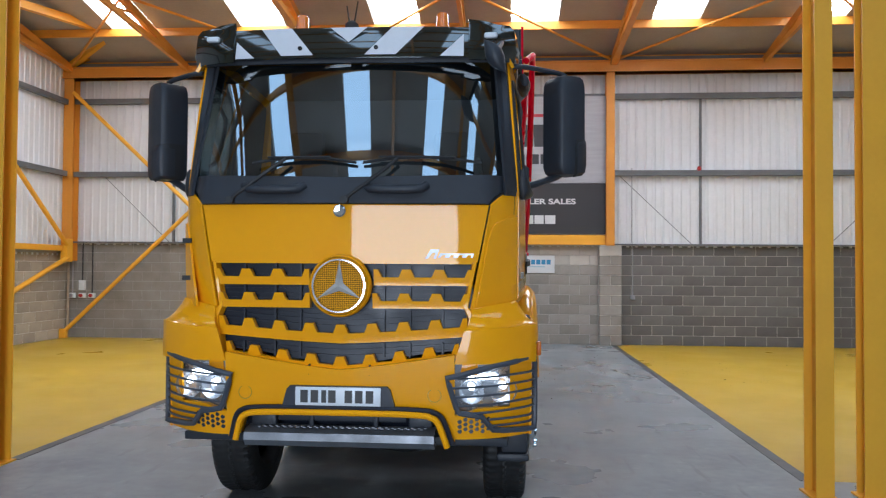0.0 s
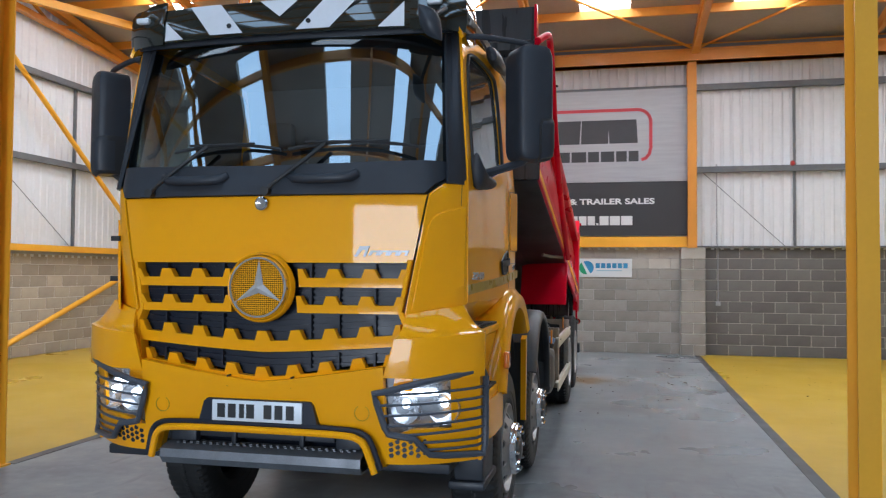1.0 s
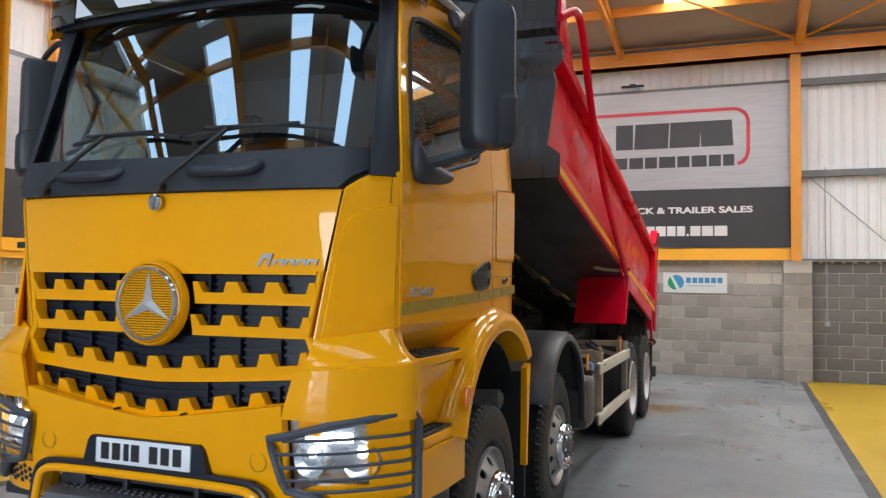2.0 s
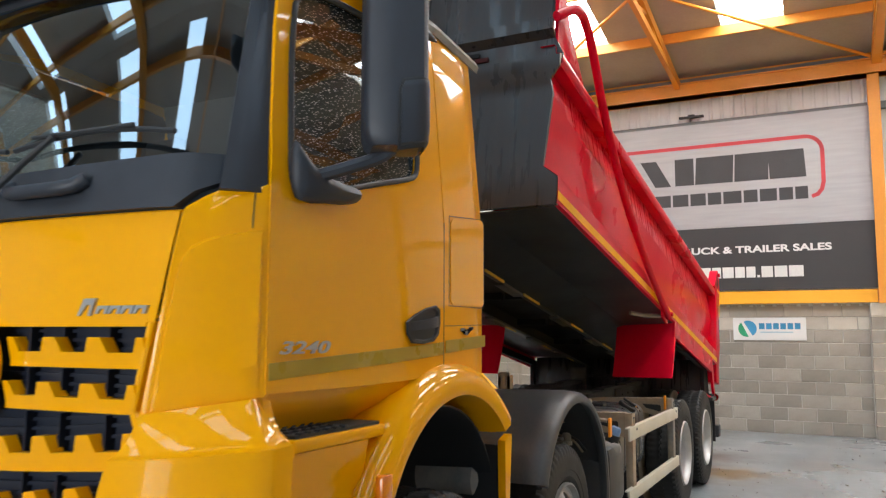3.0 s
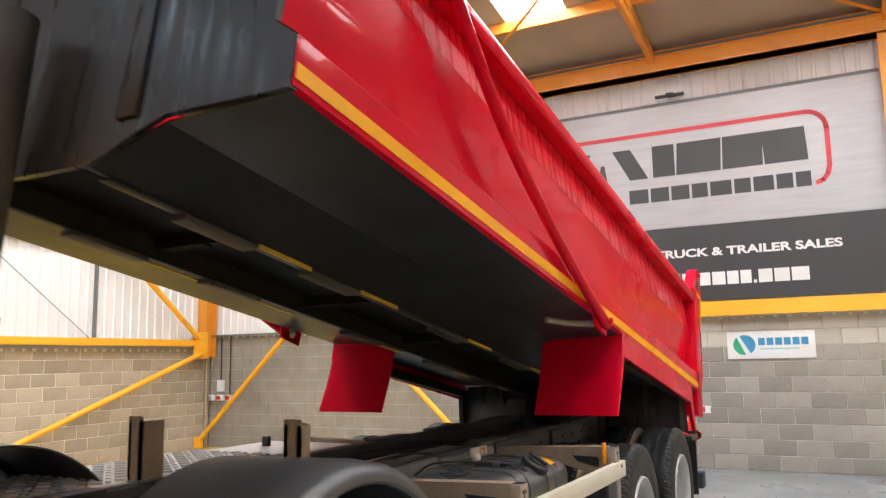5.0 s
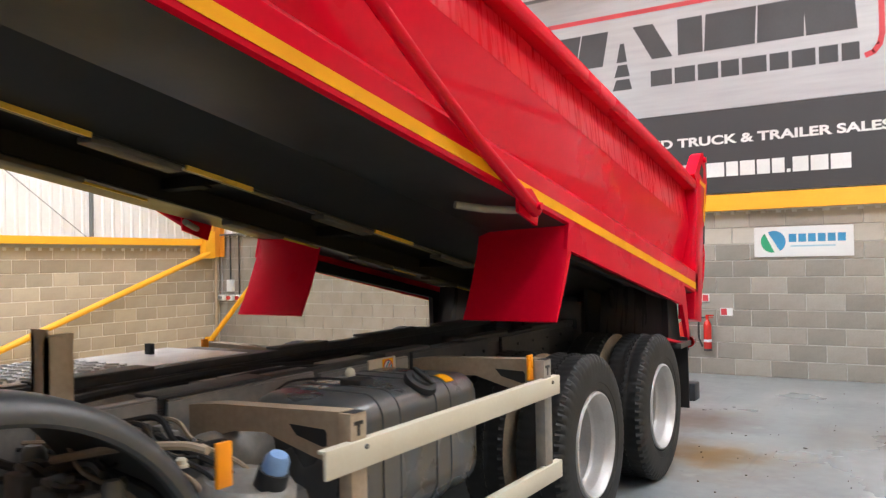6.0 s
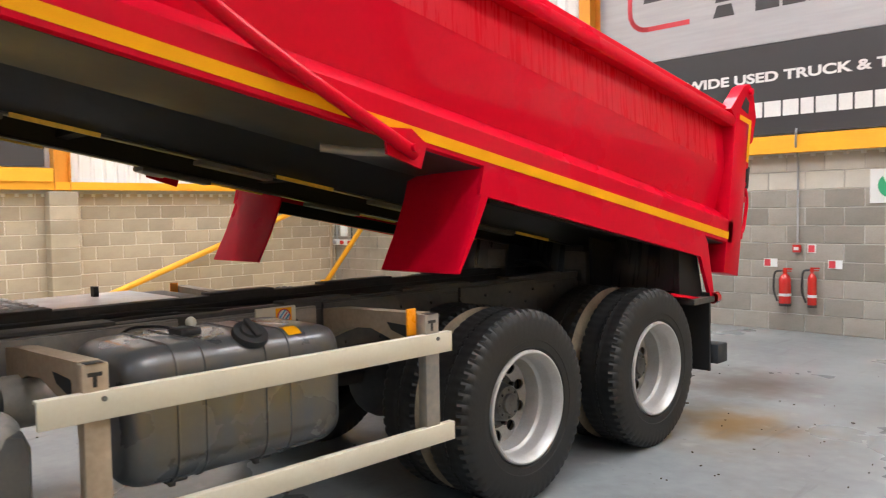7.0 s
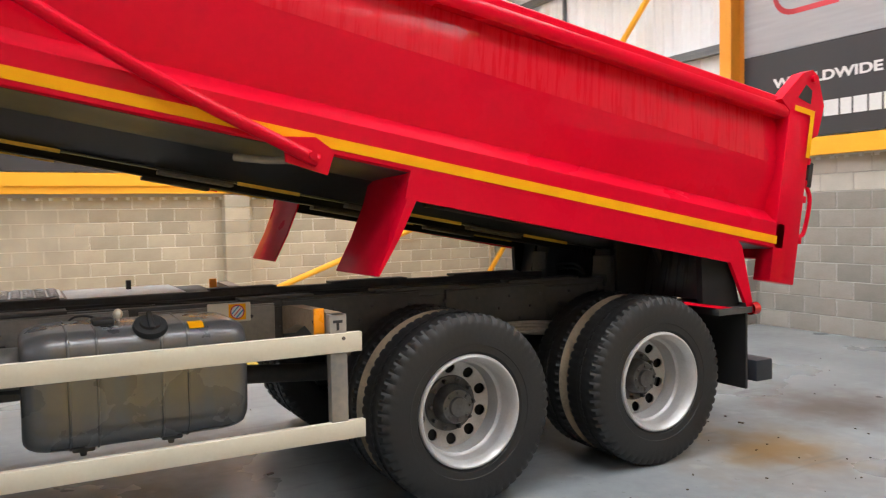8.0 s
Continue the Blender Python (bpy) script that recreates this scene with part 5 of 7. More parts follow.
bm = bmesh.new()
band(bm, span(-0.78, 0.78, 20), lambda x: 3.285, lambda x: 3.085, 0.0, 0.02, rows=2, shape=visor_y)
visor = part("sun_visor", bm, VISOR, truck, "smoked sun visor with white chevron film")
for s in (-1, 1):
    bm = bmesh.new()
    rows = []
    for z, o in ((3.07, 0.0), (3.12, 0.01), (3.2, 0.01), (3.28, 0.0), (3.315, -0.03)):
        rows.append([(s * 0.76, visor_y(0.76, z) - 0.005, z + (0.02 if z > 3.25 else 0)), (s * 0.86, visor_y(0.86, z) - 0.01, z + (0.01 if z > 3.25 else 0)), (s * (0.97 + o), visor_y(0.97, z) + 0.01, z), (s * (1.05 + o), 0.36, z), (s * (1.07 + o), 0.52, z), (s * (1.06 + o), 0.62, z)])
    loft(bm, rows)
    thicken(bm, 0.012)
    part("visor_end", bm, VISOR, visor, "smoked rounded visor end")
    bm = bmesh.new()
    box(bm, s * 0.9 - 0.042, s * 0.9 + 0.042, visor_y(0.9, 3.22) - 0.04, visor_y(0.9, 3.22) + 0.0, 3.205, 3.24, bevel=0.012)
    part("marker_lamp", bm, PLATE, visor, "white marker lamp")
for pts in (((-0.75, 3.09), (-0.62, 3.09), (-0.74, 3.20)), ((-0.44, 3.10), (-0.23, 3.10), (-0.37, 3.275), (-0.57, 3.275)), ((-0.12, 3.275), (0.12, 3.275), (0.0, 3.18)), ((0.10, 3.10), (0.30, 3.10), (0.48, 3.275), (0.28, 3.275)), ((0.58, 3.09), (0.73, 3.09), (0.73, 3.23))):
    bm = bmesh.new()
    vs = [bm.verts.new((x, visor_y(x, 3.1) - 0.004, z)) for x, z in pts]
    bm.faces.new(vs)
    part("chevron", bm, WHITE_FILM, visor, "white chevron film", smooth=None)
for x in (-0.315, 0.175):
    bm = bmesh.new()
    lathe(bm, [(0, 0.001), (-0.008, 0.008), (-0.004, 0.014), (0.004, 0.014)], 12, "y")
    bmesh.ops.translate(bm, vec=(x, visor_y(x, 3.1) - 0.006, 3.145), verts=bm.verts[:])
    part("rivet", bm, CABLE, visor, "black rivet")
bm = bmesh.new()
band(bm, span(-0.98, 0.98, 12), 3.12, 3.07, 0.0, 0.02, shape=lambda x, z: nose(x * 0.9, 3.09) + 0.0)
part("screen_header", bm, PLASTIC, cab, "dark strip above the windscreen")
for x in (-0.39, 0.57):
    bm = bmesh.new()
    lathe(bm, [(0, 0.05), (0.02, 0.05), (0.03, 0.042), (0.10, 0.040), (0.115, 0.03), (0.115, 0.001)], 18, "z")
    bmesh.ops.translate(bm, vec=(x, 0.55, 3.352), verts=bm.verts[:])
    tube(bm, [(x, 0.55, 3.22), (x, 0.55, 3.36)], 0.028, 10)
    part("beacon", bm, AMBER, truck, "amber rotating beacon")
bm = bmesh.new()
lathe(bm, [(0, 0.05), (0.03, 0.045), (0.05, 0.02), (0.055, 0.001)], 14, "z")
tube(bm, [(0, 0, -0.15), (0, 0, 0.02)], 0.03, 10)
bmesh.ops.translate(bm, vec=(-0.05, 0.55, 3.375), verts=bm.verts[:])
tube(bm, [(-0.065, 0.55, 3.40), (-0.085, 0.55, 3.53)], 0.005, 6)
tube(bm, [(-0.035, 0.55, 3.40), (-0.01, 0.55, 3.56)], 0.005, 6)
part("roof_aerial", bm, CABLE, truck, "black roof aerials")

# -- mirrors --
def mirror(s, x0, x1, y0, z0, z1, turn):
    m = Matrix.Translation((s * (x0 + x1) / 2, y0, 0)) @ Matrix.Rotation(radians(turn * s), 4, "Z")
    w = (x1 - x0) / 2
    bm = bmesh.new()
    rows = []
    for z, k in ((z0, 0.72), (z0 + 0.015, 0.88), (z0 + 0.05, 0.98), (z0 + 0.10, 1), (z1 - 0.10, 1), (z1 - 0.05, 0.97), (z1 - 0.015, 0.85), (z1, 0.66)):
        sh = [(-w, 0.09), (-w, 0.0), (-w * 0.985, -0.05), (-w * 0.93, -0.078), (-w * 0.8, -0.092), (0, -0.103), (w * 0.8, -0.098), (w * 0.93, -0.084), (w * 0.985, -0.058), (w, 0.0), (w, 0.09)]
        rows.append([(m @ Vector((a * k, b * (0.6 + 0.4 * k), z))) for a, b in sh])
    loft(bm, rows, close=True, cap=True)
    mi = part("door_mirror", bm, PLASTIC, truck, "tall charcoal door mirror")
    bm = bmesh.new()
    for za, zb in ((z0 + 0.05, z0 + 0.19), (z0 + 0.21, z1 - 0.05)):
        vs = [bm.verts.new(m @ Vector((a, 0.092, z))) for a, z in ((-w * 0.9, za), (w * 0.9, za), (w * 0.9, zb), (-w * 0.9, zb))]
        bm.faces.new(vs)
    part("mirror_glass", bm, CHROME, mi, "mirror glass", smooth=None)
    bm = bmesh.new()
    for inset, mat, nm, lb in ((0.0, CABLE, "cover_gap", "black gap round the lower cover"), (0.008, PLASTIC, "mirror_cover", "separate lower mirror cover")):
        bm = bmesh.new()
        rows = []
        for z, k, o in ((z0 - 0.018 + inset, 0.86, 0.0), (z0 + 0.0, 0.96, 0.006), (z0 + 0.05, 1.0, 0.012), (z0 + 0.12, 1.0, 0.012), (z0 + 0.185, 1.0, 0.012), (z0 + 0.212 - inset, 0.99, 0.01), (z0 + 0.222 - inset, 0.97, 0.002)):
            o += inset * 0.6
            left = 0.02 + (0.10 if z > z0 + 0.20 else 0.0) + inset * 9
            rows.append([(m @ Vector((a * k, b * k - o * (0.4 if a > w else 1.0), z + 0.02 * a / w))) for a, b in ((w * left, -0.090), (w * (left + 0.03), -0.103), (w * 0.5, -0.102), (w * 0.82, -0.096), (w * 0.97, -0.078), (w * 1.05, -0.045), (w * 1.06, 0.0), (w * 1.04, 0.07 - inset))])
        loft(bm, rows)
        thicken(bm, 0.006)
        part(nm, bm, mat, mi, lb)
    bm = bmesh.new()
    zb = z0 + 0.0
    tube(bm, bend([(s * 1.10, 0.48, zb - 0.08), (s * 1.16, 0.50, zb - 0.075), (s * (x0 + 0.05), y0 + 0.02, zb - 0.01), (s * (x0 + x1) / 2, y0 + 0.02, zb + 0.03)]), 0.024, 8)
    part("mirror_arm", bm, PLASTIC, mi)
    bm = bmesh.new()
    tube(bm, bend([(s * 1.04, 0.44, z1 + 0.05), (s * 1.12, 0.46, z1 + 0.055), (s * (x0 + x1) / 2, y0 + 0.02, z1 + 0.035), (s * (x0 + x1) / 2 + s * 0.02, y0 + 0.02, z1 - 0.02)]), 0.017, 8)
    part("mirror_arm", bm, PLASTIC, mi)
    bm = bmesh.new()
    rows = []
    for y, zc, rx, rz in ((0.395, 2.33, 0.012, 0.04), (0.405, 2.315, 0.028, 0.085), (0.43, 2.285, 0.042, 0.086), (0.48, 2.26, 0.054, 0.064), (0.56, 2.252, 0.060, 0.045), (0.65, 2.252, 0.058, 0.037), (0.71, 2.256, 0.046, 0.03), (0.728, 2.258, 0.02, 0.014)):
        xc = half(2.25, y) + 0.02
        rows.append([(s * (xc + rx * math.cos(radians(q))), y, zc + rz * math.sin(radians(q))) for q in range(0, 360, 30)])
    loft(bm, rows, close=True, cap=True)
    part("mirror_base", bm, PLASTIC, mi)


mirror(1, 1.28, 1.50, 0.58, 2.37, 3.02, 36)
mirror(-1, 1.23, 1.45, 0.56, 2.34, 3.0, 36)
# kerb mirror over the near corner and the wide lens above the door
bm = bmesh.new()
rows = []
for k in range(7):
    a = math.pi * k / 6
    r = max(0.004, 0.085 * math.sin(a))
    rows.append([(0.93 + 0.13 * (k / 6 - 0.5) + r * 0.8 * math.cos(b) * 0.6, 0.02 + r * 0.7 * math.sin(b), 3.03 - 0.20 * (k / 6 - 0.5) + r * 0.5 * math.cos(b)) for b in [2 * math.pi * q / 12 for q in range(12)]])
loft(bm, rows, close=True, cap=True)
tube(bm, [(0.95, 0.05, 3.08), (0.97, 0.2, 3.16)], 0.016, 8)
part("kerb_mirror", bm, PLASTIC, truck, "drooping charcoal front mirror")
bm = bmesh.new()
rows = []
for y, z, rx, rz in ((0.80, 3.075, 0.006, 0.010), (0.82, 3.075, 0.032, 0.045), (0.90, 3.075, 0.045, 0.062), (1.05, 3.08, 0.045, 0.058), (1.20, 3.085, 0.036, 0.042), (1.33, 3.085, 0.020, 0.022), (1.40, 3.085, 0.006, 0.008)):
    rows.append([(1.125 + rx * math.cos(radians(q)) - 0.25 * rz * math.sin(radians(q)), y, z + rz * math.sin(radians(q))) for q in range(0, 360, 30)])
loft(bm, rows, close=True, cap=True)
part("wide_angle_mirror", bm, PLASTIC, truck, "small charcoal wide-angle mirror above the door")

# -- cab interior --
bm = boxes((-1.02, 1.02, 0.38, 0.62, 2.05, 2.22), (-1.02, 1.02, 0.30, 0.45, 1.9, 2.26), (-1.05, 1.05, 0.35, 1.86, 1.52, 1.60), bevel=0.03)
part("dashboard", bm, CABIN, cab, "grey dashboard")
for x in (-0.58, 0.58):
    bm = boxes((x - 0.25, x + 0.25, 0.95, 1.42, 1.85, 2.02), (x - 0.24, x + 0.24, 1.35, 1.52, 2.0, 2.62), (x - 0.14, x + 0.14, 1.40, 1.50, 2.62, 2.82), bevel=0.04)
    part("seat", bm, SEAT, cab, "dark cloth cab seat")
bm = bmesh.new()
m = Matrix.Translation((-0.58, 0.74, 2.26)) @ Matrix.Rotation(radians(-28), 4, "X")
tube(bm, [m @ Vector((0.23 * math.cos(radians(a)), 0.23 * math.sin(radians(a)), 0)) for a in range(0, 360, 12)], 0.016, 8, closed=True)
for a in (20, 160, 270):
    tube(bm, [m @ Vector((0, 0, -0.03)), m @ Vector((0.23 * math.cos(radians(a)), 0.23 * math.sin(radians(a)), 0))], 0.016, 6)
tube(bm, [m @ Vector((0, 0, -0.02)), (-0.58, 0.55, 2.1)], 0.05, 10)
part("steering_wheel", bm, CABLE, cab, "black steering wheel")
bm = bmesh.new()
loft(bm, [[(x, y, z) for x in (-1.0, 1.0)] for y, z in ((0.45, 3.10), (1.0, 3.20), (1.8, 3.15), (1.86, 2.9), (1.86, 1.6))])
part("cab_lining", bm, CABIN, cab, "dark cab lining")
for s in (-1, 1):
    bm = bmesh.new()
    tube(bm, bend([(s * 0.98, 0.42, 2.42), (s * 0.96, 0.50, 2.46), (s * 0.93, 0.60, 2.75), (s * 0.95, 0.52, 2.83)]), 0.014, 8)
    part("grab_rail", bm, CABLE, cab, "black interior grab rail")

lettering("3240", 0.058, SILVER, "model_number", cab, Matrix.Translation((1.099, 0.355, 1.686)) @ Matrix.Rotation(radians(85.0), 4, "Z") @ Matrix.Rotation(radians(90), 4, "X"), 0.003, 0.001, 0.25, width=0.25)

# -- steps, arches and front wheels --
def arch(bm, yc, zc, prof, a0, a1, s, n=28):
    """A mudguard: pairs of (x, radius) swept round the axle between two angles."""
    rows = []
    for k in range(n + 1):
        a = radians(a0 + (a1 - a0) * k / n)
        rows.append([(s * x, yc - r * math.cos(a), zc + r * math.sin(a)) for x, r in prof])
    loft(bm, rows)
    return bm


for s in (1, -1):
    bm = bmesh.new()
    arch(bm, 1.49, 0.80, [(0.72, 0.82), (1.10, 0.83), (1.18, 0.815), (1.225, 0.77), (1.235, 0.725), (1.22, 0.685), (1.15, 0.675), (0.72, 0.675)], 16, 136, s)
    thicken(bm, 0.01)
    fender = part("front_fender", bm, YELLOW, truck)
    # the panel from the fender forward to the steps
    bm = bmesh.new()
    prism(bm, [(0.24, 1.555), (0.95, 1.55), (0.80, 1.40), (0.70, 1.20), (0.68, 1.03), (0.64, 0.82), (0.30, 0.82), (0.26, 1.1)], (s * 0.93, s * 1.0), "x")
    part("step_panel", bm, YELLOW, truck)
    bm = bmesh.new()
    loft(bm, [[(s * (half(1.56, y) - 0.01 - q * (half(1.56, y) - 1.0)), y, z) for q, z in ((0.0, 1.575), (0.1, 1.53), (0.4, 1.48), (0.8, 1.44), (1.0, 1.39), (1.0, 1.30))] for y in span(0.33, 1.15, 6)])
    thicken(bm, 0.01)
    part("sill_panel", bm, YELLOW, truck)
    for z0, z1, y0, y1, x1 in ((1.37, 1.415, 0.36, 0.92, 1.165), (1.02, 1.07, 0.36, 0.88, 1.19)):
        bm = boxes((min(s * 0.95, s * x1), max(s * 0.95, s * x1), y0, y1, z0, z1), bevel=0.01)
        part("cab_step", bm, YELLOW, truck)
        bm = bmesh.new()
        box(bm, min(s * 0.97, s * (x1 - 0.01)), max(s * 0.97, s * (x1 - 0.01)), y0 + 0.02, y1 - 0.03, z1, z1 + 0.012)
        for i in range(6):
            for j in range(4):
                yy, xx = y0 + 0.05 + i * 0.05, s * (1.0 + j * 0.05)
                box(bm, xx - 0.012, xx + 0.012, yy - 0.010, yy + 0.010, z1 + 0.012, z1 + 0.02)
        part("step_tread", bm, CABLE, truck, "black serrated step tread")
    bm = bmesh.new()
    loft(bm, [[(s * x, y, z) for x, y in ((1.0, 0.36), (1.18, 0.36), (1.20, 0.55), (1.20, 0.86), (1.0, 0.88))] for z in (0.80, 0.93, 1.02)])
    loft(bm, [[(s * x, y, z) for x, y in ((1.0, 0.36), (1.10 + 0.2 * (z - 1.09), 0.37), (1.11 + 0.2 * (z - 1.09), 0.80), (1.0, 0.84))] for z in (1.09, 1.2, 1.3, 1.37)])
    thicken(bm, 0.015)
    part("step_side", bm, YELLOW, truck)
    bm = bmesh.new()
    loft(bm, [[(s * (x + o), y, z) for o, y in ((-0.07, 0.315), (-0.012, 0.312), (0.0, 0.322), (0.0, 0.36), (-0.05, 0.372))] for x, z in ((1.065, 1.56), (1.07, 1.52), (1.085, 1.475), (1.11, 1.44), (1.145, 1.415), (1.165, 1.395), (1.17, 1.36))])
    thicken(bm, 0.01)
    part("step_well_front", bm, YELLOW, truck)
    part("arch_infill", boxes((min(s * 0.9, s * 1.19), max(s * 0.9, s * 1.19), 0.70, 0.90, 0.90, 1.03), bevel=0.01), PLASTIC, truck, "charcoal infill below the fender")
    if s > 0:
        part("lower_step", boxes((min(s * 0.95, s * 1.20), max(s * 0.95, s * 1.16), 0.44, 0.88, 0.50, 0.55), (min(s * 0.98, s * 1.15), max(s * 0.98, s * 1.15), 0.46, 0.80, 0.55, 0.80), bevel=0.015), PLASTIC, truck, "charcoal hanging lower step")
    bm = boxes((min(s * 1.215, s * 1.25), max(s * 1.215, s * 1.25), 0.765, 0.84, 1.15, 1.25), bevel=0.012)
    part("side_indicator", bm, AMBER, truck, "amber side indicator")
    # inner wheel housing and rear flap of the first axle
    bm = bmesh.new()
    arch(bm, 1.46, 0.80, [(0.55, 0.62), (1.12, 0.64)], 0, 180, s, 18)
    thicken(bm, 0.01)
    part("wheel_housing", bm, CABLE, truck, "black wheel housing")
    part("mud_flap", boxes((min(s * 0.62, s * 1.19), max(s * 0.62, s * 1.19), 2.03, 2.05, 0.42, 1.20)), CABLE, truck, "black rubber mud flap")
    bm = bmesh.new()
    prism(bm, [(2.015, 1.225), (2.095, 1.25), (2.10, 1.235), (2.06, 0.85), (2.05, 0.62), (2.015, 0.62), (2.02, 0.85), (2.012, 1.20)], (s * 1.165, s * 1.205), "x")
    part("flap_edge", bm, YELLOW, truck, "yellow edge strip of the flap")
    # second axle mudguard
    bm = bmesh.new()
    arch(bm, 3.18, 0.685, [(0.60, 0.705), (1.10, 0.715), (1.185, 0.708), (1.218, 0.692), (1.233, 0.668), (1.232, 0.648), (1.222, 0.638), (1.19, 0.640), (1.17, 0.655)], 20, 186, s, 40)
    thicken(bm, 0.01)
    part("axle_mudguard", bm, GUARD_PLASTIC, truck, "charcoal second-axle mudguard")
    part("air_cylinder", lathe(bmesh.new(), [(s * 0.7, 0.001), (s * 0.7, 0.12), (s * 1.02, 0.12), (s * 1.06, 0.08), (s * 1.06, 0.001)], 20, "x"), DUSTY, truck, "dusty air cylinder between the axles").location = (0, 2.12, 1.02)


def tyre(bm, x0, x1, r, lug):
    w = x1 - x0
    prof = [(0.08, 0.285), (0.02, 0.31), (0.004, 0.335), (0.0, 0.338), (-0.003, 0.375), (-0.006, 0.378), (-0.006, 0.44), (0.0, r - 0.055), (0.004, r - 0.038), (0.018, r - 0.012), (0.045, r), (0.10, r - lug), (0.13, r - lug), (0.155, r)]
    prof = [(x0 + a, b) for a, b in prof] + [(x0 + w / 2 - 0.012, r), (x0 + w / 2 - 0.008, r - lug), (x0 + w / 2 + 0.008, r - lug), (x0 + w / 2 + 0.012, r)] + [(x1 - a, b) for a, b in prof[::-1]]
    n = 240

    def wob(i, j):
        if i in (8, 9) or i in (len(prof) - 9, len(prof) - 10):
            return -0.017 if j % 4 == 0 else 0.0
        if prof[i][1] > r - 0.001:
            return -0.010 if (j + (2 if i > len(prof) / 2 else 0)) % 4 == 0 else 0.0
        return 0.0
    lathe(bm, prof, n, "x", wobble=wob)
    return bm


def holed_disc(bm, x, r_in, r_out, r_holes, r_pitch, n, s, dish=0.0):
    """A wheel disc with round hand holes; dish moves its rim along x."""
    for k in range(n):
        a0, a1 = 2 * math.pi * k / n, 2 * math.pi * (k + 1) / n
        am = (a0 + a1) / 2
        border, hole = [], []
        m = 5
        for i in range(m):
            border.append((r_in, a0 + (a1 - a0) * i / m))
        for i in range(m):
            border.append((r_in + (r_out - r_in) * i / m, a1))
        for i in range(m):
            border.append((r_out, a1 + (a0 - a1) * i / m))
        for i in range(m):
            border.append((r_out + (r_in - r_out) * i / m, a0))
        pts = [(r * math.cos(a), r * math.sin(a)) for r, a in border]
        c = (r_pitch * math.cos(am), r_pitch * math.sin(am))
        for p in pts:
            d = Vector((p[0] - c[0], p[1] - c[1])).normalized() * r_holes
            hole.append((c[0] + d.x, c[1] + d.y))

        def place(p, back=0.0):
            r = math.hypot(*p)
            return (x + s * (dish * (r - r_in) / (r_out - r_in) - back), p[0], p[1])
        loft(bm, [[place(p) for p in pts], [place(p) for p in hole], [place(p, 0.012) for p in hole]], close=True)
    bmesh.ops.remove_doubles(bm, verts=bm.verts[:], dist=0.0005)
    return bm


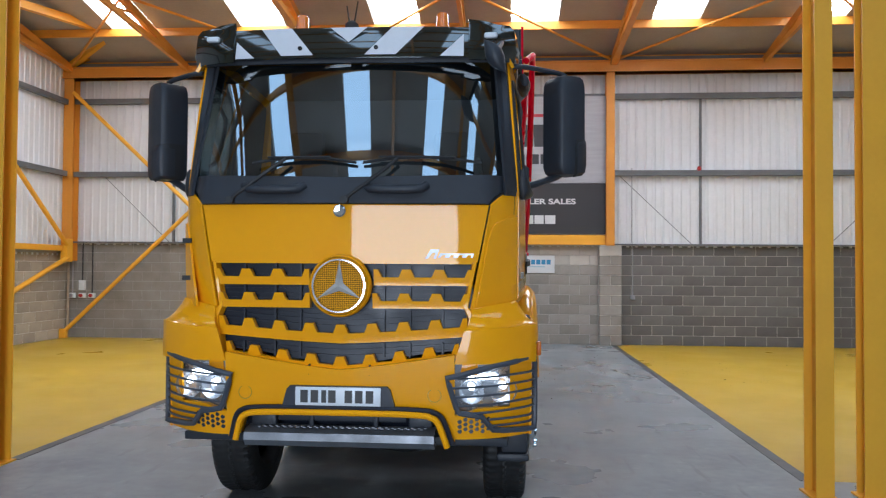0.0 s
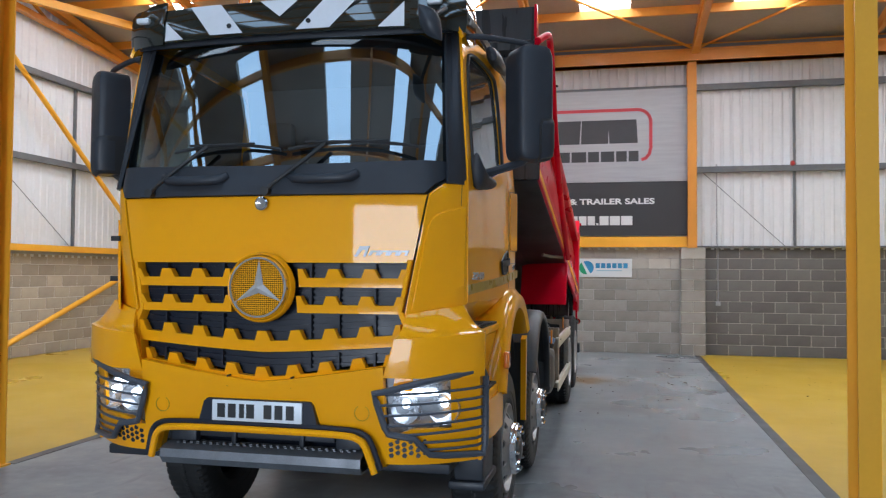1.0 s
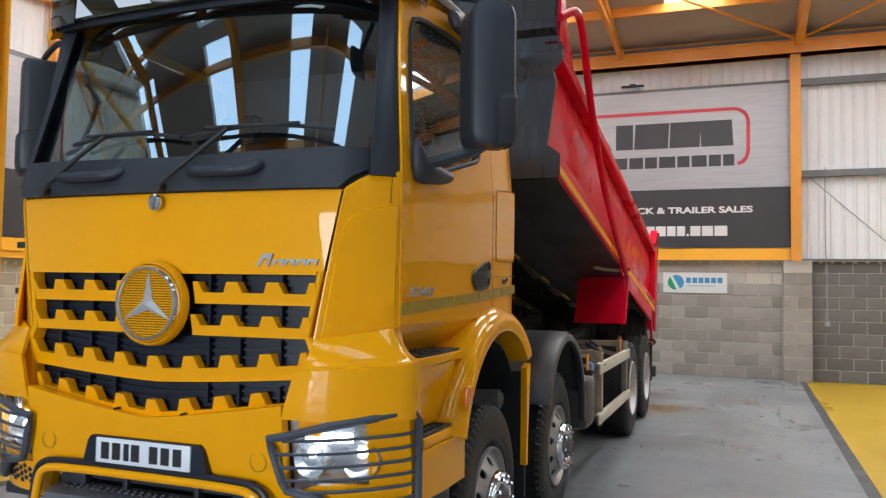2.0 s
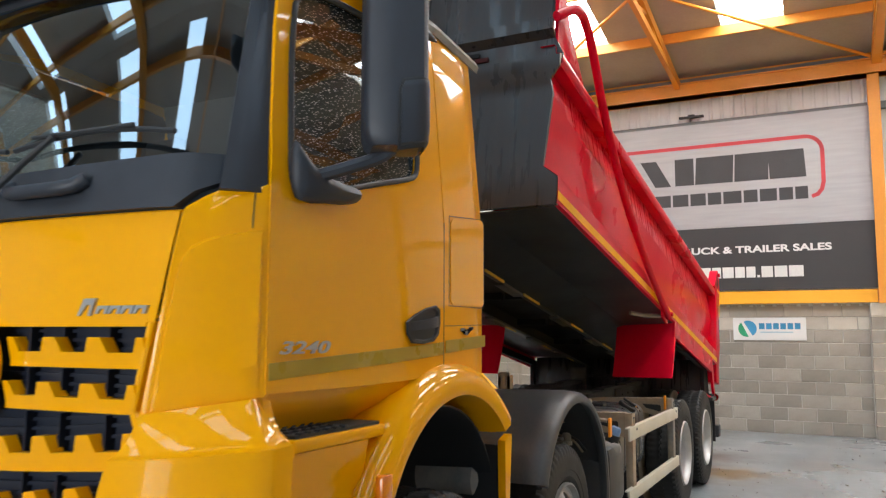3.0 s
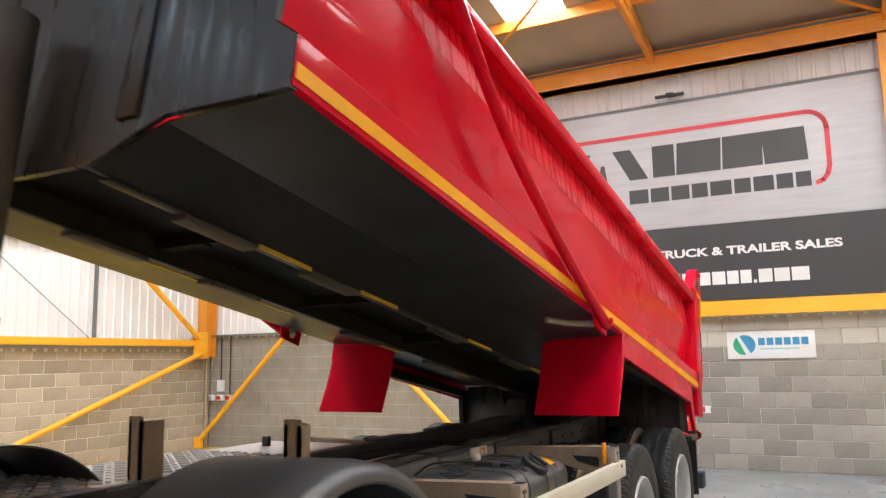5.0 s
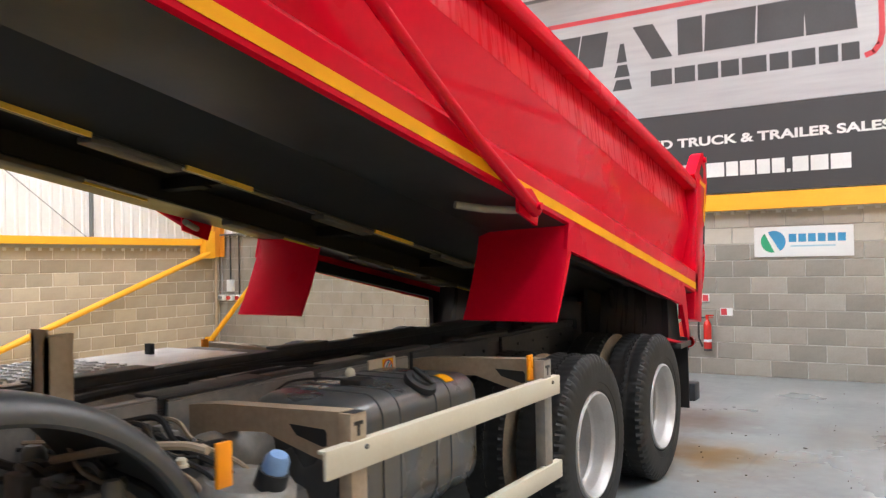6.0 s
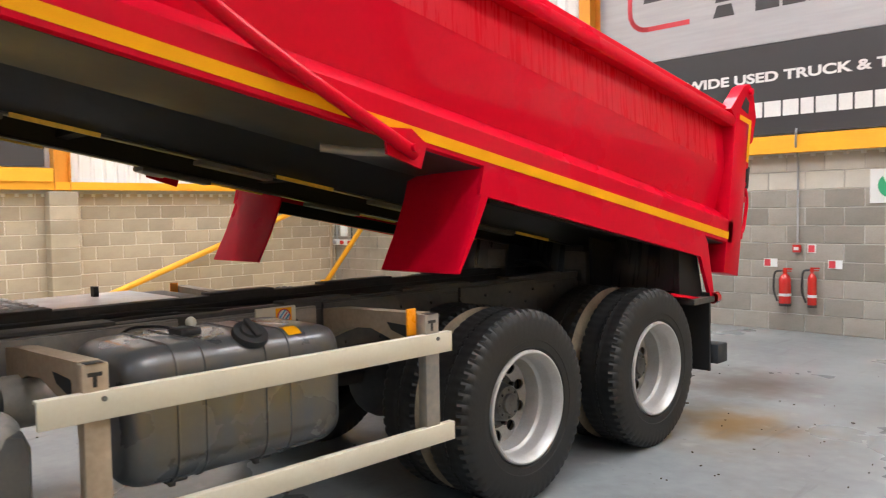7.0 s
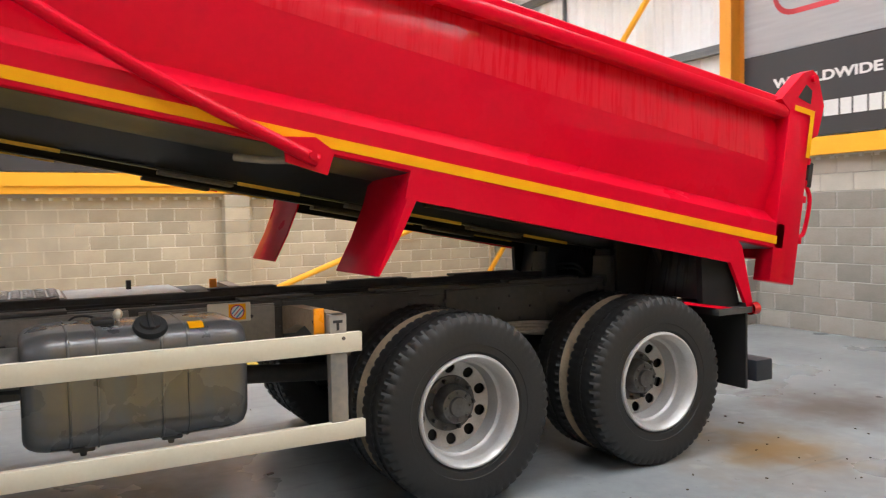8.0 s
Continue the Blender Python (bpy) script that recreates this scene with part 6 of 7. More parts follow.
def wheel(s, yc, x_out, front):
    r = 0.535 if front else 0.548
    w = 0.30
    base = Matrix.Translation((0, yc, r - 0.003))
    parts = []
    x1 = s * x_out
    x0 = s * (x_out - w)
    bm = tyre(bmesh.new(), min(x0, x1), max(x0, x1), r, 0.012)
    ty = part("wheel", bm, RUBBER, truck, "black truck tyre on a silver rim")
    ty.matrix_basis = base
    if not front:
        xi1, xi0 = s * (x_out - w - 0.05), s * (x_out - 2 * w - 0.05)
        inner = part("inner_tyre", tyre(bmesh.new(), min(xi0, xi1), max(xi0, xi1), r, 0.012), RUBBER, ty, "dusty inner twin tyre")
        bm = lathe(bmesh.new(), [(xi1 + s * 0.006, 0.33), (xi1 + s * 0.009, 0.39), (xi1 + s * 0.009, 0.45), (xi1 + s * 0.004, r - 0.055), (xi1 - s * 0.001, r - 0.038), (xi1 - s * 0.014, r - 0.011)], 60, "x")
        part("dried_mud", bm, MUDDY, ty, "dried mud on the inner tyre wall")
    # rim
    bm = bmesh.new()
    if front:
        lathe(bm, [(x1 - s * 0.02, 0.30), (x1 + s * 0.004, 0.298), (x1 + s * 0.006, 0.288), (x1 - s * 0.03, 0.275), (x1 - s * 0.035, 0.262)], 48, "x")
        part("rim", bm, SILVER, ty)
        bm = bmesh.new()
        holed_disc(bm, x1 + s * 0.035, 0.165, 0.262, 0.026, 0.218, 10, s, dish=-0.07)
        part("wheel_disc", bm, SILVER, ty)
        bm = bmesh.new()
        lathe(bm, [(x1 + s * 0.035, 0.175), (x1 + s * 0.06, 0.172), (x1 + s * 0.072, 0.165), (x1 + s * 0.072, 0.12), (x1 + s * 0.06, 0.115), (x1 + s * 0.06, 0.10), (x1 + s * 0.03, 0.09)], 40, "x")
        part("wheel_trim", bm, CHROME, ty, "chrome hub ring")
        bm = bmesh.new()
        lathe(bm, [(x1 + s * 0.03, 0.09), (x1 + s * 0.08, 0.085), (x1 + s * 0.095, 0.06), (x1 + s * 0.095, 0.001)], 24, "x")
        part("hub", bm, HUB_GREY, ty)
        hx, hr = x1 + s * 0.075, 0.142
    else:
        lathe(bm, [(x1 - s * q, r) for q, r in ((0.02, 0.325), (-0.004, 0.318), (-0.008, 0.308), (-0.002, 0.300), (0.03, 0.292), (0.045, 0.284), (0.055, 0.281), (0.115, 0.279), (0.125, 0.274), (0.135, 0.262), (0.215, 0.257), (0.235, 0.25))], 64, "x")
        part("rim", bm, RIM_SILVER, ty)
        bm = bmesh.new()
        holed_disc(bm, x1 - s * 0.25, 0.16, 0.25, 0.033, 0.208, 10, s, dish=0.025)
        part("wheel_disc", bm, SILVER, ty)
        bm = bmesh.new()
        lathe(bm, [(x1 - s * q, r) for q, r in ((0.25, 0.165), (0.236, 0.16), (0.232, 0.125), (0.236, 0.118), (0.215, 0.112), (0.17, 0.105), (0.15, 0.095), (0.145, 0.06), (0.128, 0.054), (0.126, 0.001))], 36, "x")
        part("hub", bm, HUB_GREY, ty)
        bolt = lathe(bmesh.new(), [(0, 0.009), (s * 0.01, 0.008), (s * 0.01, 0.001)], 6, "x")
        bolt_mesh = finish("hub_bolt", bolt, HUB_GREY)
        for k in range(8):
            ob = new("hub_bolt", bolt_mesh)
            ob.parent = ty
            ob.matrix_basis = Matrix.Translation((x1 - s * 0.148, 0.078 * math.cos(math.pi * k / 4), 0.078 * math.sin(math.pi * k / 4)))
        hx, hr = x1 - s * 0.225, 0.142
    bm = bmesh.new()
    lathe(bm, [(-0.022, 0.014), (0.015, 0.013), (0.022, 0.009), (0.022, 0.001)] if s > 0 else [(0.022, 0.014), (-0.015, 0.013), (-0.022, 0.009), (-0.022, 0.001)], 6, "x")
    nut_mesh = finish("wheel_nut", bm, CHROME if front else HUB_GREY)
    for k in range(10):
        a = 2 * math.pi * k / 10
        nut = new("wheel_nut", nut_mesh)
        nut.parent = ty
        nut.matrix_basis = Matrix.Translation((hx, hr * math.cos(a), hr * math.sin(a)))
    bm = bmesh.new()
    lathe(bm, [(x1 - s * (0.285 if not front else 0.05), 0.25), (x1 - s * (0.285 if not front else 0.05), 0.001)], 30, "x")
    part("brake_drum", bm, CABLE, ty, "dark drum behind the wheel")


for s in (1, -1):
    for k, y in enumerate(AXLES):
        wheel(s, y, 1.15 if k < 2 else 1.232, k < 2)

# -- chassis --
for s in (1, -1):
    bm = boxes((s * 0.39 - 0.035, s * 0.39 + 0.035, 0.7, 9.18, 0.86, 0.87), (s * 0.39 - 0.035, s * 0.39 + 0.035, 0.7, 9.18, 1.11, 1.12), (s * 0.425 - 0.005, s * 0.425 + 0.005, 0.7, 9.18, 0.87, 1.11))
    part("chassis_rail", bm, CHASSIS, truck, "black steel chassis rail")
    sub_bm = boxes((s * 0.39 - 0.04, s * 0.39 + 0.04, 2.6, 9.1, 1.123, 1.165), bevel=0.004)
    sub_frame = part("subframe", sub_bm, CHASSIS, truck, "black tipper subframe")
    for y0, y1, w in ((2.75, 3.5, 0.06), (4.25, 4.85, 0.07), (5.75, 6.2, 0.055), (6.6, 7.2, 0.06), (7.6, 8.2, 0.06)):
        part("rest_pad", boxes((s * 0.39 - w, s * 0.39 + w, y0, y1, 1.166, 1.182), bevel=0.003), CHASSIS, sub_frame, "dark rest pad")
    for y, l, zt in ((3.3, 0.95, 1.165), (4.3, 0.85, 1.15), (5.2, 0.75, 1.135), (6.0, 0.9, 1.15), (7.1, 0.8, 1.14)):
        part("rail_flitch", boxes((min(s * 0.431, s * 0.455), max(s * 0.431, s * 0.455), y, y + l, 0.9, zt), (min(s * 0.40, s * 0.455), max(s * 0.40, s * 0.455), y, y + l, zt, zt + 0.01), bevel=0.004), RAIL_GREY if y < 5.9 else CHASSIS, truck, "dusty grey flitch plate on the rail")
    bolt_mesh = finish("rail_bolt", lathe(bmesh.new(), [(s * 0.455, 0.011), (s * 0.470, 0.010), (s * 0.470, 0.001)], 8, "x"), HUB_GREY)
    for k in range(60):
        bolt = new("rail_bolt", bolt_mesh)
        bolt.parent = truck
        bolt.matrix_basis = Matrix.Translation((0, 3.6 + 0.085 * k, 1.0 + 0.08 * ((k * 7) % 3 - 1)))
    for y in (3.84,):
        bm = boxes((s * 0.43, s * 0.52, y - 0.07, y - 0.06, 0.9, 1.475) if s > 0 else (-0.52, -0.43, y - 0.07, y - 0.06, 0.9, 1.475), (s * 0.43, s * 0.45, y - 0.07, y + 0.07, 0.9, 1.45) if s > 0 else (-0.45, -0.43, y - 0.07, y + 0.07, 0.9, 1.45), (s * 0.5, s * 0.52, y - 0.07, y + 0.0, 0.9, 1.45) if s > 0 else (-0.52, -0.5, y - 0.07, y + 0.0, 0.9, 1.45))
        part("body_guide", bm, BEIGE, truck, "dusty brown body guide post")
for y in (0.9, 2.3, 3.5, 4.6, 5.7, 6.9, 7.7, 9.0):
    part("cross_member", boxes((-0.38, 0.38, y - 0.05, y + 0.05, 0.9, 1.08), bevel=0.008), CHASSIS, truck)
bm = boxes((-0.33, 0.33, 0.6, 2.0, 0.65, 1.35), bevel=0.05)
part("engine", bm, CHASSIS, truck, "dark engine under the cab")
part("gearbox", boxes((-0.25, 0.25, 2.0, 3.2, 0.7, 1.05), bevel=0.05), DUSTY, truck, "dusty gearbox between the rails")
bm = bmesh.new()
tube(bm, [(0, 3.2, 0.85), (0, 6.6, 0.6)], 0.06, 14)
tube(bm, [(0, 6.6, 0.6), (0, 8.15, 0.58)], 0.06, 14)
part("prop_shaft", bm, CHASSIS, truck)
for y in AXLES:
    bm = bmesh.new()
    tube(bm, [(-1.0, y, 0.525), (1.0, y, 0.525)], 0.075, 14)
    if y > 6:
        bmesh.ops.create_uvsphere(bm, u_segments=16, v_segments=10, radius=0.24, matrix=Matrix.Translation((0, y, 0.53)))
    part("axle", bm, CHASSIS, truck)
for s in (1, -1):
    for ya, yb, z in ((0.7, 2.3, 0.72), (2.35, 3.95, 0.72), (6.3, 8.6, 0.80)):
        bm = bmesh.new()
        for k in range(4):
            tube(bm, [(s * 0.5, ya + 0.12 * k + (yb - ya - 0.24 * k) * q / 8, z - 0.02 * k - 0.12 * math.sin(math.pi * q / 8) * (1 if ya < 6 else -0.8)) for q in range(9)], 0.016, 6)
        part("leaf_spring", bm, DUSTY, truck, "dusty leaf spring")
# hoses and lines in the frame
bm = bmesh.new()
rng = random.Random(5)
for k in range(16):
    x0 = rng.uniform(-0.3, 0.34)
    y0 = rng.uniform(3.4, 5.4)
    pts = [(x0 + rng.uniform(-0.08, 0.08), y0 + q * rng.uniform(0.25, 0.45), 1.0 + rng.uniform(-0.05, 0.11)) for q in range(5)]
    tube(bm, bend(pts, 4), rng.choice((0.012, 0.018, 0.025)), 7)
part("frame_hoses", bm, CABLE, truck, "black hoses and lines in the frame")
def knob(at, r, h, mat, name, label, axis="z"):
    bm = lathe(bmesh.new(), [(0.0, r), (h * 0.3, r), (h * 0.35, r * 0.8), (h * 0.8, r * 0.8), (h, r * 0.5), (h, 0.001)], 14, axis)
    bmesh.ops.translate(bm, vec=at, verts=bm.verts[:])
    return part(name, bm, mat, truck, label)


for x, y, z, a, b, h in ((0.62, 3.66, 1.02, 0.10, 0.13, 0.10), (0.78, 3.64, 1.0, 0.09, 0.12, 0.10), (0.94, 3.62, 0.99, 0.10, 0.10, 0.09), (0.60, 3.86, 1.03, 0.12, 0.09, 0.09), (0.76, 3.84, 1.04, 0.08, 0.10, 0.07), (0.63, 4.06, 1.02, 0.10, 0.12, 0.10), (0.52, 4.22, 1.0, 0.08, 0.10, 0.12)):
    bm = boxes((x - a / 2, x + a / 2, y - b / 2, y + b / 2, z - 0.06, z + h - 0.06), (x - a / 3, x + a / 3, y - b / 3, y + b / 3, z + h - 0.06, z + h - 0.035), bevel=0.010)
    part("air_valve", bm, RAIL_GREY, truck, "dusty grey air valve")
for x, y, z, r in ((0.70, 3.74, 1.06, 0.028), (0.86, 3.72, 1.05, 0.022), (0.68, 3.96, 1.08, 0.03), (0.80, 3.95, 1.07, 0.02), (0.56, 4.12, 1.08, 0.022), (0.50, 4.45, 1.02, 0.03), (0.50, 4.55, 1.0, 0.025), (0.94, 3.74, 1.03, 0.018)):
    knob((x, y, z - 0.03), r, 0.06, CABLE if r > 0.024 else HUB_GREY, "air_fitting", "round air fitting")
for k in range(11):
    bm = bmesh.new()
    pts = [(0.48 + 0.09 * q + rng.uniform(-0.03, 0.03), 3.62 + 0.055 * k + rng.uniform(-0.07, 0.07), 1.05 + rng.uniform(-0.03, 0.06)) for q in range(6)]
    tube(bm, bend(pts, 4), rng.choice((0.007, 0.010, 0.014)), 6)
    part("air_hose", bm, CABLE, truck, "thin black air hose")
part("guard_stay", tube(bmesh.new(), bend([(0.72, 3.66, 1.10), (0.95, 3.72, 1.15), (1.16, 3.79, 1.165), (1.235, 3.80, 1.155)]), 0.013, 8), BEIGE, truck, "bent dusty stay of the reflector")
for x, y, z, r, h in ((0.70, 3.86, 1.0, 0.045, 0.11), (0.86, 3.86, 0.98, 0.04, 0.10), (0.56, 3.70, 1.02, 0.05, 0.10), (0.98, 3.68, 0.99, 0.04, 0.08)):
    knob((x, y, z), r, h, RAIL_GREY, "brake_valve", "dusty round brake valve")
for k in range(7):
    bm = bmesh.new()
    y0 = 3.70 + 0.07 * k
    tube(bm, bend([(0.50, y0, 1.12), (0.66, y0 + 0.05, 1.13 + 0.012 * (k % 3)), (0.85, y0 - 0.04, 1.08), (1.02, y0 + 0.02, 1.02), (1.08, y0 + 0.03, 0.94)], 5), 0.008 + 0.002 * (k % 3), 6)
    part("air_hose", bm, CABLE if k % 3 else BEIGE, truck)
knob((0.98, 3.92, 1.05), 0.022, 0.03, CREAM, "small_cap", "small white cap")
part("hydraulic_drum", lathe(bmesh.new(), [(3.90, 0.001), (3.90, 0.09), (3.93, 0.105), (4.20, 0.105), (4.24, 0.08), (4.24, 0.001)], 20, "y"), RAIL_GREY, truck, "dusty grey cylinder on the frame").location = (0.60, 0.42, 0.93)
# covers between the rails
for r in ((0.05, 0.30, 4.9, 5.35, 1.10, 1.145), (-0.28, 0.02, 5.0, 5.5, 1.06, 1.10), (0.05, 0.3, 5.6, 6.0, 1.08, 1.13), (-0.30, -0.05, 3.9, 4.6, 1.05, 1.09)):
    part("frame_plate", boxes(r, bevel=0.012), RAIL_GREY, truck, "dusty cover plate on the frame")
for x, y0, y1, z in ((0.18, 4.5, 5.9, 1.13), (0.10, 4.2, 6.3, 1.10), (-0.12, 4.0, 6.2, 1.12), (-0.22, 5.2, 7.0, 1.11)):
    bm = bmesh.new()
    tube(bm, bend([(x, y0, z - 0.08), (x + 0.02, y0 + 0.12, z), (x - 0.02, (y0 + y1) / 2, z + 0.015), (x + 0.03, y1, z - 0.05)], 5), 0.022, 8)
    part("hydraulic_hose", bm, CABLE, truck, "black hydraulic hose")

# exhaust box and its perforated top on the far side
bm = boxes((-1.18, -0.47, 3.1, 5.15, 0.55, 1.158), bevel=0.02)
exb = part("exhaust_box", bm, DUSTY, truck, "grey exhaust box with a bright tread plate top")
bm = bmesh.new()
box(bm, -1.19, -0.46, 3.05, 4.88, 1.16, 1.172)
for i in range(25):
    for j in range(8):
        x, y = -1.13 + j * 0.085, 3.10 + i * 0.072
        box(bm, -0.012, 0.012, -0.03, 0.03, 0, 0.012, m=Matrix.Translation((x, y, 1.172)) @ Matrix.Rotation(radians(45 if (i + j) % 2 else -45), 4, "Z"))
part("tread_plate", bm, TREAD, exb, "bright aluminium tread plate")
part("tail_plate", boxes((-1.17, -0.47, 4.90, 5.62, 1.150, 1.162)), TREAD, exb, "plain aluminium plate")
part("tool_box", boxes((-1.15, -0.50, 5.2, 5.85, 0.6, 1.148), bevel=0.02), CHASSIS, truck, "black box on the far rail")
part("plate_lug", boxes((-0.98, -0.93, 5.30, 5.33, 1.162, 1.225)), CABLE, truck, "small dark lug")

# fuel tank
bm = bmesh.new()
sec = []
for cx, cz, a0 in ((1.0, 1.042, 0), (0.62, 1.045, 90), (0.64, 0.74, 180), (0.97, 0.72, 270)):
    rr = 0.13 if cx == 0.97 else 0.10
    sec += [(cx + rr * math.cos(radians(a0 + 15 * k)), cz + rr * math.sin(radians(a0 + 15 * k))) for k in range(7)]
rows = []
c0 = (0.80, 0.87)
for y, k in ((4.545, 0.78), (4.55, 0.85), (4.57, 0.92), (4.60, 0.965), (4.64, 0.99), (4.68, 1.0), (5.425, 1.0), (5.465, 0.99), (5.505, 0.965), (5.535, 0.92), (5.55, 0.85), (5.555, 0.78)):
    rows.append([(c0[0] + (x - c0[0]) * k, y, c0[1] + (z - c0[1]) * k) for x, z in sec])
loft(bm, rows, close=True, cap=True)
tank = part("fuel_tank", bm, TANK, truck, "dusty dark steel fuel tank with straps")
tank.location.y = 0.075
for y in (4.80, 5.20):
    bm = bmesh.new()
    for yy in (y - 0.06, y + 0.06):
        tube(bm, [(c0[0] + (x - c0[0]) * 1.006, yy, c0[1] + (z - c0[1]) * 1.006) for x, z in sec], 0.006, 6, closed=True)
    ring = [[(c0[0] + (x - c0[0]) * 1.006, yy, c0[1] + (z - c0[1]) * 1.006) for x, z in sec] for yy in (y - 0.055, y + 0.055)]
    loft(bm, ring, close=True)
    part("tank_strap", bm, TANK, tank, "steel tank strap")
    bm = boxes((0.85, 0.95, y - 0.05, y + 0.05, 0.56, 0.62), (0.88, 0.91, y - 0.015, y + 0.015, 0.53, 0.58), bevel=0.008)
    part("strap_foot", bm, CHASSIS, tank)
bm = bmesh.new()
lathe(bm, [(0.0, 0.075), (0.012, 0.08), (0.03, 0.075), (0.035, 0.05), (0.045, 0.045), (0.045, 0.001)], 24, "z")
box(bm, -0.06, 0.06, -0.014, 0.014, 0.045, 0.062, bevel=0.006)
bmesh.ops.transform(bm, matrix=Matrix.Translation((1.035, 5.10, 1.128)) @ Matrix.Rotation(radians(32), 4, "Y"), verts=bm.verts[:])
part("filler_cap", bm, CABLE, tank, "black filler cap with a bar grip")
part("level_sender", boxes((0.78, 0.90, 4.86, 4.96, 1.143, 1.175), bevel=0.012), CABLE, tank, "black level sender")
bm = bmesh.new()
tube(bm, bend([(0.80, 4.90, 1.165), (0.68, 4.86, 1.172), (0.55, 4.80, 1.16), (0.48, 4.75, 1.10)], 5), 0.006, 6)
part("sender_line", bm, CABLE, tank, "thin black line from the sender")
bm = bmesh.new()
loft(bm, [[(1.0 + rr * math.cos(radians(a)), y, 1.042 + rr * math.sin(radians(a))) for y, rr in ((5.275, 0.1025), (5.345, 0.1025), (5.345, 0.1045), (5.275, 0.1045))] for a in range(48, 91, 6)], close=True, cap=True)
part("warning_label", bm, TAPE, tank, "small yellow warning label")
bm = boxes((0.457, 0.472, 5.49, 5.735, 1.055, 1.165), bevel=0.006)
sw = part("switch_plate", bm, CREAM, truck, "cream switch plate with a warning disc")
sw.location.y = 0.07
part("warning_square", boxes((0.472, 0.4735, 5.608, 5.706, 1.066, 1.158)), TAPE, sw, "yellow square warning label")
for r, x, mat, lb in ((0.041, 0.4745, PRINT_RED, "red prohibition ring"), (0.034, 0.4755, PRINT_WHITE, "white label centre")):
    bm = lathe(bmesh.new(), [(x - 0.0015, 0.001), (x - 0.0015, r), (x, r), (x, 0.001)], 24, "x")
    bmesh.ops.translate(bm, vec=(0, 5.657, 1.112), verts=bm.verts[:])
    part("warning_disc", bm, mat, sw, lb)
for q, w, mat in ((0.012, 0.007, PRINT_BLUE), (-0.012, 0.006, PRINT_BLUE), (0.0, 0.005, PRINT_RED)):
    bm = bmesh.new()
    bar(bm, (0.4762, 5.657 - 0.02 + q, 1.112 - 0.022 - q), (0.4762, 5.657 + 0.02 + q, 1.112 + 0.022 - q), w, w)
    part("warning_stroke", bm, mat, sw, "painted stroke on the label")
bm = lathe(bmesh.new(), [(-0.09, 0.008), (0.0, 0.008), (0.004, 0.018), (0.02, 0.025), (0.036, 0.022), (0.046, 0.012), (0.05, 0.001)], 14, "z")
bmesh.ops.translate(bm, vec=(0.74, 4.99, 1.155), verts=bm.verts[:])
part("breather", bm, CREAM, tank, "dusty cream tank breather")

# side guards: two cream rails a side on dusty posts
for s in (1, -1):
    g = part("side_guard", boxes((min(s * 1.272, s * 1.287), max(s * 1.272, s * 1.287), 4.245, 6.155, 0.963, 1.061), (min(s * 1.247, s * 1.272), max(s * 1.247, s * 1.272), 4.245, 6.155, 1.048, 1.061), bevel=0.003), CREAM, truck, "cream aluminium side guard rail")
    part("lower_rail", boxes((min(s * 1.272, s * 1.287), max(s * 1.272, s * 1.287), 4.205, 6.165, 0.522, 0.612), (min(s * 1.247, s * 1.272), max(s * 1.247, s * 1.272), 4.205, 6.165, 0.60, 0.612), bevel=0.003), CREAM, g)
    for y in (4.44, 6.035):
        part("guard_post", boxes((min(s * 1.215, s * 1.271), max(s * 1.215, s * 1.271), y - 0.045, y + 0.045, 0.53, 1.155), bevel=0.005), BEIGE if y < 5 else DUSTY, g, "dusty guard post")
        part("post_slot", boxes((min(s * 1.2715, s * 1.273), max(s * 1.2715, s * 1.273), y - 0.028, y + 0.022, 1.112, 1.126)), CABLE, g)
        part("post_slot", boxes((min(s * 1.2715, s * 1.273), max(s * 1.2715, s * 1.273), y - 0.010, y + 0.004, 1.075, 1.112)), CABLE, g)
        part("post_slot", boxes((min(s * 1.225, s * 1.275), max(s * 1.225, s * 1.275), y - 0.030, y + 0.030, 1.1555, 1.157)), CABLE, g)
        bm = bmesh.new()
        prism(bm, [(s * 0.456, 1.125), (s * 0.60, 1.140), (s * 1.214, 1.158), (s * 1.214, 0.97), (s * 1.10, 0.99), (s * 0.86, 1.055), (s * 0.70, 1.045), (s * 0.56, 1.0), (s * 0.456, 0.96)], (y - 0.04, y + 0.04))
        part("guard_bracket", bm, BEIGE, g, "dusty beige bracket arm")
        bm = bmesh.new()
        prism(bm, [(s * 0.985, 1.098), (s * 1.15, 1.092), (s * 1.16, 1.08), (s * 1.16, 1.035), (s * 1.14, 1.03), (s * 1.02, 1.06)], (y - 0.042, y - 0.0405))
        part("bracket_slot", bm, CABLE, g)
        bm = bmesh.new()
        lathe(bm, [(s * 1.287, 0.010), (s * 1.293, 0.009), (s * 1.293, 0.001)], 10, "x")
        bmesh.ops.translate(bm, vec=(0, y + 0.02, 1.035), verts=bm.verts[:])
        part("guard_bolt", bm, HUB_GREY, g)
    for y, z, xm in ((3.85, 1.04, 1.235), (5.955, 1.055, 1.2)):
        part("side_marker", boxes((min(s * xm, s * (xm + 0.015)), max(s * xm, s * (xm + 0.015)), y - 0.028, y + 0.028, z, z + 0.13), bevel=0.004), AMBER_STRIP, truck, "amber reflector strip")
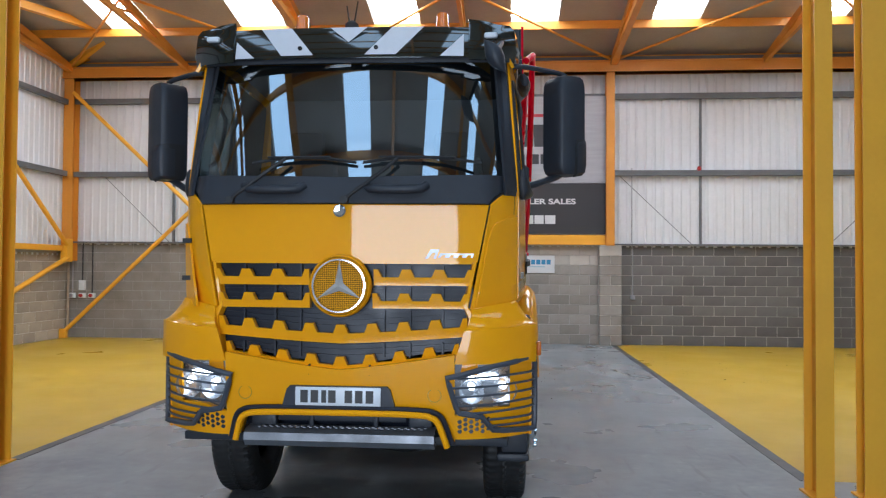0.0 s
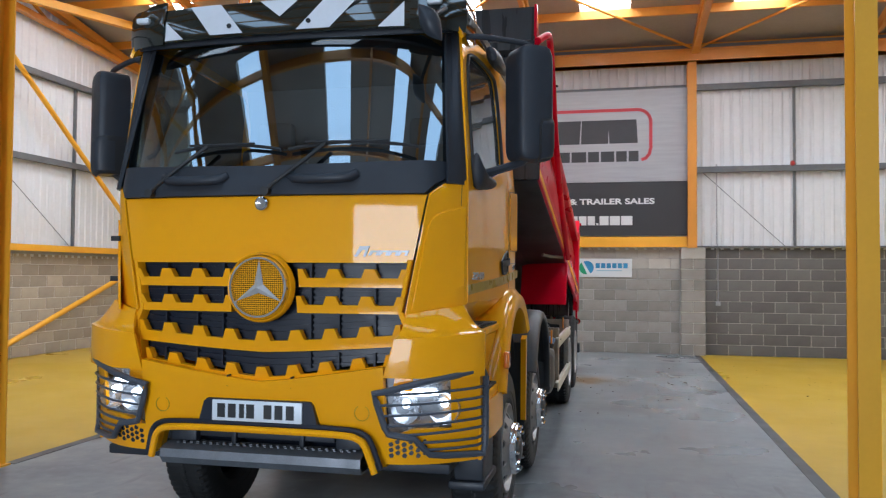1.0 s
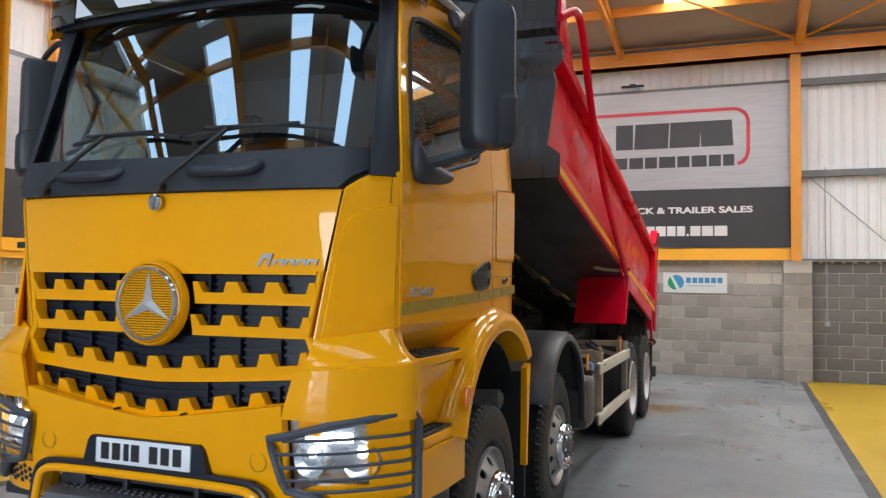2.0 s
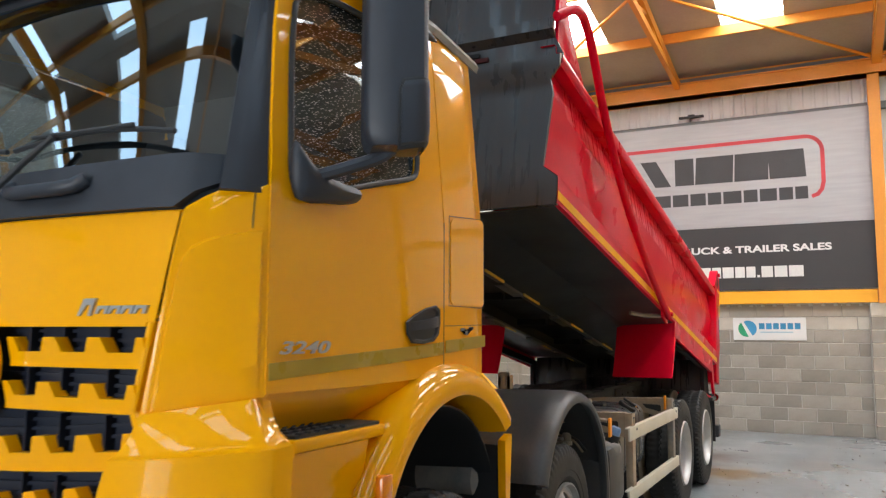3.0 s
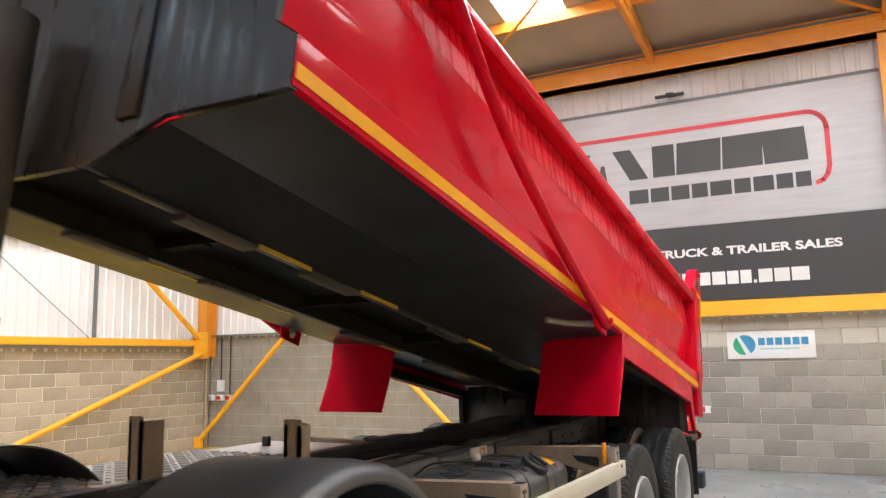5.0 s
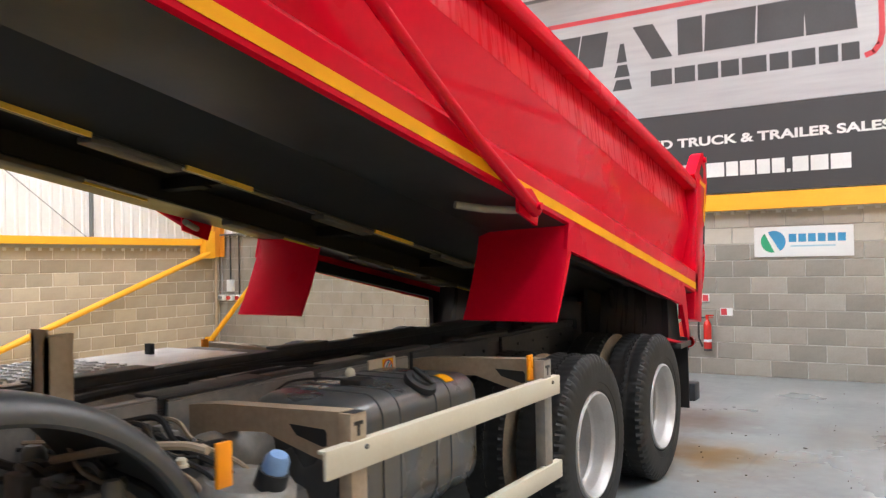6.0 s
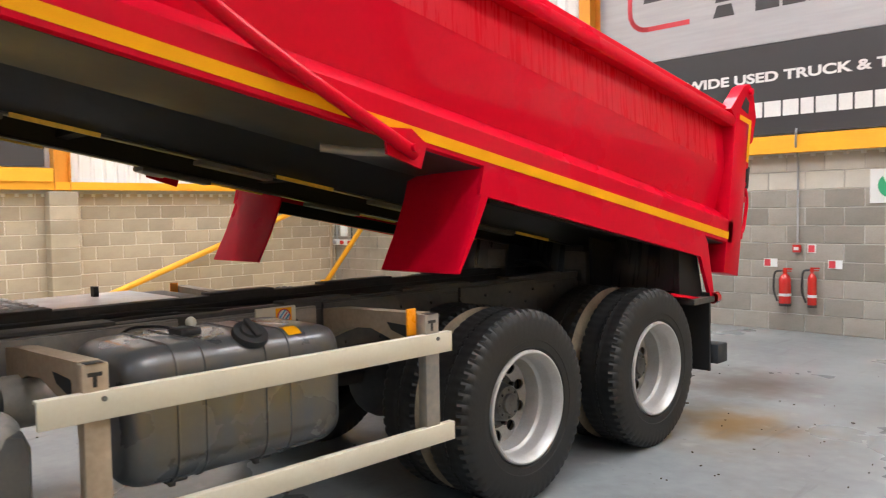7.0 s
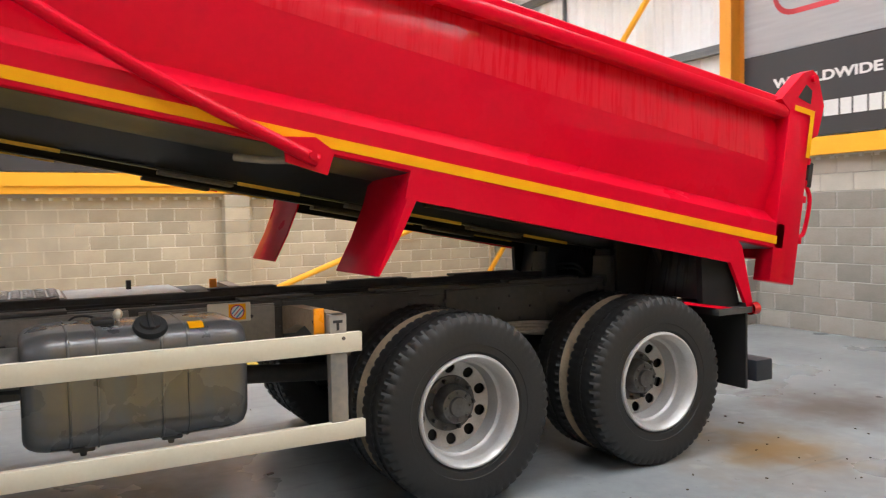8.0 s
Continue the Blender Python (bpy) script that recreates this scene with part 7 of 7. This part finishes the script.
# additive tank with the blue cap
bm = boxes((0.62, 1.25, 3.80, 4.20, 0.52, 0.97), bevel=0.08)
ad = part("additive_tank", bm, GUARD_PLASTIC, truck, "black additive tank with a blue cap")
ad.location.y = 0.06
bm = lathe(bmesh.new(), [(-0.04, 0.17), (0.0, 0.165), (0.02, 0.15), (0.028, 0.13), (0.022, 0.115), (0.03, 0.09), (0.035, 0.001)], 28, "z")
bmesh.ops.transform(bm, matrix=Matrix.Translation((1.09, 4.02, 0.965)) @ Matrix.Rotation(radians(8), 4, "Y"), verts=bm.verts[:])
part("filler_plate", bm, RAIL_GREY, ad, "dusty round filler collar")
m = Matrix.Translation((1.185, 4.03, 0.975)) @ Matrix.Rotation(radians(22), 4, "Y")
bm = lathe(bmesh.new(), [(0.0, 0.052), (0.06, 0.05), (0.06, 0.001)], 18, "z")
bmesh.ops.transform(bm, matrix=m, verts=bm.verts[:])
part("filler_neck", bm, CABLE, ad)
bm = lathe(bmesh.new(), [(0.06, 0.04), (0.06, 0.042), (0.10, 0.04), (0.115, 0.03), (0.115, 0.001)], 10, "z")
bmesh.ops.transform(bm, matrix=m, verts=bm.verts[:])
part("blue_cap", bm, BLUE_CAP, ad, "blue plastic cap")

# rear end of the chassis
part("underrun_bar", boxes((-1.255, 1.255, 9.10, 9.265, 0.445, 0.595), bevel=0.012), PLASTIC, truck, "black rear underrun bar")
for s in (1, -1):
    part("hinge_bracket", boxes((s * 0.4 - 0.1, s * 0.4 + 0.1, 8.45, 8.95, 0.95, 1.32), bevel=0.01), CHASSIS, truck, "black tipping hinge bracket")
    part("rear_mud_flap", boxes((min(s * 0.62, s * 1.22), max(s * 0.62, s * 1.22), 9.03, 9.05, 0.40, 1.0)), CABLE, truck, "black rear mud flap")
    bm = lathe(bmesh.new(), [(0, 0.045), (0.06, 0.045), (0.075, 0.03), (0.075, 0.001)], 16, "y")
    bmesh.ops.translate(bm, vec=(s * 1.225, 9.07, 0.955), verts=bm.verts[:])
    part("tail_lamp", bm, RED_LENS, truck, "round red tail lamp")
    part("lamp_bracket", boxes((min(s * 0.55, s * 1.2), max(s * 0.55, s * 1.24), 8.75, 9.075, 0.93, 0.97)), CHASSIS, truck)
    bm = bmesh.new()
    tube(bm, [(s * 0.66, 8.92, 0.96), (s * 0.66, 8.72, 1.42)], 0.025, 8)
    part("body_stay", bm, CABLE, truck, "grimy stay rod")
for o in (0.0, 0.035):
    bm = bmesh.new()
    tube(bm, bend([(-0.55, 8.55 + o, 1.06), (-0.45, 8.55 + o, 1.14 + o), (-0.27, 8.56, 1.185 + o), (-0.02, 8.56, 1.20 + o), (0.15, 8.5, 1.15)], 5), 0.012, 7)
    part("rear_hose", bm, CABLE, truck, "black looped hose over the frame end")
# the tipping ram
bm = bmesh.new()
tube(bm, [(0, 2.45, 0.85), (0, 2.60, 1.9)], 0.12, 20)
tube(bm, [(0, 2.60, 1.9), (0, 2.72, 3.0)], 0.09, 20)
part("tipping_ram", bm, CHASSIS, truck, "black hydraulic tipping ram behind the cab")

# -- the raised tipping body: u back from its front, w up from its lower edge --
TILT_BACK = 10.2
tub_pose = Matrix.Translation((0, 2.855, 2.555)) @ Matrix.Rotation(radians(-TILT_BACK), 4, "X") @ Matrix.Diagonal((0.962, 1, 1, 1))
LEN = 6.655


def section(s, u):
    fw = 0.67 - 0.015 * u
    return [(s * 1.10, 1.06), (s * 1.20, 1.06), (s * 1.212, 1.05), (s * 1.216, 0.998), (s * 1.255, 0.992), (s * 1.265, 0.98), (s * 1.265, 0.925), (s * 1.25, 0.905), (s * 1.155, 0.91), (s * 1.205, fw), (s * 1.15, 0.24), (s * 1.265, 0.158), (s * 1.272, 0.15), (s * 1.272, -0.02), (s * 1.25, -0.03), (s * 1.16, -0.025)]


bm = bmesh.new()
for s in (1, -1):
    loft(bm, [[(x, u, w) for x, w in section(s, u)] for u in span(-0.05, LEN, 14)])
    loft(bm, [[(s * x, u, w) for x, w in ((1.10, 1.03), (1.10, 0.3), (0.8, -0.02), (0.0, -0.02))] for u in (0.03, LEN)])
tub = part("tipper_body", bm, RED, truck, "red steel tipping body, raised at the front")
tub.matrix_basis = tub_pose
for s in (1, -1):
    # wet upper face of the side
    bm = bmesh.new()
    loft(bm, [[(s * 1.1575, u, 0.907), (s * 1.2065, u, 0.675 - 0.015 * u)] for u in span(0.25, LEN - 0.22, 20)])
    part("wet_side_strip", bm, RED_WET, tub, "rain-streaked upper side sheet")
    bm = boxes((min(s * 1.273, s * 1.2755), max(s * 1.273, s * 1.2755), -0.04, LEN - 0.07, 0.004, 0.060))
    part("reflective_tape", bm, TAPE, tub, "yellow reflective tape strip")
    # black underside: outer floor, sloping flank, and the recess between the runners
    bm = bmesh.new()
    loft(bm, [[(s * x, u, w) for x, w in ((1.25, -0.032), (1.20, -0.036), (0.73, -0.052), (0.372, -0.166), (0.35, -0.168))] for u in span(-0.03, LEN - 0.1, 8)])
    thicken(bm, 0.01)
    part("underside", bm, BLACK_PAINT, tub, "black painted underside", smooth=8)
    bm = bmesh.new()
    loft(bm, [[(s * x, u, w) for x, w in ((0.349, -0.167), (0.34, -0.055), (0.0, -0.05))] for u in (-0.03, LEN - 0.1)])
    thicken(bm, 0.006)
    # darker than the underside paint: the recess's shade is put into its colour
    part("floor_recess", bm, LINER, tub, "recess between the runners, coloured darker as if in shade")
    run = part("floor_runner", boxes((s * 0.345 - 0.028, s * 0.345 + 0.028, 0.05, LEN - 0.2, -0.178, -0.169), bevel=0.003), BLACK_PAINT, tub, "black floor runner")
    for u in (0.42, 1.24, 2.56, 3.7, 4.6):
        part("runner_pad", boxes((s * 0.34 - 0.045, s * 0.34 + 0.045, u, u + 0.42, -0.203, -0.179), bevel=0.004), CHASSIS, run, "worn runner pad")
        part("runner_edge", boxes((min(s * 0.374, s * 0.386), max(s * 0.374, s * 0.386), u + 0.44, u + 0.82, -0.187, -0.167)), TAPE_EDGE, run, "worn yellow runner edge")
    for u in (0.9, 2.1, 3.3, 4.5):
        part("floor_rib", boxes((min(s * 0.02, s * 0.335), max(s * 0.02, s * 0.335), u, u + 0.06, -0.12, -0.058)), LINER, run, "black cross rib")
    # rear corner post
    bm = boxes((min(s * 1.12, s * 1.272), max(s * 1.12, s * 1.272), LEN - 0.09, LEN + 0.165, -0.262, 1.02), bevel=0.008)
    post = part("rear_post", bm, RED, tub)
    bm = bmesh.new()
    prism(bm, [(LEN - 0.19, 1.02), (LEN + 0.165, 0.80), (LEN + 0.24, 0.85), (LEN + 0.27, 1.07), (LEN + 0.17, 1.27), (LEN + 0.10, 1.30), (LEN - 0.0, 1.25)], (s * 1.17, s * 1.27), "x")
    part("hinge_ear", bm, RED, tub)
    bm = bmesh.new()
    lathe(bm, [(s * 1.275, 0.026), (s * 1.30, 0.026), (s * 1.30, 0.001)], 14, "x")
    bmesh.ops.translate(bm, vec=(0, LEN + 0.11, 1.235), verts=bm.verts[:])
    part("hinge_pin", bm, RED, tub)
    bm = bmesh.new()
    prism(bm, [(LEN - 0.02, 1.07), (LEN + 0.12, 1.05), (LEN + 0.12, 1.15), (LEN + 0.05, 1.18)], (s * 1.271, s * 1.273), "x")
    part("ear_opening", bm, CABLE, tub, "dark triangular opening of the ear")
    bm = boxes((min(s * 1.286, s * 1.288), max(s * 1.286, s * 1.288), LEN - 0.06, LEN + 0.155, 0.965, 1.005), (min(s * 1.286, s * 1.288), max(s * 1.286, s * 1.288), LEN + 0.115, LEN + 0.155, 0.66, 0.965))
    part("corner_tape", bm, TAPE, tub, "yellow corner tape")
    # latch on the tailgate side
    bm = bmesh.new()
    tube(bm, bend([(s * 1.25, LEN + 0.18, 0.50), (s * 1.25, LEN + 0.27, 0.38), (s * 1.25, LEN + 0.24, 0.12), (s * 1.25, LEN + 0.17, 0.08)]), 0.016, 8)
    part("latch_lever", bm, RED, tub)
    bm = boxes((min(s * 1.23, s * 1.27), max(s * 1.23, s * 1.27), LEN + 0.19, LEN + 0.235, 0.46, 0.64), bevel=0.006)
    part("latch_grip", bm, CABLE, tub, "black latch grip")
    for w in (0.04, 0.34, 0.62):
        part("hinge_lug", boxes((min(s * 1.2, s * 1.27), max(s * 1.2, s * 1.27), LEN + 0.16, LEN + 0.2, w, w + 0.05), bevel=0.006), RED, tub)
    # mudguard skirt over the rear wheels
    bm = bmesh.new()
    prism(bm, [(3.69, 0.0), (6.17, 0.0), (6.25, -0.06), (6.45, -0.495), (6.40, -0.50), (6.16, -0.185), (3.75, -0.175), (3.68, -0.172)], (s * 1.24, s * 1.2712), "x")
    skirt = part("wheel_skirt", bm, RED, tub)
    bm = bmesh.new()
    prism(bm, [(3.8, -0.10), (6.2, -0.10), (6.39, -0.485), (6.02, -0.492), (5.95, -0.17), (3.85, -0.19)], (s * 1.15, s * 1.20), "x")
    part("skirt_liner", bm, LINER, skirt, "black inner liner")
    bm = bmesh.new()
    prism(bm, [(5.80, -0.512), (6.41, -0.502), (6.41, -0.482), (5.80, -0.492)], (s * 0.6, s * 1.25), "x")
    part("skirt_foot", bm, RED, skirt)
    bm = bmesh.new()
    # added plate: blocks the light from beyond, so the gap stays dark
    if s > 0:
        prism(bm, [(5.72, -0.115), (6.35, -0.115), (6.35, -0.54), (5.80, -0.52)], (s * 0.545, s * 0.575), "x")
        part("body_side_plate", bm, LINER, skirt, "added black plate that keeps the gap by the wheels dark")
    # front flap of the mudguard
    bm = bmesh.new()
    loft(bm, [[(s * x, u + o * (1 + 1.3 * w), w) for x, o in ((0.655, 0.02), (0.9, 0.0), (1.24, 0.0), (1.269, 0.02), (1.270, 0.09))] for u, w in ((3.69, 0.0), (3.675, -0.19), (3.635, -0.39), (3.575, -0.60))])
    thicken(bm, 0.012)
    part("skirt_flap", bm, RED, skirt, "red front flap, scuffed along its edge")
    # front gusset above the side, for the sheet arm
    bm = bmesh.new()
    prism(bm, [(-0.02, 1.0), (0.62, 1.02), (0.20, 1.34), (0.02, 1.62), (-0.04, 1.62)], (s * 1.19, s * 1.215), "x")
    part("front_gusset", bm, RED, tub)
# headboard
bm = bmesh.new()
def head_half(w):
    pts = [(-0.03, 1.268), (0.15, 1.268), (0.225, 1.165), (0.72, 1.21), (0.85, 1.18), (0.88, 1.262), (1.03, 1.262), (1.06, 1.20), (1.7, 1.20)]
    for (w0, x0), (w1, x1) in zip(pts, pts[1:]):
        if w <= w1:
            return x0 + (x1 - x0) * max(0.0, w - w0) / (w1 - w0)
    return 1.20


ring = [(-0.052, -0.03), (-0.052, 0.15), (-0.053, 0.225), (-0.054, 0.5), (-0.055, 0.72), (-0.055, 0.82), (-0.10, 0.88), (-0.10, 0.96), (-0.03, 1.0), (-0.03, 1.12), (-0.09, 1.16), (-0.09, 1.24), (-0.03, 1.28), (-0.03, 1.60), (0.02, 1.62)]
loft(bm, [[(q * head_half(w), u, w) for u, w in ring] for q in (-1.0, -0.5, 0.0, 0.5, 1.0)])
thicken(bm, 0.03)
head = part("headboard", bm, BLACK_WORN, tub, "black steel headboard with scuffs and painted sheen streaks")
for s in (1, -1):
    part("head_rib", boxes((min(s * 0.50, s * 0.60), max(s * 0.50, s * 0.60), -0.068, -0.03, -0.02, 0.85), bevel=0.006), BLACK_WORN, head)
    for k, (x, m) in ((0, (0.55, LINER)), (2, (0.62, DULL_RED))):
        part("slot_lamp", boxes((min(s * x, s * (x + 0.1)), max(s * x, s * (x + 0.1)), -0.045, -0.03, 1.06 if k < 2 else 1.02, 1.09 if k < 2 else 1.05)), m, head)
bm = bmesh.new()
prism(bm, [(-0.74, -0.03), (-0.38, -0.165), (0.38, -0.165), (0.74, -0.03)], (-0.055, -0.03))
part("head_lower_plate", bm, BLACK_WORN, head)
# black board under the rear end
part("rear_valance", boxes((-1.14, 1.14, 6.05, 6.08, -0.46, -0.05), bevel=0.004), BLACK_WORN, tub, "black board under the rear end")
# tailgate
bm = boxes((-1.12, 1.12, LEN - 0.04, LEN + 0.03, -0.10, 0.98), bevel=0.01)
gate = part("tailgate", bm, RED, tub, "red tailgate")
for x in (-0.7, 0.0, 0.7):
    part("gate_rib", boxes((x - 0.05, x + 0.05, LEN + 0.03, LEN + 0.09, -0.08, 0.96), bevel=0.008), RED, gate)
# ram bracket and support under the front
for s in (1, -1):
    part("pivot_leg", boxes((s * 0.39 - 0.09, s * 0.39 + 0.09, 5.75, 6.05, -0.45, -0.17), bevel=0.01), BLACK_PAINT, tub, "black pivot leg")
# sheet arms on both sides
for s in (1, -1):
    pts = [(10.60, 1.92), (9.80, 2.30), (9.02, 2.76), (8.42, 3.32), (8.11, 3.77), (7.93, 3.89), (7.75, 3.87), (7.59, 3.77)]
    inv = tub_pose.inverted()
    loc = [inv @ Vector((s * 1.265, y - 4.65, z)) for y, z in pts]
    loc[-1].x = s * 1.24
    bm = bmesh.new()
    tube(bm, bend(loc, 6, 0.4), 0.033, 10)
    arm = part("sheet_arm", bm, RED, tub, "red tubular sheet arm")
    a = inv @ Vector((0, 10.565 - 4.65, 1.945))
    bm = bmesh.new()
    prism(bm, [(a.y - 0.14, a.z + 0.07), (a.y + 0.02, a.z + 0.10), (a.y + 0.13, a.z + 0.05), (a.y + 0.11, a.z - 0.075), (a.y - 0.11, a.z - 0.05)], (s * 1.272, s * 1.29), "x")
    part("arm_bracket", bm, RED, arm)
    bm = bmesh.new()
    lathe(bm, [(s * 1.30, 0.02), (s * 1.365, 0.02), (s * 1.365, 0.001)], 12, "x")
    bmesh.ops.translate(bm, vec=(0, a.y, a.z), verts=bm.verts[:])
    part("arm_pin", bm, RED, arm)
    bm = bmesh.new()
    tube(bm, [(s * 1.02, a.y - 0.30, a.z - 0.045), (s * 1.12, a.y - 0.16, a.z - 0.04), (s * 1.247, a.y - 0.02, a.z - 0.02)], 0.02, 10)
    part("return_spring", bm, DUSTY, arm, "grey spring housing behind the arm")


# ---- blockwork, piece by piece ----
def block_mesh(name, length, mat):
    bm = bmesh.new()
    box(bm, -length / 2, length / 2, -0.011, 0.10, -0.1105, 0.1105)
    bmesh.ops.bevel(bm, geom=[e for e in bm.edges if all(v.co.y < 0 for v in e.verts)], offset=0.006, segments=1, affect="EDGES")
    return finish(name, bm, mat)


def block_wall(parent, along, at, a, b, courses, pick, step=0.231):
    """Courses of blocks on the wall face; pick(u, row) gives the material and whether the block is a piece of its own."""
    joined = {}
    meshes = {}
    for row in range(courses):
        u = a - (0.235 if row % 2 else 0)
        z = 0.1155 + row * step
        while u < b - 0.02:
            u0, u1 = max(u, a), min(u + 0.47, b)
            u += 0.47
            ln = round(u1 - u0 - 0.012, 3)
            if ln < 0.05:
                continue
            mat, own = pick((u0 + u1) / 2, row)
            c = (u0 + u1) / 2
            m = Matrix.Translation((c, at, z)) if along == "x" else Matrix.Translation((at, c, z)) @ Matrix.Rotation(radians(90), 4, "Z")
            m = m @ Matrix.Translation((0, rngb.uniform(-0.002, 0.002), 0))
            if own:
                key = (ln, mat.name)
                if key not in meshes:
                    meshes[key] = block_mesh("block", ln, mat)
                ob = new("block", meshes[key])
                ob.parent = parent
                ob.matrix_basis = m
            else:
                bm = joined.setdefault(mat.name, (bmesh.new(), mat))[0]
                box(bm, -ln / 2, ln / 2, -0.011, 0.10, -0.1105, 0.1105, m=m)
    for bm, mat in joined.values():
        ob = new("blockwork", finish("blockwork", bm, mat))
        ob.parent = parent
        tagged(ob, "grey concrete blockwork", kind="stuff")


rngb = random.Random(11)


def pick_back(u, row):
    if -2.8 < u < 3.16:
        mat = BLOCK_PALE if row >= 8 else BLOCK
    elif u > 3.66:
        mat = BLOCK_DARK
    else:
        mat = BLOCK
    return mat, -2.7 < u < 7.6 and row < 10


nw = structure("block_wall_north", boxes((XL, XR, YB - 0.008, YB + 0.011, 0, BACK_BLOCK)), MORTAR_GREY, "grey concrete block dado wall with pale joints")
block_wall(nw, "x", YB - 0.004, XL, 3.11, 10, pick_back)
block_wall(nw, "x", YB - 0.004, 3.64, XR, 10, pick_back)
ww = structure("block_wall_west", boxes((XL - 0.011, XL + 0.008, YF, YB - 0.012, 0, SIDE_BLOCK)), MORTAR, "grey concrete block dado wall with pale joints")
block_wall(ww, "y", XL + 0.004, 4.5, YB - 0.03, 9, lambda u, row: (BLOCK_LIT, 10.3 < u))
for nm, x0, x1, y0, y1, h in (("block_pier_1", 3.12, 3.63, YB - 0.22, YB - 0.02, 10), ("block_pier_2", -3.27, -2.77, YB - 0.22, YB - 0.02, 10), ("block_pier_3", XL + 0.02, XL + 0.26, 12.62, 13.07, 9)):
    pier = structure(nm, boxes((x0 + 0.012, x1 - 0.012, y0 + 0.012, y1, 0, h * 0.231)), MORTAR, "projecting concrete block pier")
    for row in range(h):
        mid = (x0 + x1) / 2
        cuts = [(x0, x1)] if (row % 2 or nm == "block_pier_3") else [(x0, mid), (mid, x1)]
        for a, b in cuts:
            bm = bmesh.new()
            box(bm, a + 0.005, b - 0.005, y0, y1 - 0.005, row * 0.231 + 0.006, (row + 1) * 0.231 - 0.006, bevel=0.004, seg=1)
            part("block", bm, (BLOCK_LIT if x0 < -5 else BLOCK) if row < 9 else BLOCK_PALE, pier, smooth=None)
